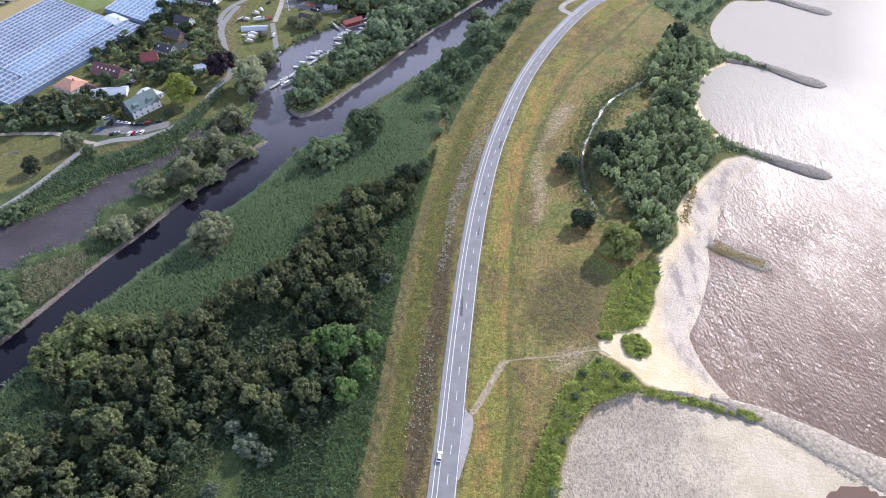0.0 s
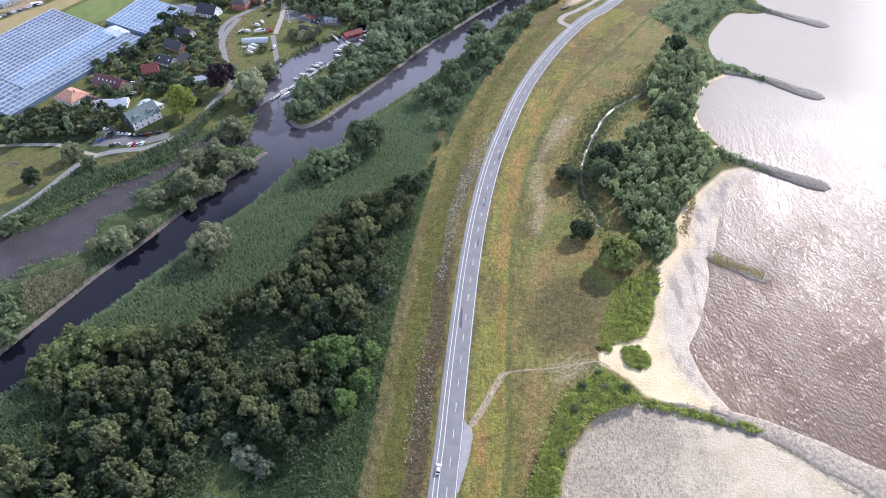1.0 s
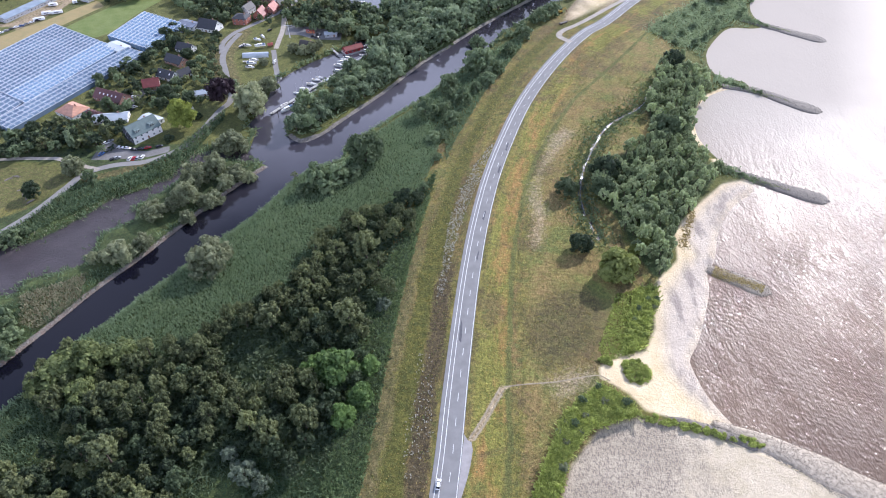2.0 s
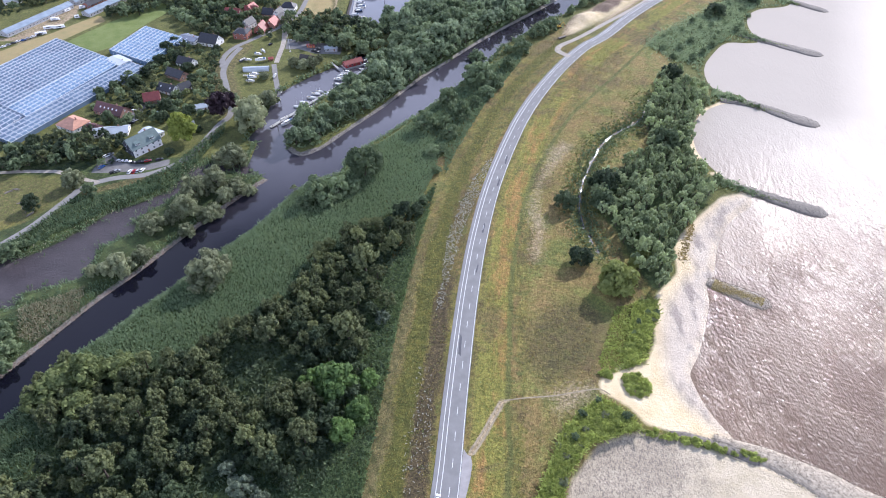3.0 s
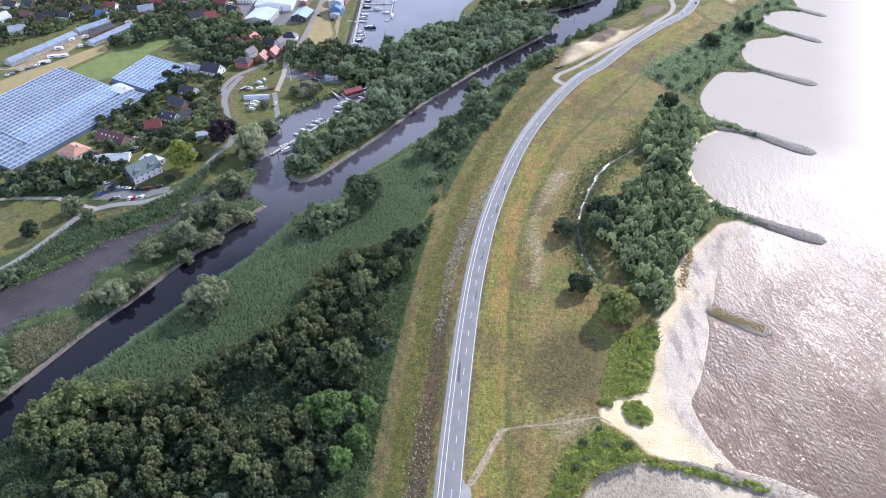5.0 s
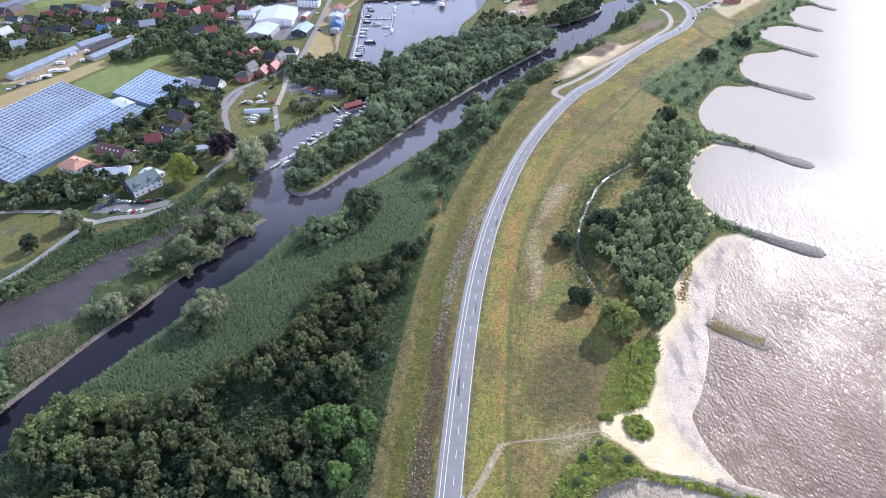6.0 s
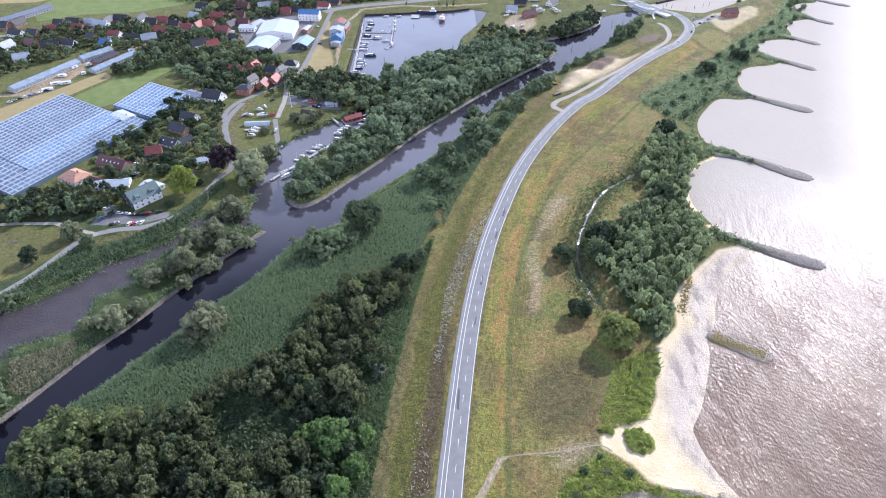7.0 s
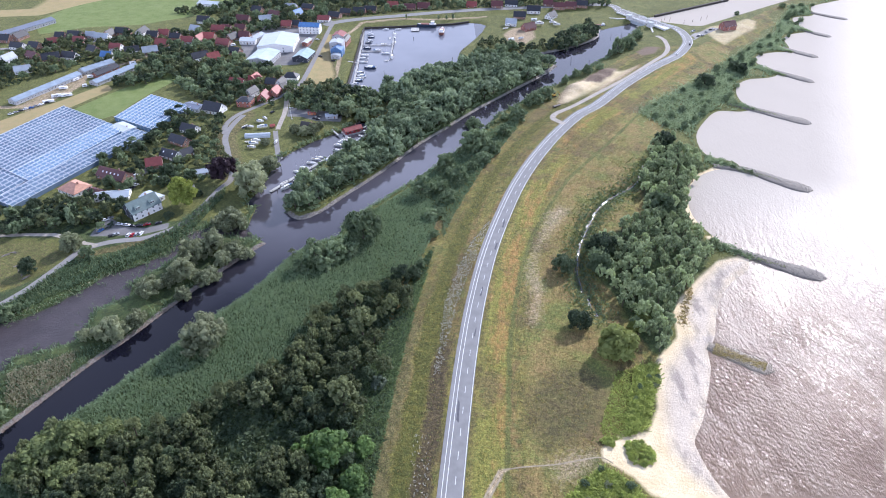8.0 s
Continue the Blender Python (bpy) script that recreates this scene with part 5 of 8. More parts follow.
def crown_mesh(name, seed, material, wide=1.0, tall=1.0, lobes=22, sprays=55, size=0.17, spiky=0.0, low=0.15, core=1, bough=1.0):
    """A crown of radius 1 about (0, 0, tall): lumpy boughs with leaf sprays, gaps between."""
    r = np.random.RandomState(seed)
    verts, faces, off = [], [], 0
    bv, bf = BALLS[core]
    golden = 2.39996
    lopsided = r.uniform(0.82, 1.18, 3)
    for k in range(lobes):
        u = (k + 0.5) / lobes
        zc = 1 - u * (1.35 - low)
        ring = math.sqrt(max(0.0, 1 - zc * zc)) if zc > 0 else 1.0
        ang = k * golden + r.uniform(-0.5, 0.5)
        reach = r.uniform(0.45, 0.9)
        c = np.array([math.cos(ang) * ring * reach * wide, math.sin(ang) * ring * reach * wide, zc * reach * tall]) * lopsided
        rad = r.uniform(0.22, 0.40) * (1 - 0.25 * spiky) * bough
        shape = np.array([1, 1, 0.85 + 1.2 * spiky]) * rad
        turn = r.normal(size=(3, 3)) * 0.18 + np.eye(3)
        lump = bv * shape * (0.80 + 0.14 * np.sin(bv @ r.normal(size=3) * 5 + r.rand() * 6))[:, None] @ turn
        verts.append(lump + c)
        faces.append(bf + off)
        off += len(bv)
        d = r.normal(size=(sprays, 3))
        d[:, 2] = np.abs(d[:, 2]) * 0.9 - 0.25
        d /= np.linalg.norm(d, axis=1)[:, None]
        place = c + d * shape * r.uniform(0.82, 1.15, (sprays, 1))
        normal = d + r.normal(size=(sprays, 3)) * 0.45
        normal /= np.linalg.norm(normal, axis=1)[:, None]
        cv, cf = cards(place, normal, size * r.uniform(0.55, 1.15, sprays), r)
        verts.append(cv)
        faces.append(cf + off)
        off += len(cv)
    return mesh_of(name, np.concatenate(verts), np.concatenate(faces), material)


def tube(points, radii, sides=5):
    verts, faces = [], []
    for (p, q) in zip(points, radii):
        for k in range(sides):
            a = 6.2832 * k / sides
            verts.append((p[0] + math.cos(a) * q, p[1] + math.sin(a) * q, p[2]))
    for i in range(len(points) - 1):
        for k in range(sides):
            faces.append((i * sides + k, i * sides + (k + 1) % sides, (i + 1) * sides + (k + 1) % sides, (i + 1) * sides + k))
    return verts, faces


def trunk_mesh(name, seed, top):
    """A tapered, slightly crooked trunk with four limbs, for a crown of radius 1."""
    r = np.random.RandomState(seed)
    bend = r.uniform(-0.06, 0.06, 2)
    v, f = tube([(0, 0, -0.08), (bend[0], bend[1], top * 0.45), (bend[0] * 2, bend[1], top), (bend[0] * 2, bend[1] * 2, top * 1.5)], (0.085, 0.06, 0.045, 0.015))
    for k in range(4):
        a = k * 1.57 + r.uniform(-0.5, 0.5)
        z = top * r.uniform(0.55, 0.95)
        lv, lf = tube([(bend[0], bend[1], z), (math.cos(a) * 0.3, math.sin(a) * 0.3, z + 0.3), (math.cos(a) * 0.62, math.sin(a) * 0.62, z + 0.5)], (0.04, 0.028, 0.01), 4)
        f += [tuple(i + len(v) for i in q) for q in lf]
        v += lv
    return mesh_of(name, v, f, BARK, True)


class Kind:
    """A kind of tree: a few crowns to choose from, the trunk's height under the crown, label and category."""

    def __init__(self, material, label, category, lift, count=3, seed=0, name="tree", **shape):
        self.name, self.label, self.category, self.lift = name, label, category, lift
        self.crowns = [crown_mesh("crown", seed + k, material, **shape) for k in range(count)]
        self.trunks = [trunk_mesh("trunk", seed + k, max(lift, 0.3)) for k in range(count)]

    def plant(self, x, y, radius, r, group="", z=None):
        root = new(self.name)
        root.empty_display_size = 0.5
        k = r.randint(len(self.crowns))
        grow = r.uniform(0.82, 1.3)
        root.matrix_basis = Matrix.LocRotScale((x, y, z_at(x, y) if z is None else z), Euler((0, 0, r.uniform(0, 6.28))), (radius, radius, radius * grow))
        tagged(root, self.label, self.category, group)
        crown = new("crown", self.crowns[k])
        crown.parent, crown.location = root, (0, 0, self.lift)
        trunk = new("trunk", self.trunks[k])
        trunk.parent = root
        return root


OLIVE = Kind(LEAF_OLIVE, "olive-green willow tree of the dense riverside wood", "tree", 1.15, 5, 10, lobes=38, sprays=23, size=0.105, spiky=0.45, tall=1.2, bough=0.66)
OLIVE_DARK = Kind(LEAF_DARK, "dark green alder tree in the shade of the wood", "tree", 1.0, 4, 30, "alder_tree", lobes=32, sprays=24, size=0.112, spiky=0.25, tall=1.15, bough=0.7)
WILLOW = Kind(LEAF_WILLOW, "grey-green round willow tree on the water's edge", "willow tree", 0.5, 4, 40, "willow_tree", lobes=44, sprays=40, size=0.085, low=-0.1, bough=0.75)
DARKTREE = Kind(LEAF_DARK, "dark green broad tree standing alone in grass", "tree", 0.55, 3, 50, lobes=40, sprays=40, size=0.09, bough=0.8, low=-0.1)
MIDTREE = Kind(LEAF_GREEN, "green bushy tree beside the reeds and meadow", "tree", 0.45, 3, 60, "field_tree", lobes=25, sprays=25, size=0.123, low=-0.1, bough=0.8)
BRIGHT = Kind(LEAF_FRESH, "fresh green broadleaf tree at the wood's edge", "tree", 0.5, 3, 70, lobes=48, sprays=40, size=0.115, low=-0.15, bough=0.8)
BIGWILLOW = Kind(LEAF_GREEN, "big green willow tree leaning over the channel", "willow tree", 0.55, 3, 45, "willow_tree", lobes=40, sprays=34, size=0.095, bough=0.8)
LIMEWILLOW = Kind(LEAF_LIME, "yellow-green willow tree at the bend of the channel", "willow tree", 0.55, 3, 47, "willow_tree", lobes=44, sprays=36, size=0.09, bough=0.78)
MEADOW_TREE = Kind(LEAF_MEADOW, "olive-green broadleaf tree on the dry meadow", "tree", 0.5, 2, 72, "field_tree", lobes=48, sprays=40, size=0.115, low=-0.15, bough=0.8)
YELLOW = Kind(LEAF_YELLOW, "yellow-green garden tree beside the lane", "tree", 0.62, 1, 75, lobes=56, sprays=48, size=0.14, tall=1.15, bough=0.8)
SILVER = Kind(LEAF_SILVER, "silver-leaved shrub among dark trees", "shrub", 0.5, 2, 80, "shrub", lobes=34, sprays=40, size=0.075, bough=0.62)
PURPLE = Kind(LEAF_PURPLE, "dark purple copper beech tree by the dike", "tree", 0.6, 1, 85, lobes=36, sprays=40, size=0.1, bough=0.8)
SHORE = Kind(LEAF_SHORE, "blue-green poplar tree of the shore wood", "tree", 1.15, 5, 90, "poplar_tree", lobes=21, sprays=21, size=0.138, spiky=0.6, tall=1.5, bough=0.8)
BUSH = Kind(LEAF_BRIGHT, "bright green low shrub on the sandy shore", "shrub", 0.3, 3, 100, "shrub", lobes=13, sprays=34, size=0.13, tall=0.8)
SHORE_BUSH = Kind(LEAF_WILLOW, "grey-green low willow shrub on the sandy shore", "shrub", 0.3, 2, 105, "shrub", lobes=12, sprays=26, size=0.18, tall=0.8)
GARDEN = Kind(LEAF_DARK, "dark green spreading tree close to the houses", "tree", 0.5, 3, 57, "garden_tree", lobes=30, sprays=26, size=0.12, low=-0.15, bough=0.85)
FAR = [Kind(m, label, "tree", 0.6, 2, 110 + 5 * i, "garden_tree", lobes=12, sprays=11, size=0.2, tall=1.1) for i, (m, label) in enumerate((
    (LEAF_GREEN, "green garden tree between the houses"), (LEAF_DARK, "dark green garden tree between the houses"), (LEAF_OLIVE, "olive-green tree at the village")))]
ISLE = [Kind(m, label, "tree", 0.85, 3, 140 + 5 * i, "isle_willow", lobes=25, sprays=18, size=0.133, low=-0.1, bough=0.85) for i, (m, label) in enumerate((
    (LEAF_ISLE, "deep green willow tree on the harbour isle"), (LEAF_GREEN, "grey-green willow tree on the harbour isle"), (LEAF_ISLE, "deep green alder tree on the harbour isle")))]


COLUMN = Kind(LEAF_ISLE, "slender dark green poplar tree", "tree", 0.9, 2, 160, "column_poplar", lobes=26, sprays=20, size=0.16, wide=0.5, tall=2.2, spiky=0.6, bough=0.8)
THIN = Kind(LEAF_LIME, "thin half-bare young tree at the channel's edge", "tree", 0.7, 1, 170, "young_tree", lobes=12, sprays=9, size=0.09, core=1, bough=0.45)
WEEPING = Kind(LEAF_LIME, "yellow-green weeping willow by the inlet", "willow tree", 0.6, 1, 175, "willow_tree", lobes=44, sprays=34, size=0.1, low=-0.2, bough=0.8)


def scatter(poly, gap, r, holes=(), most=2000):
    """Spots inside an outline, no two closer than the gap."""
    poly = np.array(poly)
    lo, hi = poly.min(0), poly.max(0)
    area = (hi - lo).prod()
    cand = lo + r.rand(int(area / gap / gap * 9) + 20, 2) * (hi - lo)
    cand = cand[inside(cand[:, 0], cand[:, 1], poly)]
    for hole in holes:
        cand = cand[~inside(cand[:, 0], cand[:, 1], np.array(hole))]
    kept, cells = [], {}
    for x, y in cand:
        i, j = int(x // gap), int(y // gap)
        if all((x - a) ** 2 + (y - b) ** 2 > gap * gap for di in (-1, 0, 1) for dj in (-1, 0, 1) for a, b in cells.get((i + di, j + dj), ())):
            cells.setdefault((i, j), []).append((x, y))
            kept.append((x, y))
            if len(kept) >= most:
                break
    return kept


rt = np.random.RandomState(7)
for spots, kind in ((WILLOWS, WILLOW), (DARK_TREES, DARKTREE), (MID_TREES, MIDTREE), (SILVER_SHRUBS, SILVER), (LONE_TREES, OLIVE), (BIG_WILLOWS[:5], LIMEWILLOW), (BIG_WILLOWS[5:], BIGWILLOW), (PURPLE_TREES[:1], PURPLE), (HOUSE_TREES, GARDEN)):
    for x, y, radius in spots:
        if kind is WILLOW and 230 < y < 320 and x < -110 and radius < 11:
            # these stand back from the stone bank of the spit
            x, y, radius = x - 1.8, y + 1.2, radius * 0.86
        if radius > 0.3:
            kind.plant(x, y, radius, rt)
for i, (x, y, radius) in enumerate(BRIGHT_TREES):
    (YELLOW if i == 5 else MEADOW_TREE if i > 5 else BRIGHT).plant(x, y, radius * (1.12 if i in (5, 6) else 1), rt)
for x, y, radius in ((-233.5, 340.5, 4.6), (-38.4, 771.9, 2.0), (-0.3, 774.1, 2.3), (9.1, 771.9, 2.3), (17.1, 774.1, 2.3)):
    COLUMN.plant(x, y, radius, rt)
THIN.plant(-88.0, 309.5, 4.0, rt)
WEEPING.plant(-74.8, 527.0, 7.5, rt)
SPECIAL = [p for s in (BRIGHT_TREES, SILVER_SHRUBS, LONE_TREES, BIG_WILLOWS) for p in s]
for x, y in scatter(WOOD_NEAR, 5.5, rt, GLADES):
    if line_distance(np.array([x]), np.array([y]), ROAD_LINE)[0] > 45 - 9 * (y > 255) and line_distance(np.array([x]), np.array([y]), np.array(WOOD_PATH))[0] > 4.5 and all((x - a) ** 2 + (y - b) ** 2 > (0.75 * c) ** 2 for a, b, c in SPECIAL):
        (OLIVE_DARK if (x > -66 + 14 * math.sin(y * 0.09) and y < 184) or rt.rand() < 0.12 or (y < 150 and math.sin(1.7 * x + 2.3 * y) > 0.1) else OLIVE).plant(x, y, rt.uniform(2.9, 4.9), rt, "trees of the near wood")
for x, y in scatter(WOOD_SHORE, 5.6, rt):
    SHORE.plant(x, y, rt.uniform(2.9, 4.2), rt, "trees of the shore wood")
for x, y in scatter(WOOD_ISLE, 7.6, rt):
    if signed(np.array([x]), np.array([y]), CANAL)[0] > 2:
        ISLE[rt.randint(3)].plant(x, y, rt.uniform(5.0, 8.0), rt, "trees of the harbour isle")
far_wood = []
for poly, gap, lo, hi in ((GREENHOUSE_TREES, 6.5, 3.2, 5.5), (TREELINE, 7, 4, 6.5), (POND_WOOD, 7, 4, 6.5), (POINT_WOOD, 6.5, 4, 6)):
    for x, y in scatter(poly, gap, rt):
        far_wood.append((FAR[rt.randint(3)], x, y, rt.uniform(lo, hi)))
for poly, gap in ((THICKET, 2.6), (SHRUBS, 2.6)):
    for x, y in scatter(poly, gap, rt):
        if poly is SHRUBS and x < 84 + (y - 180) * 0.33:
            continue
        (BUSH if rt.rand() < 0.8 else SHORE_BUSH if rt.rand() < 0.4 else MIDTREE).plant(x, y, rt.uniform(1.2, 2.3), rt, "shrubs on the sandy shore")


def joined_wood(name, trees, label, r):
    """A far wood as one mesh: crowns and trunks of many trees."""
    v, f, mats, off, index = [], [], [], 0, {}
    which = []
    for kind, x, y, radius in trees:
        k = r.randint(len(kind.crowns))
        a, z = r.uniform(0, 6.28), z_at(x, y)
        turn = np.array([[math.cos(a), math.sin(a), 0], [-math.sin(a), math.cos(a), 0], [0, 0, r.uniform(0.9, 1.2)]]) * radius
        for me, lift in ((kind.crowns[k], kind.lift), (kind.trunks[k], 0.0)):
            co = np.empty(len(me.vertices) * 3)
            me.vertices.foreach_get("co", co)
            v.append((co.reshape(-1, 3) + (0, 0, lift)) @ turn + (x, y, z))
            slot = index.setdefault(me.materials[0].name, len(index))
            for q in me.polygons:
                f.append(tuple(i + off for i in q.vertices))
            which += [slot] * len(me.polygons)
            off += len(me.vertices)
    me = bpy.data.meshes.new(name)
    me.from_pydata(np.concatenate(v).tolist(), [], f)
    for key in index:
        me.materials.append(bpy.data.materials[key])
    me.polygons.foreach_set("material_index", which)
    return tagged(new(name, me), label, "wood", kind="stuff")


joined_wood("far_wood", far_wood, "dense green wood of round trees between harbour and village", rt)


def tufts(name, spots, size, tall, material, label, category, lean=0.7, blades=2):
    """Clumps of blades: two crossing leaning sprays each."""
    n = len(spots)
    x, y = spots[:, 0], spots[:, 1]
    z = height(x, y)
    verts = []
    for k in range(blades):
        a = rt.uniform(0, 6.28, n)
        w = size * rt.uniform(0.6, 1.2, n)
        h = tall * rt.uniform(0.6, 1.15, n)
        tilt = rt.normal(0, lean, (n, 2)) * h[:, None]
        side = np.stack([np.cos(a), np.sin(a), 0 * a], -1) * w[:, None]
        base = np.stack([x, y, z - 0.1], -1)
        top = base + np.stack([tilt[:, 0], tilt[:, 1], h], -1)
        verts.append(np.stack([base - side * 0.5, base + side * 0.5, top + side, top - side * 0.8], 1))
    v = np.concatenate(verts).reshape(-1, 3)
    f = np.arange(len(v)).reshape(-1, 4)
    return tagged(new(name, mesh_of(name, v, f, material)), label, category, kind="stuff")


def fill(poly, per_metre, away=1.0, holes=()):
    poly = np.array(poly)
    lo, hi = poly.min(0), poly.max(0)
    p = lo + rt.rand(int((hi - lo).prod() * per_metre), 2) * (hi - lo)
    p = p[inside(p[:, 0], p[:, 1], poly)]
    for hole in holes:
        p = p[~inside(p[:, 0], p[:, 1], np.array(hole))]
    return p[height(p[:, 0], p[:, 1]) > 0.25]


def ragged(p, wide=5.0):
    """The same spots, blurred so that the patch has no clean edge."""
    q = p + rt.normal(0, wide, p.shape) * rt.rand(len(p), 1)
    return q[height(q[:, 0], q[:, 1]) > 0.2]


tufts("reed_bed", fill(REEDS, 4.5), 0.24, 1.6, REED_GREEN, "dense green reed bed beside the dark channel", "reeds", 0.4, 1)
tufts("reed_bed", fill(REEDS_NEAR, 4.5), 0.24, 1.6, REED_GREEN, "dense green reeds at the wood's edge", "reeds", 0.4, 1)
tufts("reed_bed", fill(REEDS_EAST, 2.5), 0.35, 1.7, REED_GREEN, "green reeds between shrubs and channel", "reeds", 0.5, 1)
tufts("reed_bed", fill(REEDS_SPIT, 1.4), 0.26, 1.4, REED_GREEN, "green reeds round the dry middle of the spit", "reeds", 0.4, 1)
tufts("reed_bed", fill(DRY_REEDS, 4.0), 0.24, 1.4, REED_DRY, "pale half-dry reeds on the spit", "reeds", 0.4, 1)
tufts("reed_bed", fill(REEDS_WEST, 2.5), 0.35, 1.7, REED_GREEN, "green reeds along the muddy creek", "reeds", 0.5, 1)
tufts("shore_scrub", ragged(fill(SHORE_SCRUB, 0.14)), 0.7, 1.7, LEAF_GREEN, "green scrub on the river bank", "scrub", 0.8)
tufts("reed_bed", ragged(fill(SHORE_SCRUB, 2.6)), 0.36, 1.5, REED_PALE, "green reeds on the river bank", "reeds", 0.6, 1)
for x, y in scatter(SHORE_SCRUB, 13, rt):
    MIDTREE.plant(x, y, rt.uniform(1.8, 4.2), rt, "bushes on the river bank")


def bank_strip(line, wide, per_metre, clear=0.0):
    """Spots along a bank, on its land side."""
    line = resample(line, 0.5)
    k = rt.randint(0, len(line), int(len(line) * 0.5 * wide * per_metre))
    p = line[k] + rt.normal(0, wide * 0.6, (len(k), 2))
    if clear:
        p = p[line_distance(p[:, 0], p[:, 1], np.array(line)) > clear]
    h = height(p[:, 0], p[:, 1])
    return p[(h > 0.15) & (h < 3.0)]


def meadow_spots(count, x0, x1, y0, y1, wide):
    """Spots on the open grass beside the road."""
    p = np.stack([rt.uniform(x0, x1, count), rt.uniform(y0, y1, count)], -1)
    d = line_distance(p[:, 0], p[:, 1], ROAD_LINE)
    keep = (d > 8) & (d < wide) & (rt.rand(count) < 0.45 + 0.55 * waves(p[:, 0], p[:, 1], 22, 4))
    for poly in (BEACH, MUDFLAT, BARE, EARTHWORKS):
        keep &= ~inside(p[:, 0], p[:, 1], np.array(poly))
    keep &= line_distance(p[:, 0], p[:, 1], np.array(BEACH_TRACK)) > 1.2
    keep &= line_distance(p[:, 0], p[:, 1], np.array(VERGE_TRACK)) > 1.6
    p = p[keep]
    return p[height(p[:, 0], p[:, 1]) > 0.9]


def beside_road(p, near, away):
    d = line_distance(p[:, 0], p[:, 1], ROAD_LINE)
    return p[(d > near) & (d < away)]


def wood_rim(count, wide):
    """Spots all round the near wood's edge."""
    line = resample(WOOD_NEAR, 0.5)
    p = line[rt.randint(0, len(line), count)] + rt.normal(0, wide * 0.5, (count, 2))
    return beside_road(p[height(p[:, 0], p[:, 1]) > 0.25], 34, 900)


tufts("reed_bed", wood_rim(9000, 9), 0.3, 1.6, REED_GREEN, "green reeds along the edge of the near wood", "reeds", 0.5, 1)
rim = fill([(-75, 95), (-20, 100), (-8, 130), (4, 200), (10, 262), (-8, 292), (-36, 215), (-46, 150), (-66, 110)], 2.2)
tufts("undergrowth", beside_road(np.concatenate([rim, rim + 0.4, rim - 0.3]), 33, 48), 0.3, 1.3, NETTLE, "tall green nettles between the wood and the verge", "undergrowth", 0.6, 1)
tufts("bank_reeds", bank_strip(CANAL_EAST[:22], 4, 2.5), 0.3, 1.6, REED_GREEN, "green reed fringe on the channel's bank", "reeds")
tufts("bank_reeds", bank_strip(CANAL_EAST[20:], 5, 0.8), 0.8, 1.8, LEAF_GREEN, "green scrub fringe on the channel's far bank", "scrub", 0.8)
tufts("bank_reeds", bank_strip(CANAL_ISLE[6:], 4, 0.9), 0.8, 1.7, LEAF_GREEN, "green fringe round the marina", "scrub", 0.8)
tufts("undergrowth", fill(WOOD_NEAR, 0.55), 0.9, 1.3, LEAF_DARK, "dark green undergrowth of the near wood", "undergrowth", 0.9)
tufts("undergrowth", beside_road(fill(WOOD_SKIRT, 2.4, 1.0), 34, 90), 0.3, 1.1, NETTLE_DARK, "green nettles and brambles at the wood's edge", "undergrowth", 0.9)
tufts("grass_tufts", meadow_spots(60000, -60, 150, 85, 520, 60), 0.3, 0.3, DRY_GRASS, "tall half-dry grass tufts on the meadow", "grass", 0.8)
tufts("weeds", meadow_spots(22000, -60, 150, 85, 520, 60), 0.34, 0.35, WEED_GREEN, "green weed clumps on the verge and meadow", "weeds", 0.8)
tufts("pale_flowers", beside_road(np.concatenate([fill(FLOWER_STRIP, 1.3), fill(FLOWER_STRIP_LOW, 0.3)]), 7.6, 24), 0.28, 0.5, PALE_FLOWER, "pale flowering weeds on the road's bank", "flowers", 0.9)
bushy = fill(SHRUBS, 5.0)
low_side = bushy[:, 0] < 83 + (bushy[:, 1] - 180) * 0.33
tufts("grass_tufts", bushy[low_side], 0.3, 0.5, LEAF_BRIGHT, "tall yellow-green grass beside the shore shrubs", "grass", 0.8)
tufts("thicket_weeds", np.concatenate([fill(THICKET, 8.0), bushy[~low_side]]), 0.32, 1.8, LEAF_BRIGHT, "bright green brambles on the sandy shore", "undergrowth", 0.75)
tufts("bank_reeds", bank_strip(SHORE_B, 7, 0.9), 0.6, 1.7, REED_GREEN, "green reeds along the river's edge", "reeds", 0.6, 1)
tufts("garden_shrubs", np.concatenate([fill(g, 0.05) for g in (GARDENS_A, GARDENS_B, GARDENS_C, GARDENS_D, GARDENS_E, GARDENS_F, VILLAGE_EDGE)]), 1.3, 1.5, LEAF_DARK, "dark green hedges and shrubs in the gardens", "shrubs", 0.9)
tufts("undergrowth", np.concatenate([fill(g, 2.2) for g in GLADES]), 0.24, 0.6, LEAF_DARK, "green weeds in the glades of the wood", "undergrowth", 0.9)
tufts("bank_reeds", bank_strip(MUD_CREEK, 4.5, 2.0), 0.32, 1.5, REED_GREEN, "green reeds on the creek's banks", "reeds", 0.5, 1)
tufts("bank_reeds", bank_strip(MUD_CREEK[14:], 3.0, 0.8), 0.3, 1.0, REED_DRY, "pale dead reeds at the mud's edge", "reeds", 0.8, 1)
tufts("bank_reeds", bank_strip(CANAL_WEST, 5.0, 1.8, 2.4), 0.32, 1.4, REED_GREEN, "green reeds behind the stone bank", "reeds", 0.5, 1)
tufts("creek_weeds", bank_strip(CREEK, 7.0, 2.0, 0.9), 0.5, 0.9, LEAF_GREEN, "green weeds on both sides of the creek", "weeds", 0.8)
tufts("creek_weeds", bank_strip(CREEK, 11.0, 1.3, 1.5), 0.45, 0.7, WEED_GREEN, "olive weeds along the creek", "weeds", 0.8)
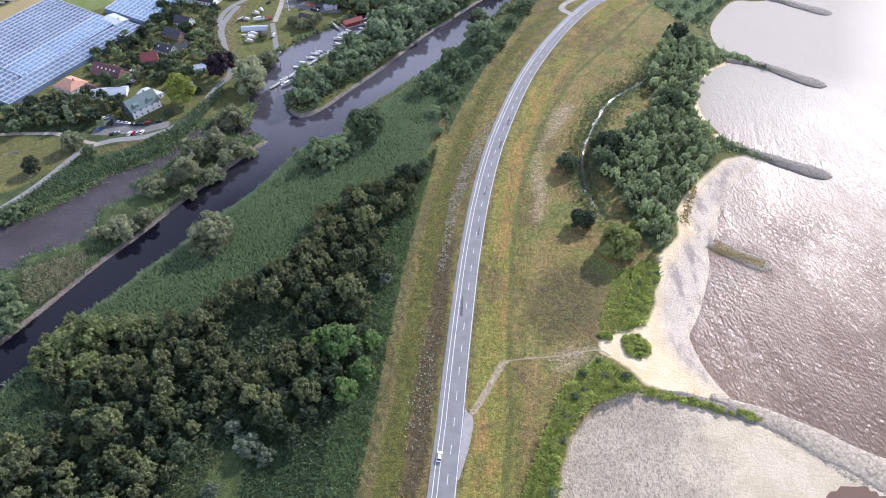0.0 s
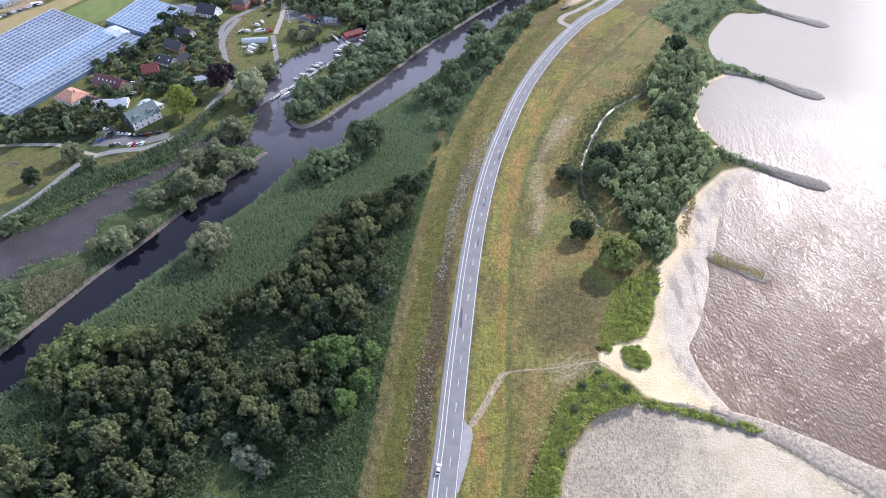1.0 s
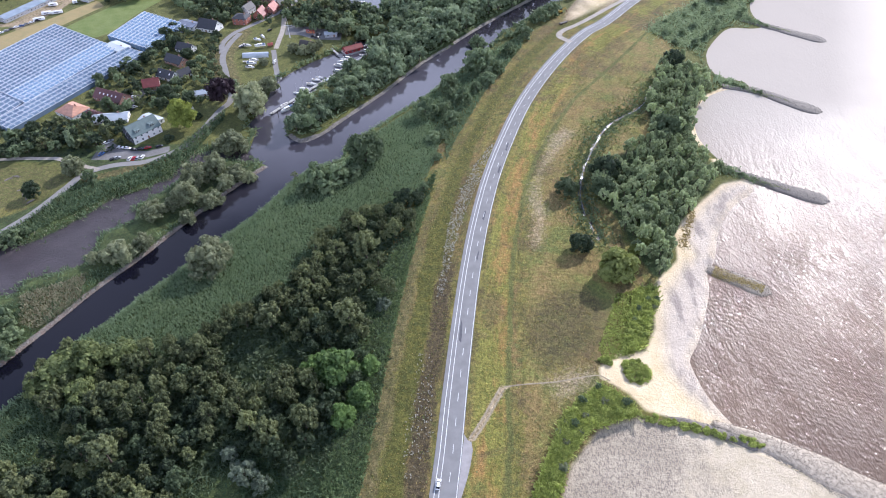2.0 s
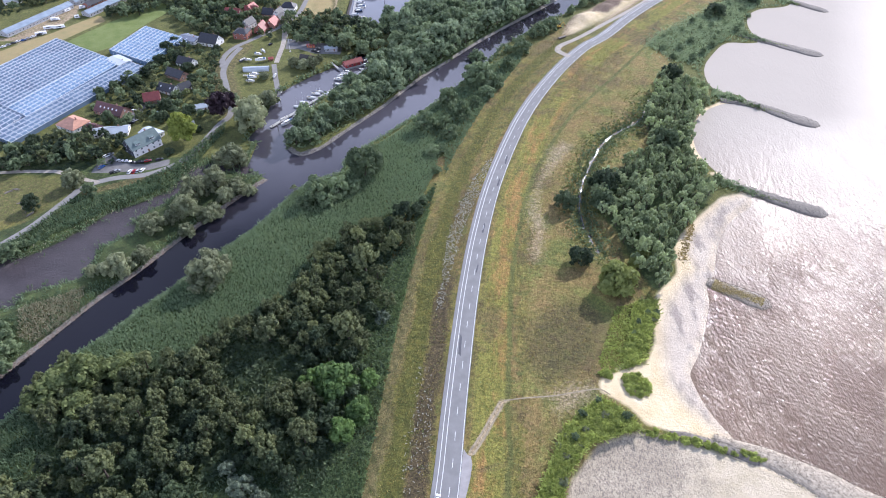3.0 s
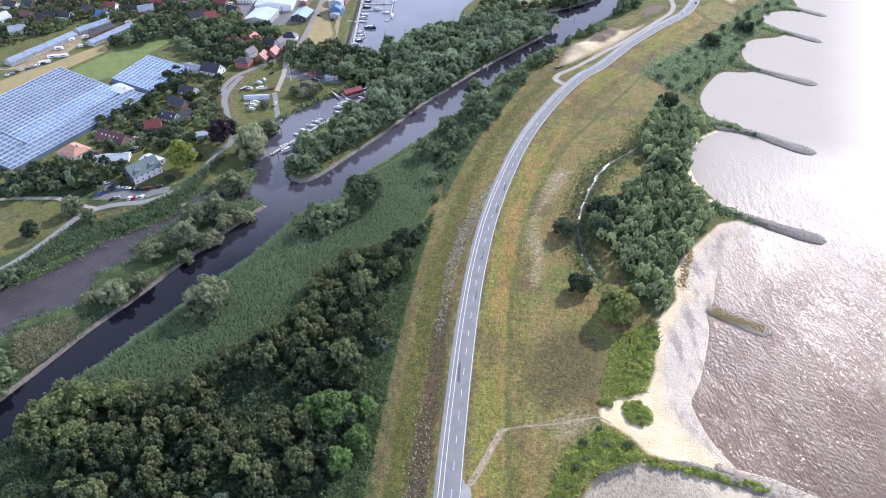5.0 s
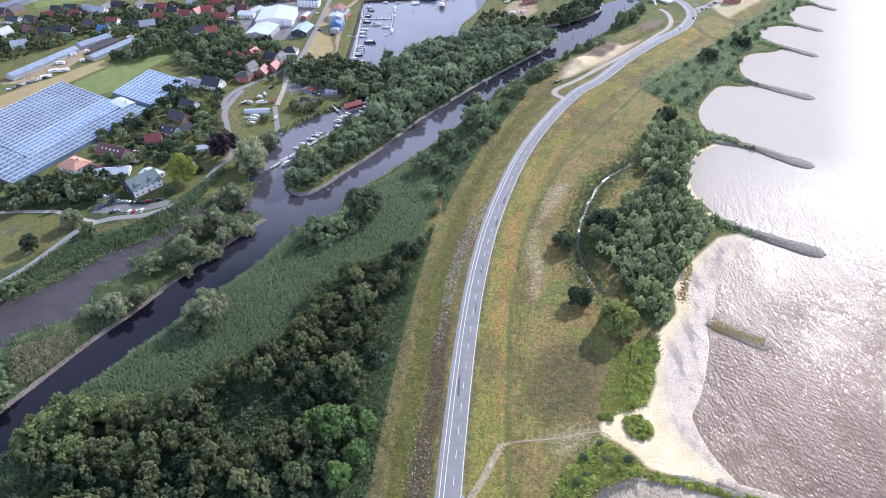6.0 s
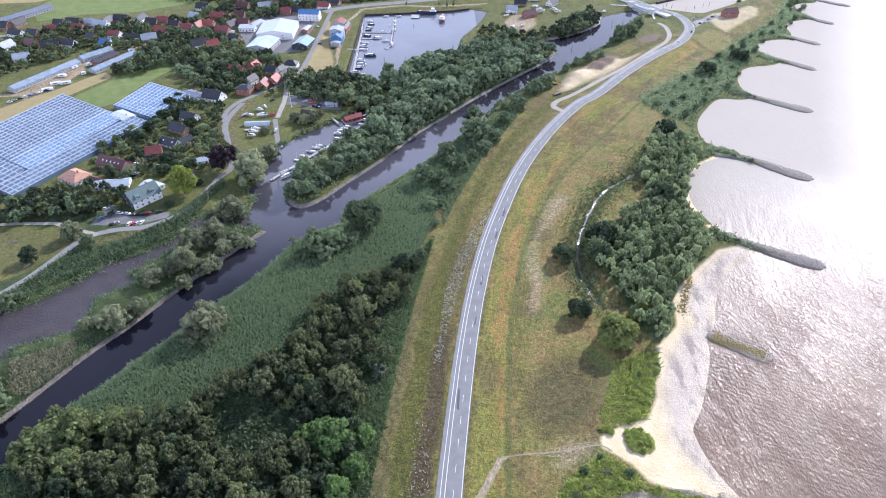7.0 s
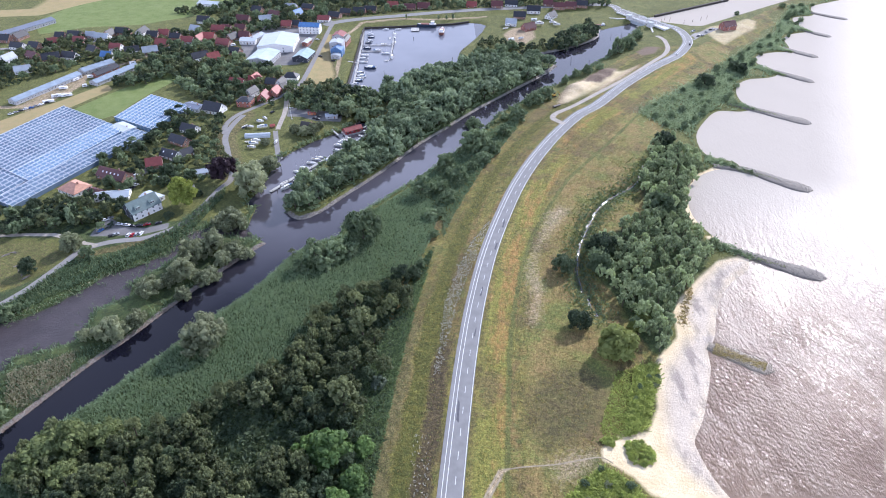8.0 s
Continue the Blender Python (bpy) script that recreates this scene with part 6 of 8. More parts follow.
tufts("bank_scrub", bank_strip(SHORE_A[21:], 7.0, 0.9), 0.7, 1.7, LEAF_GREEN, "green scrub between wood and bays", "scrub", 0.7)
tufts("bank_scrub", np.concatenate([bank_strip(CANAL_ISLE[:7], 6.5, 0.9, 3.8), bank_strip(CANAL_NORTH[-7:], 6.5, 0.9, 3.8)]), 0.8, 1.6, LEAF_GREEN, "green scrub behind the isle's stone bank", "scrub", 0.8)


# ---- buildings ----
class Shell:
    """Collects faces for one mesh."""

    def __init__(self):
        self.v, self.f = [], []

    def poly(self, *points):
        n = len(self.v)
        self.v += [tuple(p) for p in points]
        self.f.append(tuple(range(n, n + len(points))))
        return self

    def box(self, x0, x1, y0, y1, z0, z1, taper=0.0):
        n, k = len(self.v), taper
        self.v += [(x0, y0, z0), (x1, y0, z0), (x1, y1, z0), (x0, y1, z0), (x0 + k, y0 + k, z1), (x1 - k, y0 + k, z1), (x1 - k, y1 - k, z1), (x0 + k, y1 - k, z1)]
        self.f += [tuple(n + i for i in q) for q in ((3, 2, 1, 0), (4, 5, 6, 7), (0, 1, 5, 4), (1, 2, 6, 5), (2, 3, 7, 6), (3, 0, 4, 7))]
        return self

    def slab(self, a, b, c, d, thick):
        """A plate through four corners, its underside that much lower."""
        n = len(self.v)
        top = [tuple(p) for p in (a, b, c, d)]
        self.v += top + [(p[0], p[1], p[2] - thick) for p in top]
        self.f += [tuple(n + i for i in q) for q in ((0, 1, 2, 3), (7, 6, 5, 4), (0, 4, 5, 1), (1, 5, 6, 2), (2, 6, 7, 3), (3, 7, 4, 0))]
        return self

    def rod(self, a, b, r0, r1=None, sides=6):
        a, b = Vector(a), Vector(b)
        q = (b - a).to_track_quat("Z", "Y")
        n, r1 = len(self.v), r0 if r1 is None else r1
        for p, r in ((a, r0), (b, r1)):
            for k in range(sides):
                self.v.append(tuple(p + q @ Vector((math.cos(6.2832 * k / sides) * r, math.sin(6.2832 * k / sides) * r, 0))))
        self.f += [(n + k, n + (k + 1) % sides, n + sides + (k + 1) % sides, n + sides + k) for k in range(sides)]
        self.f += [tuple(n + k for k in reversed(range(sides))), tuple(n + sides + k for k in range(sides))]
        return self

    def mesh(self, name, material):
        return mesh_of(name, self.v, self.f, material)


def part(name, what, material, parent, label=""):
    """Links a Shell, or a mesh made before, as one mesh object under a thing or a part."""
    ob = new(name, what.mesh(name, material) if isinstance(what, Shell) else what)
    ob.parent = parent
    return tagged(ob, label)


def root_at(name, x, y, yaw=0.0, z=None):
    ob = new(name)
    ob.empty_display_size = 0.5
    ob.matrix_basis = pose(x, y, z_at(x, y) if z is None else z, 0, 0, yaw)
    return ob


def window_mesh():
    s = Shell().box(-0.6, 0.6, -0.05, 0.05, -0.7, 0.7)
    me = s.mesh("window", WHITE_PAINT)
    me.materials.append(WINDOW_GLASS)
    g = Shell().box(-0.52, -0.04, -0.065, 0.0, -0.62, 0.62).box(0.04, 0.52, -0.065, 0.0, -0.62, 0.62)
    me2 = bpy.data.meshes.new("window")
    v = s.v + g.v
    me2.from_pydata(v, [], s.f + [tuple(i + len(s.v) for i in f) for f in g.f])
    me2.materials.append(WHITE_PAINT)
    me2.materials.append(WINDOW_GLASS)
    me2.polygons.foreach_set("material_index", [0] * len(s.f) + [1] * len(g.f))
    return me2


WINDOW = window_mesh()
DOOR = Shell().box(-0.55, 0.55, -0.06, 0.05, 0.0, 2.1).box(-0.4, 0.4, -0.08, 0.0, 1.2, 1.9).mesh("door", WOOD_WALL)
LIGHT = Shell().box(-0.5, 0.5, -0.7, 0.7, -0.05, 0.05).box(-0.4, 0.4, -0.6, 0.6, 0.0, 0.08).mesh("skylight", GELCOAT)
HOUSES = []
ROOF_WORDS = {"purple_brown_tiles": "dark red tiled roof", "red_tiles": "bright red tiled roof", "pale_orange_tiles": "pale orange tiled roof", "orange_red_tiles": "orange-red tiled roof",
              "anthracite_tiles": "dark grey tiled roof", "blue_sheet_roof": "blue roof", "dark_thatch": "dark thatched roof", "grey_green_sheet_roof": "grey-green roof"}


def put_window(parent, x, y, z, turn, wide=1.0, tall=1.0, name="window", mesh=None):
    ob = new(name, mesh or WINDOW)
    ob.parent = parent
    ob.matrix_basis = Matrix.LocRotScale((x, y, z), Euler((0, 0, radians(turn))), (wide, 1, tall))
    return ob


def house(x, y, yaw, length, depth, eaves, rise, roof, wall, hip=False, skylights=0, doors=1, storeys=0, dormers=0):
    """A house with its ridge along its own x: walls, roof slopes, chimney, windows and door."""
    words = ROOF_WORDS.get(roof.name, "pale sheet-metal roof")
    walls = wall.name.replace("_", " ")
    big = length * depth > 330
    ob = root_at("hall" if big else "shed" if length * depth < 45 else "house", x, y, yaw)
    tagged(ob, f"{'large hall' if big else 'low shed' if length * depth < 45 else 'gabled house'} with {walls} walls and {words}", "hall" if big else "shed" if length * depth < 45 else "house", "houses of the village")
    HOUSES.append((x, y, 0.55 * max(length, depth) + 1.0))
    a, b, z1, z2 = length / 2, depth / 2, eaves, eaves + rise
    s = Shell()
    s.poly((-a, -b, -0.6), (a, -b, -0.6), (a, -b, z1), (-a, -b, z1)).poly((a, b, -0.6), (-a, b, -0.6), (-a, b, z1), (a, b, z1))
    if hip:
        s.poly((a, -b, -0.6), (a, b, -0.6), (a, b, z1), (a, -b, z1)).poly((-a, b, -0.6), (-a, -b, -0.6), (-a, -b, z1), (-a, b, z1))
    else:
        s.poly((a, -b, -0.6), (a, b, -0.6), (a, b, z1), (a, 0, z2 - 0.12), (a, -b, z1)).poly((-a, b, -0.6), (-a, -b, -0.6), (-a, -b, z1), (-a, 0, z2 - 0.12), (-a, b, z1))
    part("wall", s, wall, ob)
    o, drop = 0.45, 0.45 * rise / b
    A, B = a + 0.4, b + o
    cover = Shell()
    if hip:
        r = max(a - b * 0.8, 0.4)
        e = z1 - drop
        for q in (((-A, -B, e), (A, -B, e), (r, 0, z2), (-r, 0, z2)), ((A, B, e), (-A, B, e), (-r, 0, z2), (r, 0, z2)),
                  ((A, -B, e), (A, B, e), (r, 0.01, z2), (r, -0.01, z2)), ((-A, B, e), (-A, -B, e), (-r, -0.01, z2), (-r, 0.01, z2))):
            cover.slab(*q, 0.18)
    else:
        cover.slab((-A, -B, z1 - drop), (A, -B, z1 - drop), (A, 0, z2), (-A, 0, z2), 0.2)
        cover.slab((A, B, z1 - drop), (-A, B, z1 - drop), (-A, 0, z2), (A, 0, z2), 0.2)
        cover.box(-A, A, -0.16, 0.16, z2 - 0.06, z2 + 0.08)
    top = part("roof", cover, roof, ob)
    if not big and length * depth > 60:
        cx = a * 0.45
        part("chimney", Shell().box(cx - 0.35, cx + 0.35, 0.4, 1.1, z2 - 1.4, z2 + 0.7).box(cx - 0.42, cx + 0.42, 0.33, 1.17, z2 + 0.7, z2 + 0.82), BRICK_WALL, top)
    n = max(2, int(length / 3.4)) if length > 5 else 1
    for level in range(storeys or (2 if eaves > 5 else 1)):
        zc = 1.55 + 2.8 * level
        if zc + 0.8 > eaves + 0.2:
            break
        for i in range(n):
            px = -a + length * (i + 0.5) / n
            if not (level == 0 and i == n // 2 and doors):
                put_window(ob, px, -b - 0.03, zc, 0)
            put_window(ob, px, b + 0.03, zc, 180)
        for py in ((-b * 0.45, b * 0.45) if depth > 6 else (0,)):
            put_window(ob, a + 0.03, py, zc, 90)
            put_window(ob, -a - 0.03, py, zc, -90)
    if not hip and rise > 3:
        put_window(ob, a + 0.03, 0, eaves + rise * 0.35, 90)
        put_window(ob, -a - 0.03, 0, eaves + rise * 0.35, -90)
    if doors:
        put_window(ob, -a + length * (n // 2 + 0.5) / n, -b - 0.03, 0, 0, name="door", mesh=DOOR)
    slope = math.atan2(rise, b)
    for i in range(skylights):
        sk = new("skylight", LIGHT)
        sk.parent = top
        sk.matrix_basis = Matrix.LocRotScale((-a * 0.6 + 1.2 * a * i / max(skylights - 1, 1), -b * 0.5, z1 + rise * 0.5 + 0.06), Euler((slope, 0, 0)), (0.9, 0.9, 1))
    for i in range(dormers):
        px = -a + length * (i + 0.5) / dormers
        d = Shell().box(px - 1.5, px + 1.5, -b * 0.8, -b * 0.2, z1 + rise * 0.15, z1 + rise * 0.15 + 1.9)
        dm = part("dormer", d, wall, ob)
        part("dormer_roof", Shell().slab((px - 1.8, -b * 0.88, z1 + rise * 0.15 + 1.8), (px + 1.8, -b * 0.88, z1 + rise * 0.15 + 1.8), (px + 1.8, -b * 0.1, z1 + rise * 0.15 + 2.7), (px - 1.8, -b * 0.1, z1 + rise * 0.15 + 2.7), 0.2), roof, dm)
        for q in (-0.75, 0.75):
            put_window(ob, px + q, -b * 0.8 - 0.03, z1 + rise * 0.15 + 1.0, 0)
    return ob



# houses beside the dike and the nursery
house(-231.1, 400.7, -22.5, 23.4, 11, 3, 4.2, PURPLE_TILE, BRICK_WALL, skylights=5)
house(-251.3, 383.1, -28, 17, 14, 3.2, 3.6, ORANGE_TILE, WHITE_WALL, hip=True)
house(-221.9, 374.4, 10, 22, 10, 2.6, 2, PALE_SHEET, WHITE_WALL)
house(-235.3, 378.7, -25, 9, 7, 2.4, 1.8, PURPLE_TILE, BRICK_WALL)
house(-194.1, 371.4, -28, 14, 9, 2.8, 1, PALE_SHEET, WHITE_WALL)
house(-209.1, 418.1, 18.4, 10.9, 9, 3, 4, RED_TILE, BRICK_WALL)
house(-201.9, 432.5, -25.8, 14.6, 9, 2.8, 3.4, DARK_TILE, WHITE_WALL, skylights=2)
house(-190.9, 435, 44.6, 9.1, 8, 2.8, 3, DARK_TILE, WHITE_WALL)
house(-202.3, 454.7, -29.3, 16, 9, 3, 3.6, DARK_TILE, BRICK_WALL)
house(-200.8, 475.3, -22.7, 13.6, 9, 3, 3.6, DARK_TILE, WHITE_WALL)
house(-211.0, 519.0, -25, 17.3, 10, 3.2, 1.2, SLATE_SHEET, WHITE_WALL)
house(-192.0, 514.0, -20, 17, 12, 3.4, 5.2, DARK_TILE, WHITE_WALL)
house(-177.4, 385.5, -27.8, 13.3, 8, 3, 4, DARK_TILE, WHITE_WALL)
house(-170.3, 406.9, 20, 9, 6, 2.5, 1.5, PALE_SHEET, WHITE_WALL)

# row by the lane
house(-168.4, 527, -10, 12, 11, 5.5, 2, DARK_TILE, RED_BRICK, hip=True)
house(-167.7, 547.3, 65, 11, 8, 4.5, 3.8, DARK_TILE, WHITE_WALL)
house(-154.7, 537.6, 80, 11, 9, 4, 4.6, RED_TILE, RED_BRICK)
house(-147, 547.6, 75, 11, 9, 4, 4.4, ORANGE_RED, RED_BRICK)
house(-154.9, 571.2, -15, 10, 8, 3.5, 4, DARK_TILE, BRICK_WALL)
house(-145.8, 569.9, 70, 9, 7, 4, 4, DARK_TILE, WHITE_WALL)
house(-139.2, 584.3, -5, 13, 10, 4.5, 3.4, DARK_TILE, WHITE_WALL, hip=True)
house(-142.6, 562.2, 60, 8, 6, 3, 3, DARK_TILE, BRICK_WALL)
house(-186.9, 572, -15, 14, 9, 3.5, 3.5, RED_TILE, BRICK_WALL)
house(-173.1, 581.9, 70, 10, 9, 3.5, 4, ORANGE_RED, RED_BRICK)
house(-105.5, 477.9, -20, 12, 8, 2.2, 5, THATCH, BRICK_WALL)
house(-90.3, 501.3, 10, 10, 6, 2.6, 0.8, GREY_SHEET, GREY_WALL)
house(-136.1, 482.7, 20, 3.5, 2.6, 2, 0.8, ORANGE_RED, WOOD_WALL)
house(-107.6, 507.3, -5, 6.5, 2.6, 2.2, 0.2, ORANGE_RED, ORANGE_WALL)

# halls and warehouses
house(-170.1, 679.4, 91, 40, 37, 6.5, 3, PALE_SHEET, WHITE_WALL, doors=0)
house(-176.4, 636.7, 80, 30, 24, 5.5, 2.5, STRIPED_SHEET, GREY_WALL, doors=0)
house(-204.3, 689.8, -5, 17, 12, 4, 1.5, PALE_SHEET, WHITE_WALL)
house(-197.3, 699.5, 70, 18, 9, 4.5, 1.5, GREY_SHEET, GREY_WALL)
house(-137, 641.6, 78, 22, 16, 4.5, 3.2, GREEN_SHEET, DARK_WALL, doors=0)
house(-141.1, 685.2, 78, 14, 6, 4, 1, PALE_SHEET, RED_BRICK)
house(-143.8, 724.7, -8, 23, 11, 8, 3, BLUE_TILE, WHITE_WALL, storeys=3)
house(-106.8, 691.2, 82, 14, 12, 9, 2.5, RED_TILE, GREY_WALL, storeys=3)
house(-105.5, 663.1, 82, 12, 13, 11, 1.5, GREY_SHEET, GREY_WALL, storeys=3)
house(-104, 653.2, 82, 12, 11, 7, 3, BLUE_TILE, BLUE_WALL, storeys=2)
house(-104.7, 642.1, 82, 5, 9, 4, 0.8, GREY_SHEET, GREY_WALL)
house(-99.3, 686.5, 82, 20, 5, 6, 2, DARK_TILE, RED_BRICK, storeys=2)
house(-358.3, 560.7, 65.6, 70, 10, 3.5, 2.2, BLUE_GREY_SHEET, GREY_WALL, doors=0)
house(-334.7, 612.9, 54.6, 31.9, 11, 3.5, 2.2, BLUE_GREY_SHEET, GREY_WALL, doors=0)
house(-309.4, 593.8, 64.1, 50.1, 10, 3.2, 2, BLUE_GREY_SHEET, GREY_WALL, doors=0)
house(-321.7, 602.3, 63.8, 26.5, 8, 3, 2.4, DARK_TILE, RED_BRICK)
house(-471.1, 723.8, 61.6, 86.4, 13, 4, 2.2, SLATE_SHEET, GREY_WALL, doors=0)
house(-285.1, 828.4, -15, 30, 14, 4, 2, PALE_SHEET, WHITE_WALL, doors=0)

# village rows
def cottage(x, y, yaw, length, depth, eaves, rise, roof, wall):
    return house(x, y, yaw, length * 0.87, depth * 0.84, eaves * 0.92, rise * 0.86, roof, wall)


cottage(-456.2, 702.2, 75, 18.1, 10.9, 3.9, 5.2, DARK_TILE, BRICK_WALL)
cottage(-442.1, 671.5, -15, 17.4, 11.3, 3.6, 4.3, DARK_TILE, WHITE_WALL)
cottage(-414.3, 686.9, 20, 12.6, 9.8, 3.2, 4.3, RED_TILE, BRICK_WALL)
cottage(-413.5, 705.5, -10, 12.7, 10, 3.3, 4.4, DARK_TILE, BRICK_WALL)
cottage(-397.1, 705.6, -10, 18.3, 11.3, 3.9, 5.3, DARK_TILE, BRICK_WALL)
cottage(-385.1, 688.1, -10, 14.8, 11.3, 3.3, 5.5, RED_TILE, BRICK_WALL)
cottage(-381.3, 707.8, -10, 12.6, 9.7, 3.2, 4.3, GREY_SHEET, WHITE_WALL)
cottage(-362.5, 710.7, 75, 13.4, 9.6, 3.6, 5.2, DARK_TILE, BRICK_WALL)
cottage(-350.5, 718, -10, 18.1, 10.8, 3.8, 5.1, DARK_TILE, BRICK_WALL)
cottage(-329.6, 718.7, 80, 16.4, 10.9, 4, 4.5, DARK_TILE, WHITE_WALL)
cottage(-313.4, 708.1, -10, 14.5, 10.5, 3.2, 5.2, DARK_TILE, BRICK_WALL)
cottage(-302.6, 712.8, -10, 14.1, 11.7, 3.8, 4.7, RED_TILE, BRICK_WALL)
cottage(-337.6, 667.3, -8, 13.9, 11, 3.8, 4.4, RED_TILE, WHITE_WALL)
cottage(-317.6, 658.3, 25, 16.2, 10.3, 3.9, 4.3, DARK_TILE, WHITE_WALL)
cottage(-298.9, 658.1, 25, 17, 10.1, 3.4, 5.2, GREY_SHEET, BRICK_WALL)
cottage(-295, 681.8, -10, 14.5, 10.5, 3.2, 5.2, RED_TILE, BRICK_WALL)
cottage(-269.6, 688.7, -8, 15.4, 10.6, 3.6, 4.8, RED_TILE, WHITE_WALL)
cottage(-258.6, 694.8, 70, 13.6, 10.2, 3.6, 5.5, ORANGE_RED, BRICK_WALL)
cottage(-250.4, 700.2, -8, 15.9, 12, 3.8, 5.4, ORANGE_RED, BRICK_WALL)
cottage(-246.9, 726.9, -10, 17.8, 10.1, 3.7, 4.8, RED_TILE, BRICK_WALL)
cottage(-241.9, 639.5, 35, 18.3, 11.5, 3.9, 5.4, DARK_TILE, WHITE_WALL)
cottage(-228.2, 639, 35, 13.5, 9.8, 3.6, 5.3, RED_TILE, RED_BRICK)
cottage(-431.6, 633.2, 70, 16, 9.8, 3.8, 5.5, GREY_SHEET, WHITE_WALL)
cottage(-412.4, 643.5, -30, 16.1, 10, 3.8, 4.2, PURPLE_TILE, BRICK_WALL)
cottage(-390.2, 636.1, 25, 18.4, 11.6, 4, 5.5, DARK_TILE, BRICK_WALL)
cottage(-373.3, 640.7, -15, 18, 10.4, 3.8, 5, DARK_TILE, WHITE_WALL)
cottage(-402.1, 604.1, 25, 16.1, 10, 3.8, 4.2, GREY_SHEET, WHITE_WALL)
cottage(-358.7, 660.4, -25, 13.1, 11.2, 3.4, 4.9, DARK_TILE, BRICK_WALL)
cottage(-337.2, 643.8, -10, 13, 10.9, 3.4, 4.8, BLUE_TILE, WHITE_WALL)
cottage(-273.2, 728.1, -20, 13, 10.9, 3.4, 4.8, GREY_SHEET, WHITE_WALL)
cottage(-238.7, 729.2, -20, 14, 11.4, 3.8, 4.5, PURPLE_TILE, BRICK_WALL)
cottage(-223.5, 731.7, -10, 13.9, 11, 3.8, 4.4, PURPLE_TILE, BRICK_WALL)
cottage(-212.3, 704.3, -10, 13.6, 10.2, 3.6, 5.5, PURPLE_TILE, BRICK_WALL)
cottage(-195.7, 784.6, -30, 17.4, 11.2, 3.5, 4.3, PURPLE_TILE, BRICK_WALL)
cottage(-173.7, 743.5, -8, 13.3, 11.8, 3.5, 5.1, RED_TILE, BRICK_WALL)
cottage(-201.9, 764.1, 20, 18, 10.6, 3.8, 5, GREY_SHEET, WHITE_WALL)
cottage(-162.6, 746.5, -8, 13, 11.1, 3.4, 4.8, DARK_TILE, BRICK_WALL)
cottage(-183.1, 814.6, -15, 17.5, 11.7, 3.6, 4.5, GREY_SHEET, WHITE_WALL)
cottage(-169.5, 785.8, 60, 16, 9.6, 3.8, 5.5, BLUE_TILE, WHITE_WALL)
cottage(-160.6, 812.7, -20, 17.4, 11.3, 3.6, 4.3, DARK_TILE, BRICK_WALL)
cottage(-133.7, 761, -12, 16.2, 10.3, 3.9, 4.3, RED_TILE, WHITE_WALL)
cottage(-123.7, 779.7, -20, 16.7, 11.7, 3.3, 4.9, DARK_TILE, BRICK_WALL)
cottage(-111.9, 793.5, -15, 15.2, 9.9, 3.5, 4.5, DARK_TILE, BRICK_WALL)
cottage(-95.9, 796.8, -8, 16.3, 10.7, 3.9, 4.5, DARK_TILE, BRICK_WALL)
cottage(-83.5, 803.1, -8, 17.4, 11.3, 3.6, 4.3, DARK_TILE, BRICK_WALL)
cottage(-57, 821.8, -8, 14.6, 10.6, 3.2, 5.2, RED_TILE, BRICK_WALL)
cottage(-35.7, 811.9, -8, 16.2, 10.2, 3.9, 4.3, PURPLE_TILE, BRICK_WALL)
cottage(-18.4, 816.1, -8, 17.1, 10.3, 3.4, 5.3, PURPLE_TILE, BRICK_WALL)
cottage(41, 819.4, -8, 13.9, 11, 3.8, 4.4, RED_TILE, RED_BRICK)
cottage(72.1, 814.5, -8, 16, 9.6, 3.8, 5.5, PURPLE_TILE, BRICK_WALL)
cottage(90.3, 822.7, -8, 17.4, 11.3, 3.6, 4.3, DARK_TILE, WHITE_WALL)
cottage(96.1, 776.7, -8, 16, 9.8, 3.8, 5.5, DARK_TILE, BRICK_WALL)
cottage(115.5, 799.3, -8, 18.4, 11.8, 4, 5.5, DARK_TILE, WHITE_WALL)
cottage(133.9, 778.5, 50, 17.1, 10.3, 3.4, 5.3, DARK_TILE, WHITE_WALL)
cottage(136.1, 823, -8, 12.9, 10.6, 3.3, 4.6, PURPLE_TILE, BRICK_WALL)
cottage(148.4, 811.6, -8, 16.3, 10.5, 3.9, 4.4, PURPLE_TILE, BRICK_WALL)
cottage(162.8, 814.6, -8, 15.4, 10.4, 3.6, 4.8, PURPLE_TILE, BRICK_WALL)
cottage(177.4, 818.5, -8, 15.6, 11.1, 3.6, 5, DARK_TILE, BRICK_WALL)
cottage(83.7, 750.8, -8, 14.4, 10.1, 4, 5, GREY_SHEET, WHITE_WALL)
cottage(102.1, 734.5, 30, 17.2, 10.8, 3.5, 5.5, PURPLE_TILE, RED_BRICK)
cottage(-424.4, 671.8, -15, 14.1, 11.7, 3.8, 4.7, DARK_TILE, BRICK_WALL)
cottage(-365.8, 700.7, -10, 17.5, 11.5, 3.6, 4.4, GREY_SHEET, WHITE_WALL)
cottage(-286.3, 700.8, -10, 13.7, 10.5, 3.7, 4.2, DARK_TILE, BRICK_WALL)
cottage(-468.5, 693.6, -10, 18.4, 11.8, 4, 5.5, DARK_TILE, BRICK_WALL)
cottage(-228.2, 763.9, -15, 18.1, 10.8, 3.8, 5.1, PURPLE_TILE, BRICK_WALL)
cottage(-220.1, 800.5, -25, 15.8, 11.6, 3.7, 5.2, DARK_TILE, BRICK_WALL)
cottage(-224.7, 699.8, 60, 14.7, 11, 3.3, 5.4, DARK_TILE, BRICK_WALL)
cottage(-228.6, 680.5, -20, 18, 10.4, 3.8, 5, RED_TILE, BRICK_WALL)
cottage(-210, 654.5, -20, 14.1, 11.6, 3.8, 4.6, DARK_TILE, BRICK_WALL)
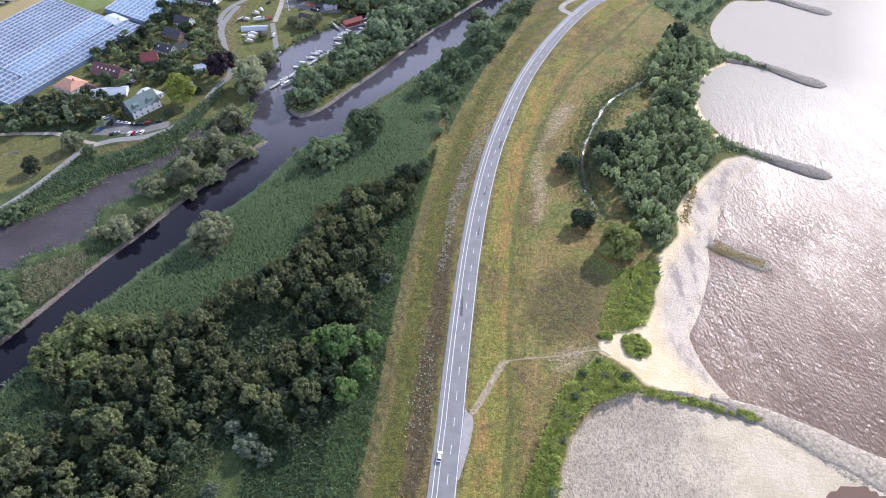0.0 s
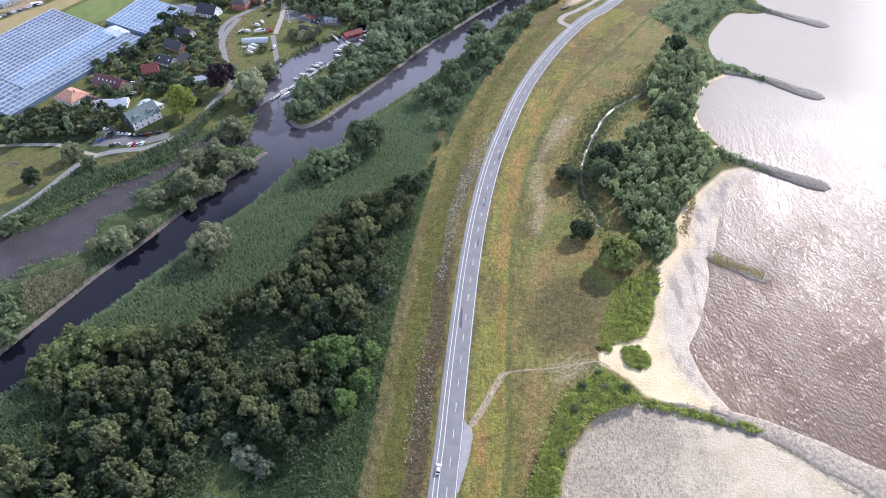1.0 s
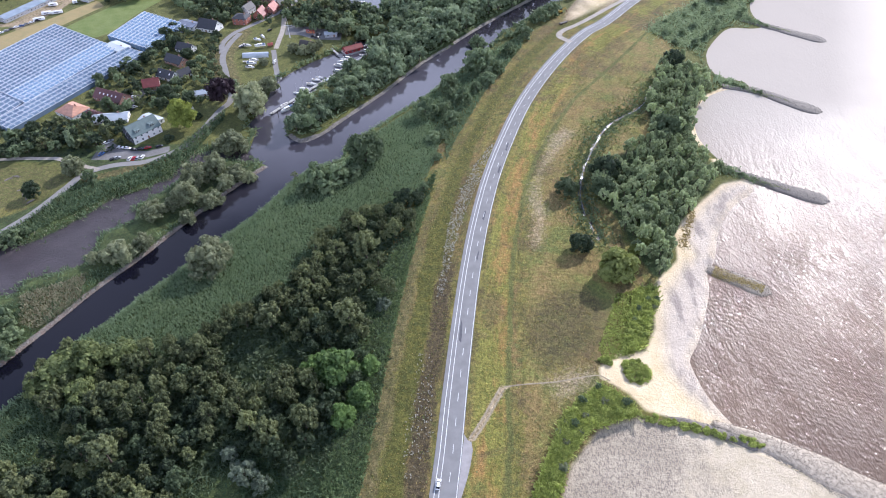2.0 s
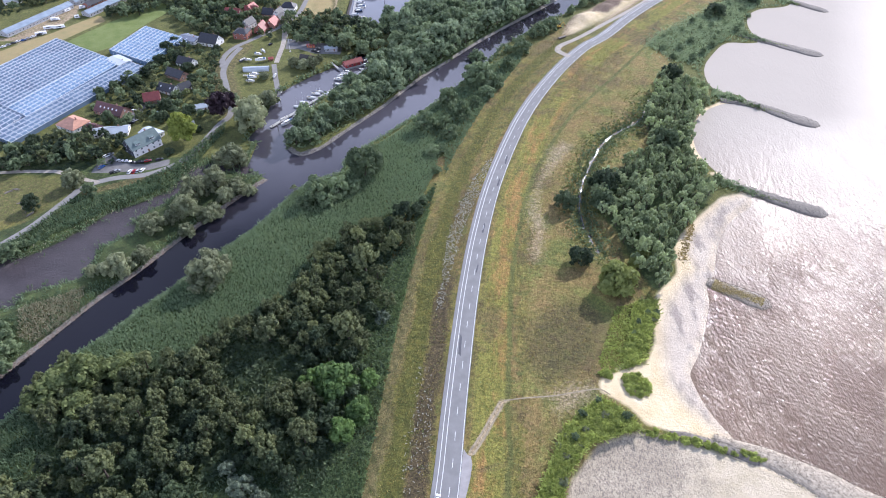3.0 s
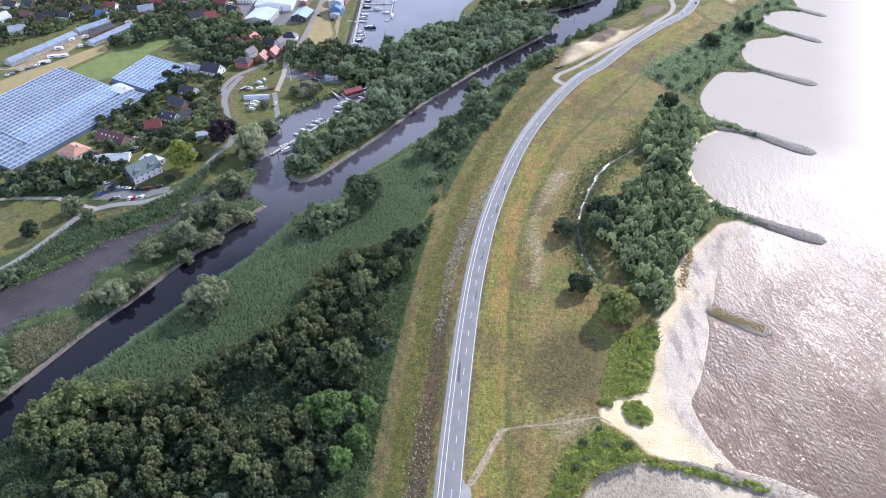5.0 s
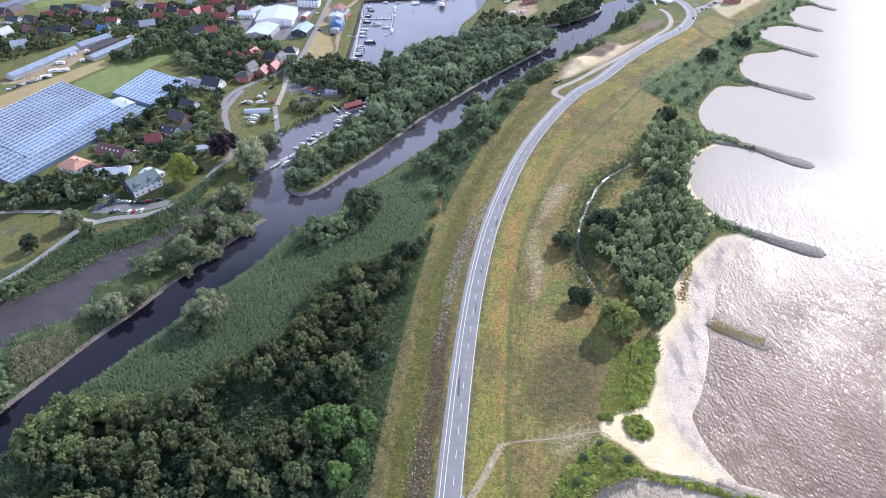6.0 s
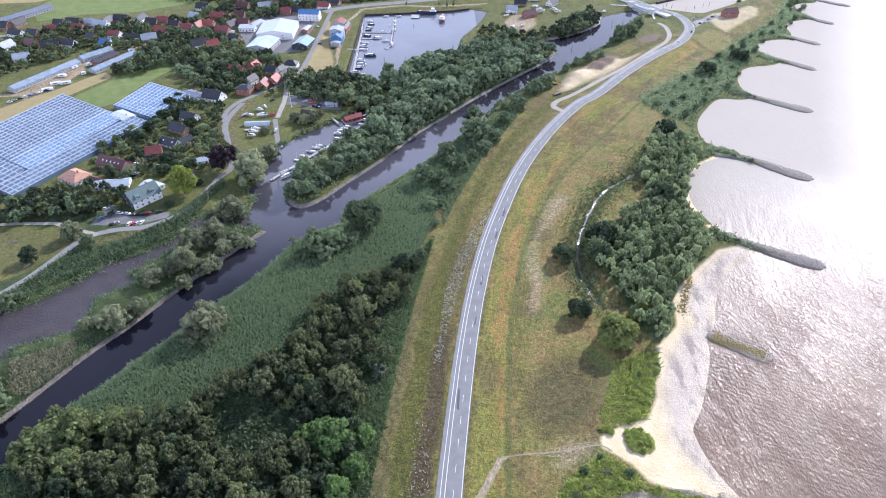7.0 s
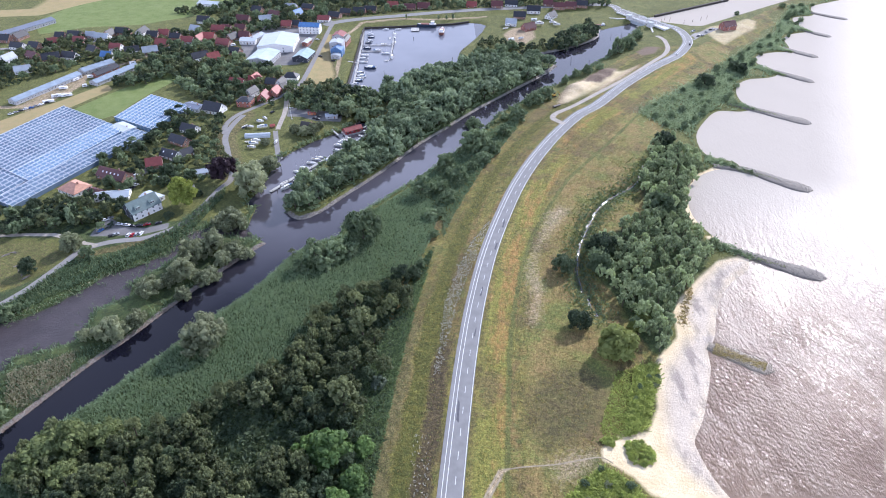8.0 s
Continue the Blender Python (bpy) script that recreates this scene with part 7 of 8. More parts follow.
cottage(-172.4, 579.2, 0, 12.6, 9.8, 3.2, 4.3, RED_TILE, BRICK_WALL)
cottage(-273, 759.8, -10, 17.2, 10.8, 3.5, 5.5, DARK_TILE, WHITE_WALL)
house(329.2, 735.9, 20, 16, 10, 5, 4.5, PURPLE_TILE, RED_BRICK, storeys=2)

# the inn below the dike
inn = house(-194.4, 356.2, 50, 20.0, 12.5, 5.6, 5.4, GREEN_GREY, WHITE_WALL, dormers=2, storeys=2)
tagged(inn, "white inn with grey-green roof, dormers and dark gable", "house")
part("cladding", Shell().poly((-10.02, 6.25, -0.5), (-10.02, -6.25, -0.5), (-10.02, -6.25, 5.55), (-10.02, 0, 10.8), (-10.02, 6.25, 5.55)), DARK_WALL, inn, "dark slate-blue boarded wall")
boathouse = house(-70.3, 478.8, 32, 15, 6.5, 2.8, 1.8, RED_TILE, RED_WALL)
tagged(boathouse, "red wooden clubhouse floating at the jetty", "house")
boathouse.location.z = 0.7
part("pontoon", Shell().box(-8.5, 8.5, -5, 4.5, -0.9, 0.0), CONCRETE, boathouse)


def greenhouse(x, y, u, v, bays, cells, wall_high, rise, glass, label):
    """A block of glazed bays: u across the bays, v along their ridges."""
    ob = root_at("greenhouse", x, y, 0, 2.2)
    tagged(ob, label, "greenhouse", "greenhouses of the nursery")
    U, V, up = Vector((*u, 0)), Vector((*v, 0)), Vector((0, 0, 1))
    at = lambda i, j, z: U * i + V * j + up * z
    bars = Shell()
    for i in range(bays):
        bay = Shell()
        lo, mid, hi = i / bays, (i + 0.5) / bays, (i + 1) / bays
        top = wall_high + rise
        bay.poly(at(lo, 0, wall_high), at(lo, 1, wall_high), at(mid, 1, top), at(mid, 0, top))
        bay.poly(at(mid, 0, top), at(mid, 1, top), at(hi, 1, wall_high), at(hi, 0, wall_high))
        part("roof_bay", bay, glass, ob)
        for j in range(cells + 1):
            for s in (lo, hi):
                bars.rod(at(s, j / cells, wall_high), at(mid, j / cells, wall_high + rise), 0.26, sides=4)
        bars.rod(at(mid, 0, wall_high + rise), at(mid, 1, wall_high + rise), 0.10, sides=4)
        bars.rod(at(lo, 0, wall_high), at(lo, 1, wall_high), 0.16, sides=4)
        for j in (0, 1):
            bars.rod(at(lo, j, -0.3), at(lo, j, wall_high), 0.1, sides=4)
    bars.rod(at(1, 0, wall_high), at(1, 1, wall_high), 0.2, sides=4)
    part("glazing_grid", bars, GALVANISED, ob, "pale galvanised glazing bars and gutters")
    side = Shell()
    for p, q in ((at(0, 0, 0), at(1, 0, 0)), (at(1, 0, 0), at(1, 1, 0)), (at(1, 1, 0), at(0, 1, 0)), (at(0, 1, 0), at(0, 0, 0))):
        side.poly(p - up * 0.5, q - up * 0.5, q + up * wall_high, p + up * wall_high)
    part("glass_wall", side, glass, ob)
    part("floor", Shell().poly(at(0, 0, 0.12), at(1, 0, 0.12), at(1, 1, 0.12), at(0, 1, 0.12)), GREENHOUSE_FLOOR, ob)
    return ob


GREENHOUSE_FLOOR = paint("greenhouse_crop_rows", (0.10, 0.14, 0.10), 0.9, 0.3, 0.4)
greenhouse(-306.2, 402.9, (-50.6, 32.1), (34.8, 81.5), 13, 20, 4.0, 0.75, GREENHOUSE_GLASS, "large pale glass greenhouse with many gabled bays")
greenhouse(-286.6, 390.5, (-19.2, 12.1), (34.8, 81.5), 5, 20, 4.0, 0.75, GREENHOUSE_SCREEN, "blue shaded glass greenhouse bays of the nursery")
greenhouse(-281.0, 358.0, (-17.0, 9.5), (51.0, 107.0), 4, 26, 3.6, 0.7, GREENHOUSE_GLASS, "long narrow glass greenhouse along the gardens")
greenhouse(-299.0, 366.0, (-60.0, 34.0), (11.0, 29.0), 14, 6, 3.4, 1.0, GREENHOUSE_GLASS, "low glass greenhouse wing with pinkish plants")
greenhouse(-230.3, 471.8, (-38.8, 22.6), (13.5, 46.0), 10, 11, 4.2, 0.75, GREENHOUSE_SCREEN, "blue glass greenhouse beside the meadow")
greenhouse(-214.0, 505.0, (-8.0, 4.5), (6.0, 18.0), 2, 5, 3.0, 0.8, GREENHOUSE_GLASS, "small glass greenhouse annex by the houses")
house(-254.0, 475.6, -35, 18, 11, 4.2, 0.8, PALE_SHEET, WHITE_WALL)



# ---- boats, jetties, bridge ----
def hull_shell(keel=0.28, beam=0.17, deck=0.13):
    """A hull of length 1, bow towards +x."""
    s = Shell()
    stations = [(-0.5, 0.85, 1.0), (-0.25, 1.0, 1.0), (0.0, 1.0, 1.02), (0.25, 0.78, 1.1), (0.42, 0.36, 1.22), (0.5, 0.04, 1.3)]
    rings = []
    for x, w, z in stations:
        rings.append([(x, -beam * w, deck * z), (x, -beam * w * 0.75, -0.02), (x * 0.94, 0, -0.05), (x, beam * w * 0.75, -0.02), (x, beam * w, deck * z)])
    for p, q in zip(rings[:-1], rings[1:]):
        for i in range(4):
            s.poly(p[i], q[i], q[i + 1], p[i + 1])
    s.poly(*rings[0])
    top = Shell()
    for p, q in zip(rings[:-1], rings[1:]):
        lift = 0.012
        top.poly((p[0][0], p[0][1] * 0.93, p[0][2] - lift), (q[0][0], q[0][1] * 0.93, q[0][2] - lift), (q[4][0], q[4][1] * 0.93, q[4][2] - lift), (p[4][0], p[4][1] * 0.93, p[4][2] - lift))
    return s, top


_hull, _deck = hull_shell()
HULL, DECK = _hull.mesh("hull", GELCOAT), _deck.mesh("deck", DECK_GREY)
HULL_DARK, HULL_RED = _hull.mesh("hull", NAVY_HULL), _hull.mesh("hull", RUST)
CABIN = Shell().box(-0.25, 0.22, -0.115, 0.115, 0.11, 0.21, 0.02).mesh("cabin", GELCOAT)
CABIN_WINDOWS = Shell().box(-0.2, 0.2, -0.118, 0.118, 0.145, 0.185, 0.008).mesh("cabin_window", DARK_GLASS)
FLYBRIDGE = Shell().box(-0.18, 0.05, -0.09, 0.09, 0.21, 0.27, 0.02).mesh("flybridge", GELCOAT)
COVER = Shell().box(-0.45, -0.2, -0.13, 0.13, 0.11, 0.2, 0.03).mesh("canvas_cover", CANVAS_BLUE)
LOW_CABIN = Shell().box(-0.1, 0.25, -0.09, 0.09, 0.11, 0.165, 0.025).mesh("cabin", GELCOAT)
MAST = Shell().rod((0.05, 0, 0.12), (0.05, 0, 1.25), 0.009, 0.006).mesh("mast", WHITE_PAINT)
BOOM = Shell().rod((0.05, 0, 0.26), (-0.42, 0, 0.26), 0.018, 0.014).mesh("boom", CANVAS_BLUE)
COCKPIT = Shell().box(-0.43, -0.14, -0.105, 0.105, 0.112, 0.128).mesh("cockpit", OLD_WOOD)
COVER_DARK = Shell().box(-0.45, -0.05, -0.13, 0.13, 0.11, 0.19, 0.03).mesh("canvas_cover", DARK_WALL)
BENCHES = [Shell().box(a, a + 0.1, -0.13, 0.13, 0.09, 0.14).mesh("bench", OLD_WOOD) for a in (-0.28, 0.04)]
WHEELHOUSE = Shell().box(-0.42, -0.22, -0.1, 0.1, 0.12, 0.26, 0.01).mesh("wheelhouse", WHITE_PAINT)
HATCH = Shell().box(-0.15, 0.3, -0.11, 0.11, 0.12, 0.155, 0.01).mesh("hatch", RUST)
CRADLES = [Shell().box(a, a + 0.04, -b, b, -0.2, -0.02).mesh("cradle_beam", OLD_WOOD) for a, b in ((-0.3, 0.12), (0.2, 0.1))]
TARP = Shell()
for k in range(8):
    a0, a1 = math.pi * k / 8, math.pi * (k + 1) / 8
    TARP.poly((-0.5, math.cos(a0) * 0.13, math.sin(a0) * 0.16), (0.5, math.cos(a0) * 0.13, math.sin(a0) * 0.16), (0.5, math.cos(a1) * 0.13, math.sin(a1) * 0.16), (-0.5, math.cos(a1) * 0.13, math.sin(a1) * 0.16))
TARP = TARP.poly(*[(-0.5, math.cos(math.pi * k / 8) * 0.13, math.sin(math.pi * k / 8) * 0.16) for k in range(9)]).mesh("tarpaulin", PALE_SHEET)
rb = np.random.RandomState(21)
BOAT_WORDS = {"cruiser": "white motor cruiser with cabin", "sail": "white sailing boat with mast and furled sail", "open": "small open white boat with benches",
              "covered": "long boat under a pale tarpaulin tunnel", "barge": "dark cargo barge with white wheelhouse", "ship": "rusty red ship with hatch and wheelhouse"}


def boat(x, y, yaw, length, kind, z=0.0):
    ashore = z > 0
    length *= 1.0 if kind in ("covered", "ship", "barge") else 0.84
    ob = new("boat")
    ob.empty_display_size = 0.5
    ob.matrix_basis = Matrix.LocRotScale((x, y, 0.06 * length * 0.5 if not ashore else z_at(x, y) + (0.0 if kind == "covered" else 0.19 * length)), Euler((0, 0, radians(yaw + 180 * (rb.rand() < 0.4)))), (length,) * 3)
    tagged(ob, BOAT_WORDS[kind] + (", laid up ashore" if ashore else ", moored in the harbour"), "ship" if kind in ("ship", "barge") else "boat", "boats")
    if kind == "covered":
        part("tarpaulin", TARP, None, ob)
        return ob
    big = kind in ("barge", "ship")
    part("hull", HULL_RED if kind == "ship" else HULL_DARK if kind == "barge" or rb.rand() < 0.12 else HULL, None, ob)
    part("deck", DECK, None, ob)
    if kind == "cruiser":
        cabin = part("cabin", CABIN, None, ob)
        part("cabin_window", CABIN_WINDOWS, None, cabin)
        if rb.rand() < 0.3:
            part("flybridge", FLYBRIDGE, None, ob)
            part("cockpit", COCKPIT, None, ob)
        else:
            part("canvas_cover", COVER if rb.rand() < 0.5 else COVER_DARK, None, ob)
    elif kind == "sail":
        part("cabin", LOW_CABIN, None, ob)
        part("cockpit", COCKPIT, None, ob)
        part("mast", MAST, None, ob)
        part("boom", BOOM, None, ob)
    elif kind == "open":
        for bench in BENCHES:
            part("bench", bench, None, ob)
    elif big:
        part("wheelhouse", WHEELHOUSE, None, ob)
        part("hatch", HATCH, None, ob)
    if ashore:
        for beam in CRADLES:
            part("cradle_beam", beam, None, ob)
    return ob


# boats at the marina jetty
boat(-107.3, 390.4, 48, 12, "cruiser")
boat(-101.9, 400.4, 50, 9, "cruiser")
boat(-110.4, 396.6, 50, 8, "open")
boat(-103.5, 412.5, -10, 8, "sail")
boat(-100.1, 419, -12, 8, "sail")
boat(-95.3, 425.8, -12, 9, "sail")
boat(-92.8, 431.8, -14, 8, "sail")
boat(-90.8, 435.3, -14, 7, "sail")
boat(-83.3, 430, 45, 10, "cruiser")
boat(-93.5, 414.1, 50, 5, "open")
boat(-78.6, 454.3, -8, 9, "cruiser")
boat(-77.1, 459.9, -8, 8, "cruiser")
boat(-78.9, 446, -10, 8, "cruiser")
boat(-73.4, 466.6, -10, 8, "cruiser")
boat(-75.3, 463.7, -10, 7, "open")
boat(-55.3, 492.7, -25, 10, "cruiser")
boat(-56, 483.4, -25, 8, "cruiser")
boat(-60.1, 478.4, -25, 8, "cruiser")
boat(-70.3, 446.9, 50, 6, "open")
boat(-62.6, 471.4, -20, 6, "open")
# boats laid up on the grass
boat(-144.9, 496.9, -50, 8, "cruiser", 2.6)
boat(-148, 491.6, -20, 8, "cruiser", 2.6)
boat(-153.5, 481.3, -10, 7, "cruiser", 2.6)
boat(-143.7, 480.3, 15, 10, "cruiser", 2.6)
boat(-158.2, 480.3, 60, 8, "open", 2.6)
boat(-144.1, 465.5, 5, 20, "covered", 2.6)
boat(-143.3, 455.9, 0, 9, "cruiser", 2.6)
boat(-144.1, 451.2, -5, 9, "cruiser", 2.6)
boat(-144.1, 445.7, -10, 8, "cruiser", 2.6)
boat(-127.4, 454.9, 80, 7, "cruiser", 2.6)
boat(-149.7, 455, 5, 5, "open", 2.6)
# boats in the harbour basin
boat(-77.2, 724, 0, 9, "cruiser")
boat(-75.1, 714.3, -5, 9, "sail")
boat(-76, 702.9, 5, 9, "cruiser")
boat(-76.6, 695.5, 5, 8, "cruiser")
boat(-49.1, 722.1, 85, 10, "cruiser")
boat(-48.5, 710.5, 85, 9, "cruiser")
boat(-47.8, 697.3, 85, 8, "sail")
boat(-76.2, 677.5, 0, 10, "cruiser")
boat(-64.8, 670.5, 10, 11, "cruiser")
boat(-55.3, 661.9, -5, 10, "sail")
boat(-48.2, 651.8, 85, 12, "cruiser")
boat(-76.7, 656.8, 0, 9, "open")
boat(-76.9, 646.8, -5, 10, "cruiser")
boat(-76.6, 637.1, -5, 10, "sail")
boat(-68.2, 619.9, 0, 14, "cruiser")
boat(-76.6, 607.8, -15, 10, "cruiser")
boat(-74.6, 599, -10, 10, "cruiser")
boat(-75.7, 593.2, 5, 9, "sail")
boat(-76.2, 587.5, 5, 9, "cruiser")
boat(-78.6, 579.1, 5, 9, "cruiser")
boat(-72.2, 573.7, 0, 8, "open")
boat(-53.3, 640.3, 0, 6, "open")
boat(-60.6, 742.1, 0, 8, "cruiser")
boat(-46.3, 742.1, 0, 8, "open")
boat(-54.1, 710.5, 85, 7, "open")
boat(-59.1, 691.8, 0, 8, "open")
boat(-14.1, 752.4, 2, 22, "barge")
boat(3.6, 732, 85, 20, "ship")
boat(186.4, 752.5, 5, 14, "barge")
# boats laid up in the boatyard
boat(132.7, 755.9, -25, 10, "cruiser", 2.2)
boat(136, 747.5, -20, 10, "cruiser", 2.2)
boat(115.4, 749.5, -5, 14, "cruiser", 2.2)
boat(80.4, 745.4, 30, 11, "cruiser", 2.2)
boat(76.3, 735.1, 25, 8, "open", 2.2)
boat(79.1, 696.3, -25, 8, "cruiser", 2.2)
boat(90, 700, 30, 8, "cruiser", 2.2)


def jetty(points, wide, label, z=0.75, gap=8.0):
    """A plank deck on piles along a line."""
    ob = root_at("jetty", *points[0], 0, 0)
    tagged(ob, label, "jetty")
    base = Vector((*points[0], 0))
    line = resample(points, 2.0)
    side = shifted(line, wide / 2) - line
    for i in range(0, len(line) - 1, 4):
        section = Shell()
        ends = line[i : i + 5]
        for p, q, s in zip(ends[:-1], ends[1:], side[i : i + 4]):
            section.slab(*[Vector(c) - base for c in ((*(p - s), z), (*(q - s), z), (*(q + s), z), (*(p + s), z))], 0.22)
        part("deck_section", section, CONCRETE, ob)
    for p in resample(points, gap):
        part("pile", Shell().rod(Vector((*p, -1.5)) - base + Vector((wide * 0.6, 0, 0)), Vector((*p, 2.4)) - base + Vector((wide * 0.6, 0, 0)), 0.16), DARK_WOOD, ob)
    return ob


jetty([(-117.5, 384.5), (-90.0, 425.5), (-61.5, 467.8), (-52.0, 482.0)], 2.4, "long pale floating jetty of the marina")
jetty([(-91.9, 488.5), (-86.0, 478.0), (-79.5, 469.0)], 1.6, "grey gangway down to the marina", 1.6, 30)
jetty([(-62.0, 486.0), (-54.0, 500.0), (-46.0, 512.0)], 1.6, "short wooden landing stage by the clubhouse")
jetty([(-123.0, 470.0), (-119.0, 432.0)], 1.2, "wooden slipway edge with piles", 0.9, 6)
jetty([(-86.0, 738.0), (-83.0, 690.0), (-82.0, 640.0), (-80.0, 575.0)], 2.2, "long floating jetty along the harbour quay", 0.7, 14)
jetty([(-84.0, 688.1), (-46.7, 688.1)], 1.8, "floating finger jetty in the harbour basin")
jetty([(-82.0, 668.7), (-60.5, 668.7)], 1.8, "floating finger jetty in the harbour basin")
jetty([(-51.0, 731.8), (-49.5, 690.0), (-50.0, 642.0)], 1.6, "outer floating jetty of the harbour basin")
jetty([(-92.0, 636.0), (-80.5, 632.0)], 1.6, "white gangway from quay to jetty", 1.8, 30)
jetty([(-27.0, 735.0), (-27.0, 748.0)], 9.0, "square steel landing pontoon at the quay", 0.9, 20)
POLE = Shell().rod((0, 0, -2), (0, 0, 4.2), 0.2, 0.16).mesh("mooring_pole", DARK_WOOD)
for x, y in ((-53.2, 604.9), (-32.9, 607.8), (-27.7, 704.7), (14.2, 641.9), (26.0, 668.7), (-116.4, 416.8), (-121.0, 430.0), (-99.0, 462.0), (-111.5, 381.0), (-104.5, 373.0),
             (263.6, 769.4), (275.0, 773.8), (289.2, 765.1), (300.6, 769.4), (312.8, 776.0), (270.0, 778.0), (322.0, 782.0), (205.0, 720.0), (192.0, 715.0), (135.0, 640.0), (152.0, 632.0)):
    ob = tagged(new("mooring_pole", POLE), "dark wooden mooring pole standing in water", "pole", "mooring poles")
    ob.matrix_basis = pose(x, y, 0)
ribbon("slipway", resample([(-132.5, 476.0), (-126.0, 450.0), (-119.5, 426.0)], 3), 1.9, 1.9, 0.08, PATH_GREY, "grey worn concrete slipway into the marina", "slipway")

mast = root_at("signal_mast", -123.4, 498.4)
tagged(mast, "tall white signal mast with yard on the green", "mast")
part("pole", Shell().rod((0, 0, -0.3), (0, 0, 15), 0.17, 0.08, 8), WHITE_PAINT, mast)
part("yard", Shell().rod((-3, 0, 10), (3, 0, 10), 0.08), WHITE_PAINT, mast)
part("base", Shell().box(-0.8, 0.8, -0.8, 0.8, -0.3, 0.35, 0.1), CONCRETE, mast)

PALE_CONCRETE = paint("pale_concrete", (0.60, 0.59, 0.57), 0.8, 0.1, 0.3)
bridge = root_at("road_bridge", 241.5, 765.0, 122, 0)
tagged(bridge, "pale concrete road bridge over the lock channel", "bridge")
part("deck", Shell().box(-38, 38, -6.8, 6.8, 3.5, 4.38).box(-38, 38, 6.3, 7.3, 2.6, 5.0).box(-38, 38, -7.3, -6.3, 2.6, 5.0), PALE_CONCRETE, bridge)
for sx in (-19, 14):
    part("pier", Shell().box(sx - 3.2, sx + 3.2, -9, 13, -2, 3.5), PALE_CONCRETE, bridge, "pale concrete pier in the channel")
    tower = part("gate_tower", Shell().box(sx - 2.6, sx + 2.6, 8, 13, 3.5, 8.0), PALE_CONCRETE, bridge, "pale gate tower with grey roof")
    part("tower_roof", Shell().box(sx - 2.9, sx + 2.9, 7.7, 13.3, 8.0, 8.35), GREY_SHEET, tower)
part("flood_gate", Shell().box(-15.8, 10.8, 10.2, 10.9, -1.5, 3.4), GREY_SHEET, bridge, "grey steel flood gate")
part("wing_wall", Shell().slab((18, 13, 3.6), (32, 24, 2.6), (31, 25.5, 2.6), (17, 14.5, 3.6), 4.5), PALE_CONCRETE, bridge)
part("wing_wall", Shell().slab((-22, 13, 3.6), (-34, 22, 2.2), (-35, 20.5, 2.2), (-23, 11.5, 3.6), 4.5), PALE_CONCRETE, bridge)
for sy in (-6.9, 6.9):
    rail = Shell().rod((-42, sy, 5.9), (42, sy, 5.9), 0.07, sides=4).rod((-42, sy, 5.45), (42, sy, 5.45), 0.05, sides=4)
    for k in range(22):
        rail.rod((-42 + 4 * k, sy, 4.9), (-42 + 4 * k, sy, 5.9), 0.06, sides=4)
    part("railing", rail, GALVANISED, bridge)
quay = root_at("quay_wall", 261.8, 789.0, 0, 0)
tagged(quay, "dark sheet-pile quay wall along the channel", "quay wall", kind="structure")
part("sheet_piling", Shell().slab((0, 0, 2.4), (114.6, 70.2, 2.4), (113.6, 72.0, 2.4), (-1, 1.8, 2.4), 4), DARK_WOOD, quay)


basin = root_at("quay_wall", -85.6, 744.6, 0, 0)
tagged(basin, "dark timber-faced quay round the harbour basin", "quay wall", kind="structure")
for (x0, y0), (x1, y1) in (((0, 0), (0.2, -60)), ((0.2, -60), (0.3, -125)), ((0.3, -125), (0.3, -184)), ((0, 0), (29.5, 3.7)), ((29.5, 3.7), (101.0, 14.3)), ((101.0, 14.3), (121.0, 22.8))):
    long = math.hypot(x1 - x0, y1 - y0)
    nx, ny = -(y1 - y0) / long * 0.6, (x1 - x0) / long * 0.6
    part("timber_facing", Shell().slab((x0 - nx, y0 - ny, 2.0), (x1 - nx, y1 - ny, 2.0), (x1 + nx, y1 + ny, 2.0), (x0 + nx, y0 + ny, 2.0), 3.4), DARK_WOOD, basin)


def caravan(x, y, yaw, length):
    """A white caravan or box trailer."""
    ob = root_at("caravan", x, y, yaw)
    tagged(ob, "white caravan parked on bare ground", "caravan", "caravans and trailers")
    h = length / 2
    part("body", Shell().box(-h, h, -1.15, 1.15, 0.45, 1.4).box(-h, h, -1.15, 1.15, 1.4, 2.6, 0.18), GELCOAT, ob)
    for sy in (-1.17, 1.17):
        part("side_window", Shell().box(-h * 0.5, h * 0.4, sy - 0.01, sy + 0.01, 1.35, 1.95), DARK_GLASS, ob)
        part("wheel", Shell().rod((0, sy - 0.1, 0.32), (0, sy + 0.05, 0.32), 0.32, sides=10), RUBBER, ob)
    part("drawbar", Shell().box(h, h + 1.2, -0.06, 0.06, 0.4, 0.52), GALVANISED, ob)
    return ob


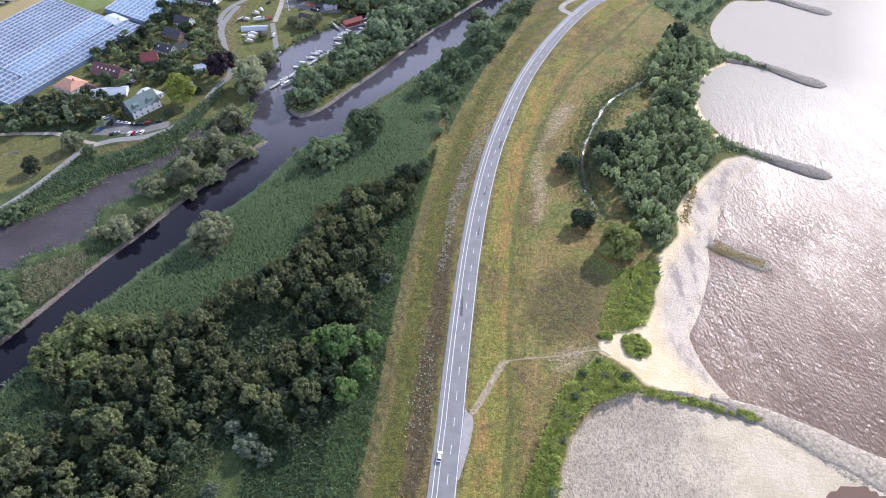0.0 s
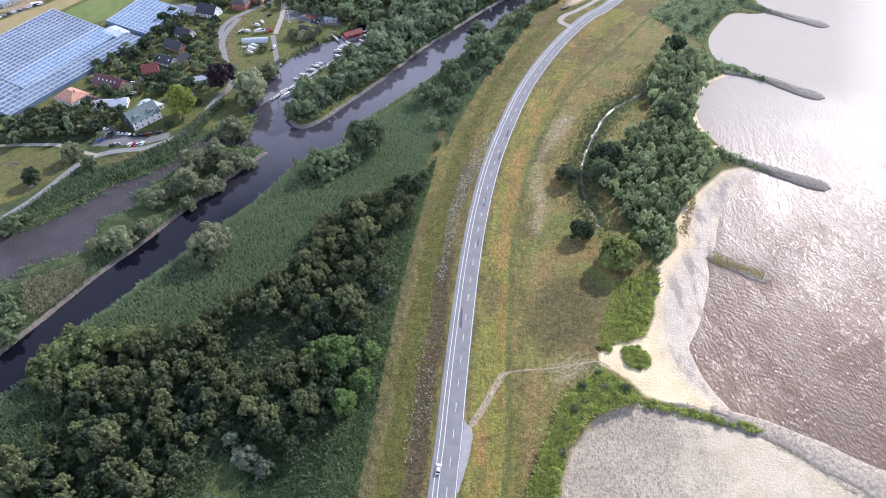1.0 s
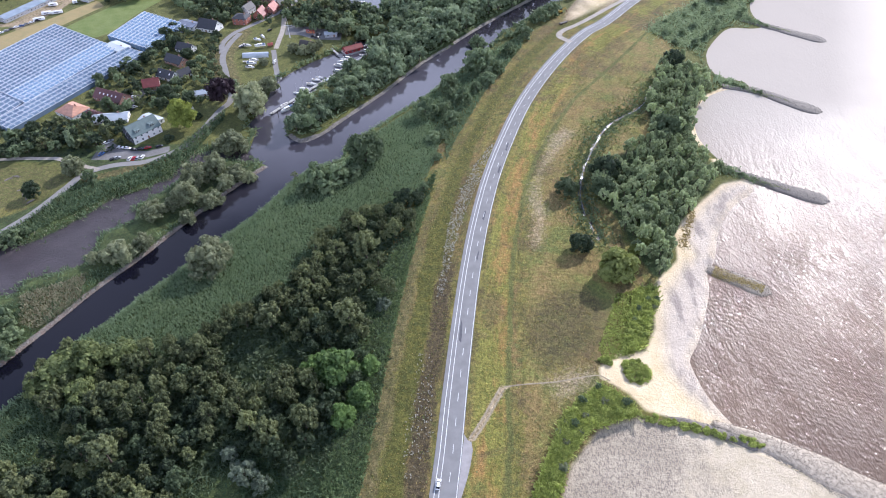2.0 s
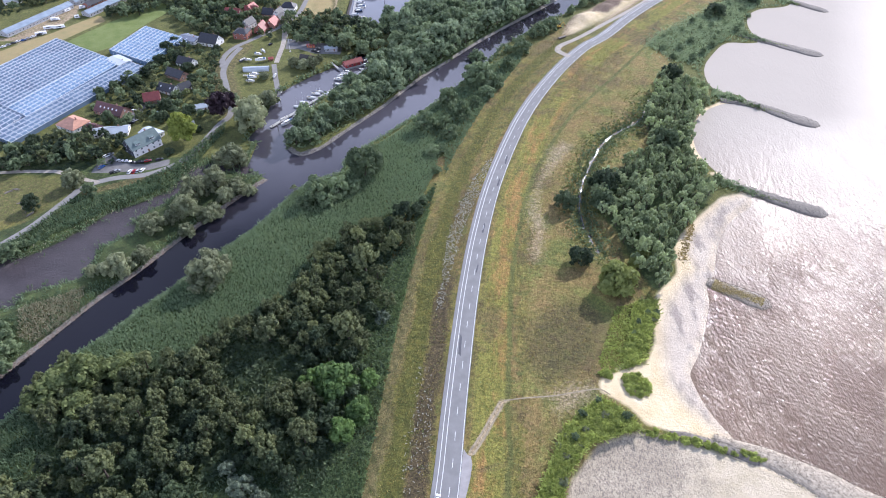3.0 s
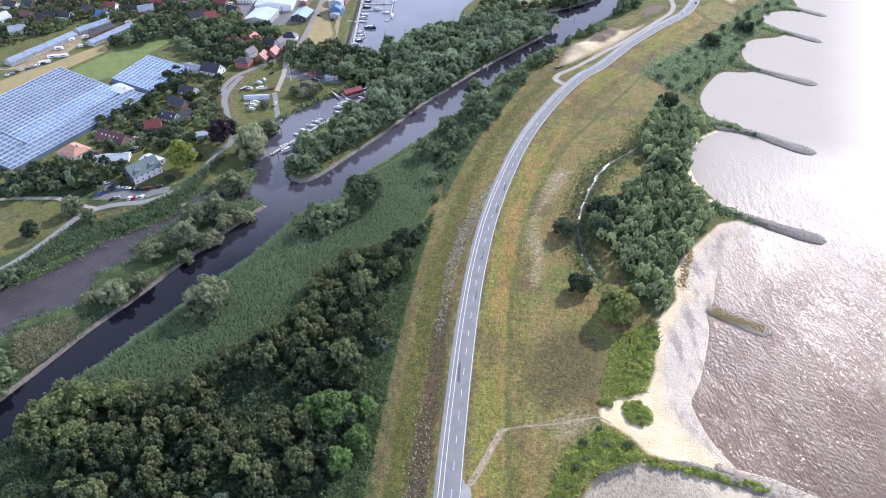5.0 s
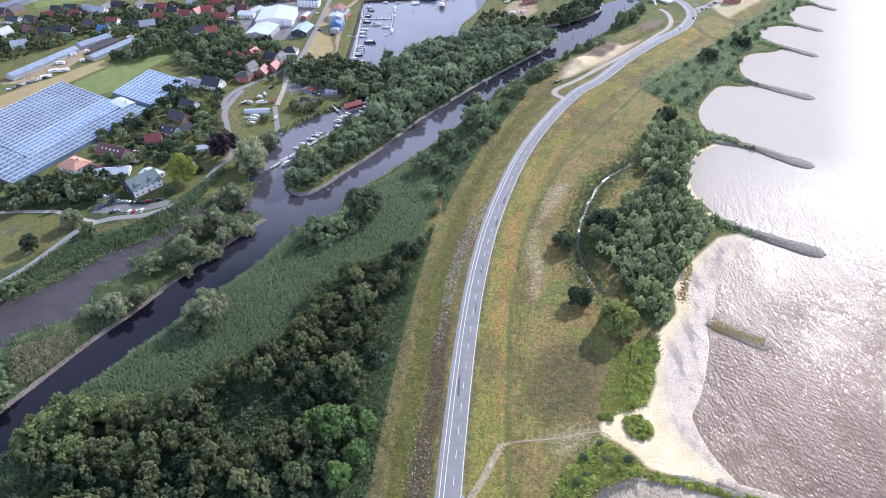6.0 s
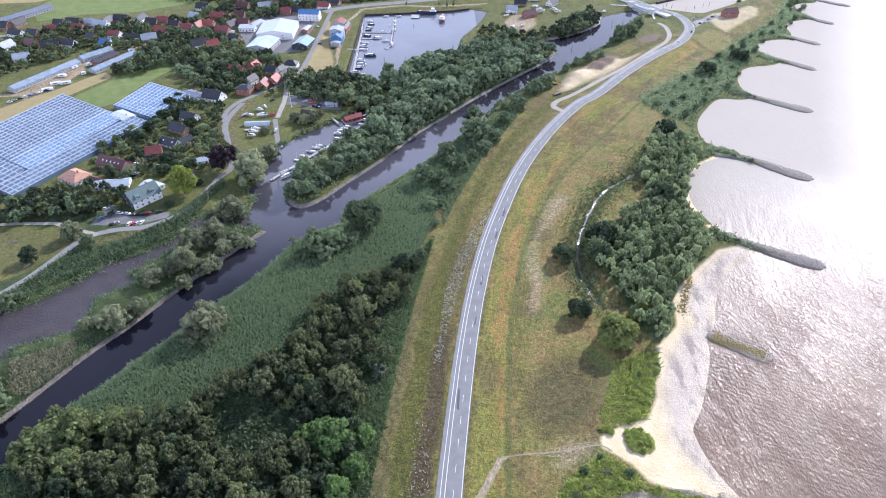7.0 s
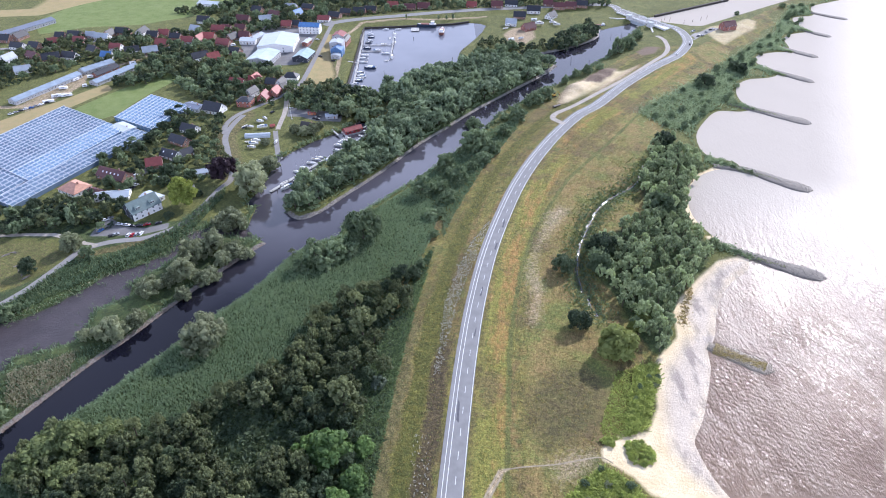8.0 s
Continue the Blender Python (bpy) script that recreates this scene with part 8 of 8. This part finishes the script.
def excavator(x, y, yaw):
    """A tracked digger: tracks, house, cab, boom, arm and bucket."""
    ob = root_at("excavator", x, y, yaw)
    tagged(ob, "yellow tracked excavator beside the earth heaps", "excavator")
    for sy in (-1.25, 1.25):
        part("track", Shell().box(-1.9, 1.9, sy - 0.3, sy + 0.3, 0, 0.8, 0.15), RUBBER, ob)
    part("house", Shell().box(-2.1, 1.0, -1.3, 1.3, 0.9, 2.0, 0.1), YELLOW_PAINT, ob)
    part("cab", Shell().box(0.1, 1.5, 0.2, 1.25, 1.0, 3.0, 0.12), DARK_GLASS, ob)
    part("boom", Shell().rod((0.8, -0.2, 1.8), (3.6, -0.2, 4.4), 0.28, 0.22, 4), YELLOW_PAINT, ob)
    arm = part("arm", Shell().rod((3.6, -0.2, 4.4), (5.6, -0.2, 1.6), 0.2, 0.16, 4), YELLOW_PAINT, ob)
    part("bucket", Shell().box(5.1, 6.0, -0.7, 0.3, 0.5, 1.5, 0.15), RUST, arm)
    return ob


# ---- cars ----
def car_meshes(paint_material):
    body = Shell()
    prof = [(-2.15, 0.35), (-2.2, 0.75), (-2.0, 0.95), (-0.9, 1.0), (1.0, 0.95), (2.0, 0.78), (2.2, 0.55), (2.15, 0.3)]
    for (x0, z0), (x1, z1) in zip(prof[:-1], prof[1:]):
        body.poly((x0, -0.88, z0), (x1, -0.88, z1), (x1, 0.88, z1), (x0, 0.88, z0))
    body.poly(*[(x, -0.88, z) for x, z in reversed(prof)]).poly(*[(x, 0.88, z) for x, z in prof])
    return body.mesh("body", paint_material), Shell().box(-1.35, 0.45, -0.62, 0.62, 1.4, 1.47, 0.06).mesh("roof", paint_material)


CABIN_GLASS = Shell().poly((-1.95, -0.8, 0.95), (1.0, -0.8, 0.95), (0.45, -0.64, 1.42), (-1.4, -0.64, 1.42)).poly((1.0, 0.8, 0.95), (-1.95, 0.8, 0.95), (-1.4, 0.64, 1.42), (0.45, 0.64, 1.42)) \
    .poly((1.0, -0.8, 0.95), (1.0, 0.8, 0.95), (0.45, 0.64, 1.42), (0.45, -0.64, 1.42)).poly((-1.95, 0.8, 0.95), (-1.95, -0.8, 0.95), (-1.4, -0.64, 1.42), (-1.4, 0.64, 1.42)).mesh("glasshouse", DARK_GLASS)
WHEEL = Shell().rod((0, -0.1, 0), (0, 0.1, 0), 0.32, sides=12).mesh("wheel", RUBBER)
LAMP = Shell().box(-0.03, 0.03, -0.16, 0.16, -0.07, 0.07).mesh("headlight", GELCOAT)
CAR_MESHES = {}


def car(x, y, yaw, colour):
    if colour.name not in CAR_MESHES:
        CAR_MESHES[colour.name] = car_meshes(colour)
    body, top = CAR_MESHES[colour.name]
    ob = root_at("car", x, y, yaw, z_at(x, y) + 0.12)
    tagged(ob, colour.name.split("_")[0] + " car standing on the asphalt", "car", "cars")
    part("body", body, None, ob)
    part("roof", top, None, ob)
    part("glasshouse", CABIN_GLASS, None, ob)
    for wx in (-1.35, 1.35):
        for wy in (-0.82, 0.82):
            part("wheel", WHEEL, None, ob).location = (wx, wy, 0.32)
    for wy in (-0.6, 0.6):
        part("headlight", LAMP, None, ob).location = (2.17, wy, 0.66)
    return ob


car(-1.5, 114.8, 80, WHITE_CAR)
car(-204.2, 340.8, -5, WHITE_CAR)
car(-199.2, 340.1, -5, WHITE_CAR)
car(-194.8, 338.8, -5, BLACK_CAR)
car(-190.7, 339.4, 10, BLACK_CAR)
car(-186.5, 340.7, 20, RED_CAR)
car(-179.7, 342, 30, BLACK_CAR)
car(-193.5, 328.3, 80, WHITE_CAR)
car(-191, 328.3, 80, RED_CAR)
car(-188.7, 328.9, 80, SILVER_CAR)
car(-186.4, 330.1, 80, WHITE_CAR)
car(-204, 328.3, 35, BLACK_CAR)
car(-202, 329.5, 35, SILVER_CAR)
car(-215.2, 345.9, 35, WHITE_CAR)
car(-213.1, 347.9, 35, SILVER_CAR)
car(-213.3, 333.9, 60, BLUE_CAR)
car(-217.5, 403.4, 30, WHITE_CAR)
car(-213.4, 401, 30, SILVER_CAR)
car(-217.7, 388.7, 35, WHITE_CAR)
car(-213.3, 386.4, 35, BLACK_CAR)
car(-212.3, 390.2, 35, WHITE_CAR)
car(-199.9, 400.2, 10, WHITE_CAR)
car(-104.2, 498.9, -10, BLACK_CAR)
car(-100.7, 496.8, -15, BLACK_CAR)
car(-100.5, 502.1, -10, BLACK_CAR)
car(-142.1, 511, 60, BLACK_CAR)
car(-138.4, 574.9, 20, BLACK_CAR)
car(-152.6, 538.6, 10, WHITE_CAR)
car(-165.9, 525.7, 0, WHITE_CAR)
car(-121, 645.3, 0, BLACK_CAR)
car(267.2, 676.9, 70, BLACK_CAR)
car(244.6, 647.7, 60, WHITE_CAR)
car(288.5, 727.8, 30, SILVER_CAR)
car(284.6, 721.9, 30, WHITE_CAR)
car(289, 710.2, 40, WHITE_CAR)
car(292.8, 712.1, 40, SILVER_CAR)
car(308.4, 731.8, 35, BLACK_CAR)
car(312.3, 733.9, 35, WHITE_CAR)
car(301.2, 723.8, 35, SILVER_CAR)
car(285.9, 706.3, 40, BLACK_CAR)
car(-132.1, 698.8, 20, WHITE_CAR)
car(-106.2, 633.2, 0, BLACK_CAR)
car(-194.9, 704.5, 0, WHITE_CAR)
car(-284, 671.7, 0, WHITE_CAR)
car(-380.7, 702.6, 0, WHITE_CAR)
car(-379.2, 706.4, 0, BLACK_CAR)
car(-362.8, 507.4, 30, WHITE_CAR)
car(-360.3, 510.7, 35, SILVER_CAR)
car(-357.8, 514.2, 30, BLACK_CAR)
car(-355.2, 517.6, 40, WHITE_CAR)
car(-352, 519.9, 30, BLUE_CAR)
car(-349.4, 523.5, 30, SILVER_CAR)
car(-346.8, 527, 35, WHITE_CAR)
car(-343.7, 530.6, 30, BLACK_CAR)
caravan(-341.9, 544.7, 25, 8)
caravan(-342.9, 532.3, 25, 9)
caravan(-333.4, 546, 22, 9)
caravan(-344.4, 562.8, 10, 7)
caravan(-342.3, 583.3, 60, 6)
caravan(-331.6, 590.3, 20, 5)
caravan(-327.1, 568.2, 25, 4)
caravan(-305.1, 626.2, 25, 6)
caravan(-199.4, 705.4, 0, 7)
caravan(-211.5, 709.2, 0, 6)
caravan(-219.4, 679.7, 20, 6)
caravan(79.2, 697.9, 20, 6)
caravan(112.4, 768.6, 0, 7)

# the building site by the road
excavator(103.5, 545.2, 20)
wreck = root_at("trailer", 102.8, 523.1, 35)
tagged(wreck, "low flatbed trailer loaded with timber", "trailer")
part("bed", Shell().box(-4.5, 4.5, -1.25, 1.25, 0.75, 1.0), DARK_WOOD, wreck)
for k in range(5):
    part("timber", Shell().box(-4.0 + 0.2 * k, 4.2, -1.05 + 0.42 * k, -0.72 + 0.42 * k, 1.0, 1.32), OLD_WOOD, wreck)
for sx in (-2.8, -1.8, 2.6):
    for sy in (-1.15, 1.15):
        part("wheel", Shell().rod((sx, sy - 0.12, 0.42), (sx, sy + 0.12, 0.42), 0.42, sides=10), RUBBER, wreck)
for x, y, turn in ((-259.6, 308.6, 30), (-255.8, 311.3, -20), (-243.3, 295.0, 60), (-247.0, 298.5, 10), (-240.0, 291.0, 80), (-236.5, 287.5, 45)):
    log = root_at("driftwood_pile", x, y, turn)
    tagged(log, "pile of pale cut branches on the grass", "branches", "piles of cut branches")
    for k in range(6):
        part("branch", Shell().rod((-2.5 + 0.3 * k, 0.3 * k - 0.8, 0.12), (2.5, 0.25 * k - 0.5, 0.2 + 0.12 * (k % 3)), 0.16, 0.06, 5), OLD_WOOD, log)


# ---- groynes, stones, garden trees, weeds ----
def pebble(seed):
    r = np.random.RandomState(seed)
    v, f = BALLS[1]
    return v * (0.75 + 0.3 * r.rand(len(v), 1)) * np.array([1, 0.8, 0.55]), f


PEBBLES = [pebble(k) for k in range(6)]


def stones(name, spots, lo, hi, material, parent=None, label="", r=np.random.RandomState(5)):
    """Many loose stones as one mesh."""
    v, f, off = [], [], 0
    for x, y, z in spots:
        pv, pf = PEBBLES[r.randint(6)]
        s, a = r.uniform(lo, hi), r.uniform(0, 6.28)
        c, d = math.cos(a) * s, math.sin(a) * s
        v.append(pv @ np.array([[c, d, 0], [-d, c, 0], [0, 0, s]]) + (x, y, z))
        f.append(pf + off)
        off += len(pv)
    ob = new(name, mesh_of(name, np.concatenate(v), np.concatenate(f), material))
    ob.parent = parent
    return tagged(ob, label, "" if parent else "stones", kind="stuff")


def groyne(path, halves, high, count, material, label):
    """A stone bank out into the river along a line, broad and round at its head."""
    ob = root_at("groyne", *path[0], 0, 0)
    tagged(ob, label, "groyne", "groynes of the river bank")
    r = np.random.RandomState(int(abs(path[0][0]) * 7) % 9999)
    line = resample(smooth_line(path, 6), 1.3)
    side = shifted(line, 1.0) - line
    n = len(line)
    t = np.arange(n) / (n - 1)
    w = np.interp(t, np.linspace(0, 1, len(halves)), halves)
    left = (1 - t) * (n - 1) * 1.3
    w = w * np.sqrt(np.clip(1 - np.clip(1 - left / w, 0, 1) ** 2, 0.02, 1)) * (1 + 0.05 * np.sin(t * 23 + r.rand() * 6))
    top = high * np.clip(left / w.max() * 1.2, 0.15, 1)
    rows = 13
    q = np.linspace(-1, 1, rows)
    bank = lambda k, c: top[k] * np.maximum(0, 1 - c * c) ** 0.8
    verts, faces = [], []
    for k in range(n):
        for c in q:
            p = line[k] + side[k] * c * w[k]
            verts.append((p[0] - path[0][0], p[1] - path[0][1], bank(k, c) + r.uniform(-0.07, 0.07) - (0.5 if abs(c) == 1 else 0)))
    for k in range(n - 1):
        faces += [(k * rows + j, (k + 1) * rows + j, (k + 1) * rows + j + 1, k * rows + j + 1) for j in range(rows - 1)]
    part("bank", mesh_of("bank", verts, faces, material, True), None, ob)
    spots = []
    for k, c in zip(r.randint(0, n, count), r.uniform(-1.04, 1.04, count)):
        p = line[k] + side[k] * c * w[k] + r.uniform(-0.6, 0.6, 2)
        spots.append((p[0] - path[0][0], p[1] - path[0][1], bank(k, c) + 0.02))
    stones("rubble", spots, 0.12, 0.38, material, ob)
    return ob


TEXT = "grey stone groyne reaching into the river"
groyne([(80.1, 148.6), (103.0, 143.0), (128.6, 131.7)], (2.6, 2.6, 3.0), 1.3, 700, STONE, "stone groyne overgrown with green shrubs")
groyne([(112.0, 143.0), (126.0, 136.5), (140.0, 128.5), (157.0, 116.5), (185.0, 98.0)], (2.2, 5.0, 7.2, 8.0, 8.0), 1.25, 2600, SHELL_STONE, "pale stone groyne beside the mudflat")
groyne([(174.2, 318.4), (188.5, 310.6), (202.0, 301.0), (213.0, 294.2), (224.6, 288.4)], (3.2, 4.2, 5.4, 6.4, 6.6), 1.3, 900, STONE, TEXT)
groyne([(205.1, 421.4), (228.1, 414.2), (245.0, 398.6), (255.7, 390.1), (263.0, 386.0)], (3.4, 4.4, 5.6, 6.6, 6.6), 1.3, 800, STONE, TEXT)
groyne([(256.8, 534.0), (274.4, 523.0), (290.3, 510.7), (303.3, 500.5), (313.2, 494.4)], (3.4, 4.6, 5.8, 6.8, 6.8), 1.3, 600, STONE, TEXT)
groyne([(322.0, 618.0), (332.6, 611.2), (343.8, 599.0), (357.6, 584.0)], (4.0, 4.6, 6.0, 5.6), 1.3, 350, STONE, TEXT)
groyne([(362.0, 684.0), (371.9, 676.0), (382.2, 663.0), (394.5, 651.4)], (3.6, 4.2, 5.6, 5.4), 1.3, 250, STONE, TEXT)
groyne([(413.0, 746.0), (421.9, 736.8), (430.4, 725.6), (440.0, 716.0)], (3.6, 4.2, 5.4, 5.0), 1.3, 200, STONE, TEXT)
groyne([(460.0, 808.0), (468.4, 799.5), (480.1, 788.8), (492.0, 780.6)], (3.6, 4.2, 5.4, 5.0), 1.3, 200, STONE, TEXT)
groyne([(137.5, 233.6), (147.8, 227.3), (156.1, 221.4), (164.0, 216.0)], (3.4, 5.0, 5.8, 5.6), 0.9, 900, PALE_STONE, "low stone bank with dry weed in the bay")


def along(line, count, spread, r, z=None):
    line = resample(line, 1.0)
    k = r.randint(0, len(line), count)
    p = line[k] + r.uniform(-spread, spread, (count, 2))
    h = height(p[:, 0], p[:, 1])
    ok = h > -0.3
    return [(a, b, c) for (a, b), c in zip(p[ok], h[ok])]


rs = np.random.RandomState(33)
stones("revetment", along(CANAL_WEST, 2600, 1.7, rs), 0.25, 0.55, BROWN_STONE, None, "grey stone revetment along the channel bank")
stones("revetment", along(CANAL_ISLE[:7], 1500, 1.9, rs), 0.25, 0.55, STONE, None, "grey stone revetment round the harbour isle")
stones("revetment", along(CANAL_NORTH[-7:], 1000, 1.5, rs), 0.3, 0.6, STONE, None, "grey stone revetment of the far channel bank")
stones("flotsam", along([(60.0, 150.0), (47.0, 128.0), (43.0, 112.0)], 160, 0.8, rs), 0.12, 0.35, DARK_WOOD, None, "dark stones and driftwood at the mudflat's rim")

# shrubs on the groynes
for (x0, y0), (x1, y1), n in (((82, 146.5), (106, 140.0), 44), ((108, 139.4), (129, 132.8), 34), ((171, 319), (184, 311), 12), ((205, 428), (232, 408), 12), ((262, 533), (275, 521), 8)):
    for i in range(n):
        t = rs.rand()
        (BUSH if y0 < 160 else MIDTREE).plant(x0 + (x1 - x0) * t + rs.uniform(-1.4, 1.4), y0 + (y1 - y0) * t + rs.uniform(-1.2, 1.2), rs.uniform(0.9, 1.6), rs, "shrubs on the groynes", 0.7)
for x, y, n, spread in ISLAND_SHRUBS:
    for i in range(n):
        a, d = rs.uniform(0, 6.28), spread * math.sqrt(rs.rand())
        BUSH.plant(x + math.cos(a) * d, y + math.sin(a) * d * 1.15, rs.uniform(1.1, 1.7), rs, "shrubs on the sandy shore")

ribbon("mud_creek_bed", resample(smooth_line(CREEK, 4), 2), 1.6, 1.6, 0.02, MUD, "dark wet mud of the creek bed", "mud", cuts=4)
ribbon("water_creek", resample(smooth_line(CREEK, 4), 2), 0.36, 0.36, 0.16, CREEK_WATER, "narrow shining creek in the meadow", "water")


village_wood = []


def garden(poly, gap, lo, hi, chance=1.0, far=False):
    spots = scatter(poly, gap, rs)
    for x, y in spots:
        if rs.rand() < chance and all((x - a) ** 2 + (y - b) ** 2 > (c + lo * 0.6) ** 2 for a, b, c in HOUSES):
            if far:
                village_wood.append((FAR[rs.randint(3)], x, y, rs.uniform(lo, hi)))
            else:
                FAR[rs.randint(3)].plant(x, y, rs.uniform(lo, hi), rs, "trees of the gardens")


garden(GARDENS_A, 6.6, 3.0, 5.6)
garden(GARDENS_B, 7.0, 2.2, 4.2)
garden(GARDENS_C, 9.0, 3.2, 6.0, far=True)
garden(GARDENS_D, 7.6, 3.2, 6.2, far=True)
garden(GARDENS_E, 9.0, 3.2, 6.0, far=True)
garden(GARDENS_F, 8.0, 3.0, 5.0)
garden(VILLAGE_EDGE, 8.0, 2.0, 3.6, 0.35)
joined_wood("village_wood", village_wood, "garden trees among the far houses of the village", rs)


def weed_cap(x0, y0, x1, y1, half, count, high, material, label):
    """Weeds on the top of a bank."""
    t, q = rs.rand(count), rs.uniform(-1, 1, count)
    L = math.hypot(x1 - x0, y1 - y0)
    ux, uy = (x1 - x0) / L, (y1 - y0) / L
    c = np.stack([x0 + ux * L * t - uy * q * half, y0 + uy * L * t + ux * q * half, high * (1 - q * q) ** 0.7], -1)
    v, f = cards(c, np.stack([0.4 * rs.normal(size=count), 0.4 * rs.normal(size=count), np.ones(count)], -1), rs.uniform(0.25, 0.6, count), rs)
    tagged(new("weeds", mesh_of("weeds", v, f, material)), label, "weeds", kind="stuff")


weed_cap(140.0, 232.0, 160.5, 218.5, 4.2, 1500, 0.97, DRY_GRASS, "dry yellow weed on the low bank")
for line in ((174.2, 316.6, 205.0, 297.9), (208.4, 425.0, 246.0, 398.0), (264.0, 530.2, 290.0, 509.4), (322.0, 616.0, 338.0, 599.3), (362.0, 677.0, 374.0, 665.7)):
    weed_cap(*line, 2.6, 330, 1.35, WEED_GREEN, "green weeds on top of the stone groyne")


def root_reeds(x0, y0, x1, y1, wide, count):
    """Reeds that spread from the bank along a groyne's root, thinning out towards its head."""
    t = rs.rand(count) ** 1.6
    side = rs.normal(0, 0.55, count) * wide * (1 - t) + 0.3 * wide * (1 - t)
    L = math.hypot(x1 - x0, y1 - y0)
    ux, uy = (x1 - x0) / L, (y1 - y0) / L
    bx, by = x0 - ux * 8, y0 - uy * 8
    p = np.stack([bx + ux * (L + 8) * t - uy * side, by + uy * (L + 8) * t + ux * side], -1)
    p = p[height(p[:, 0], p[:, 1]) > -1.2]
    tufts("bank_reeds", p, 0.5, 1.8, REED_PALE, "green reeds round the groyne's root", "reeds", 0.5, 1)


for line in ((174.2, 316.6, 200.0, 301.0), (208.4, 425.0, 238.0, 404.0), (264.0, 530.2, 284.0, 514.0), (322.0, 616.0, 336.0, 601.0), (362.0, 677.0, 373.0, 666.5), (417.0, 742.0, 425.0, 731.0)):
    root_reeds(*line, 7.0, 700)
stones("rubble", along([(130.0, 129.5), (137.5, 124.0), (143.0, 119.5), (154.0, 108.5), (166.0, 103.0)], 420, 1.2, rs), 0.15, 0.4, STONE, None, "dark wet stones along the mudflat side of the groyne")
strand = resample([(143.0, 280.0), (135.4, 264.7), (128.5, 248.0)], 0.1)
strand = strand[rs.rand(len(strand)) < 0.9]
tufts("beach_weeds", strand + rs.normal(0, 1.3, strand.shape), 0.4, 0.45, DRY_GRASS, "dry yellowish weeds on the upper beach", "weeds", 0.9)
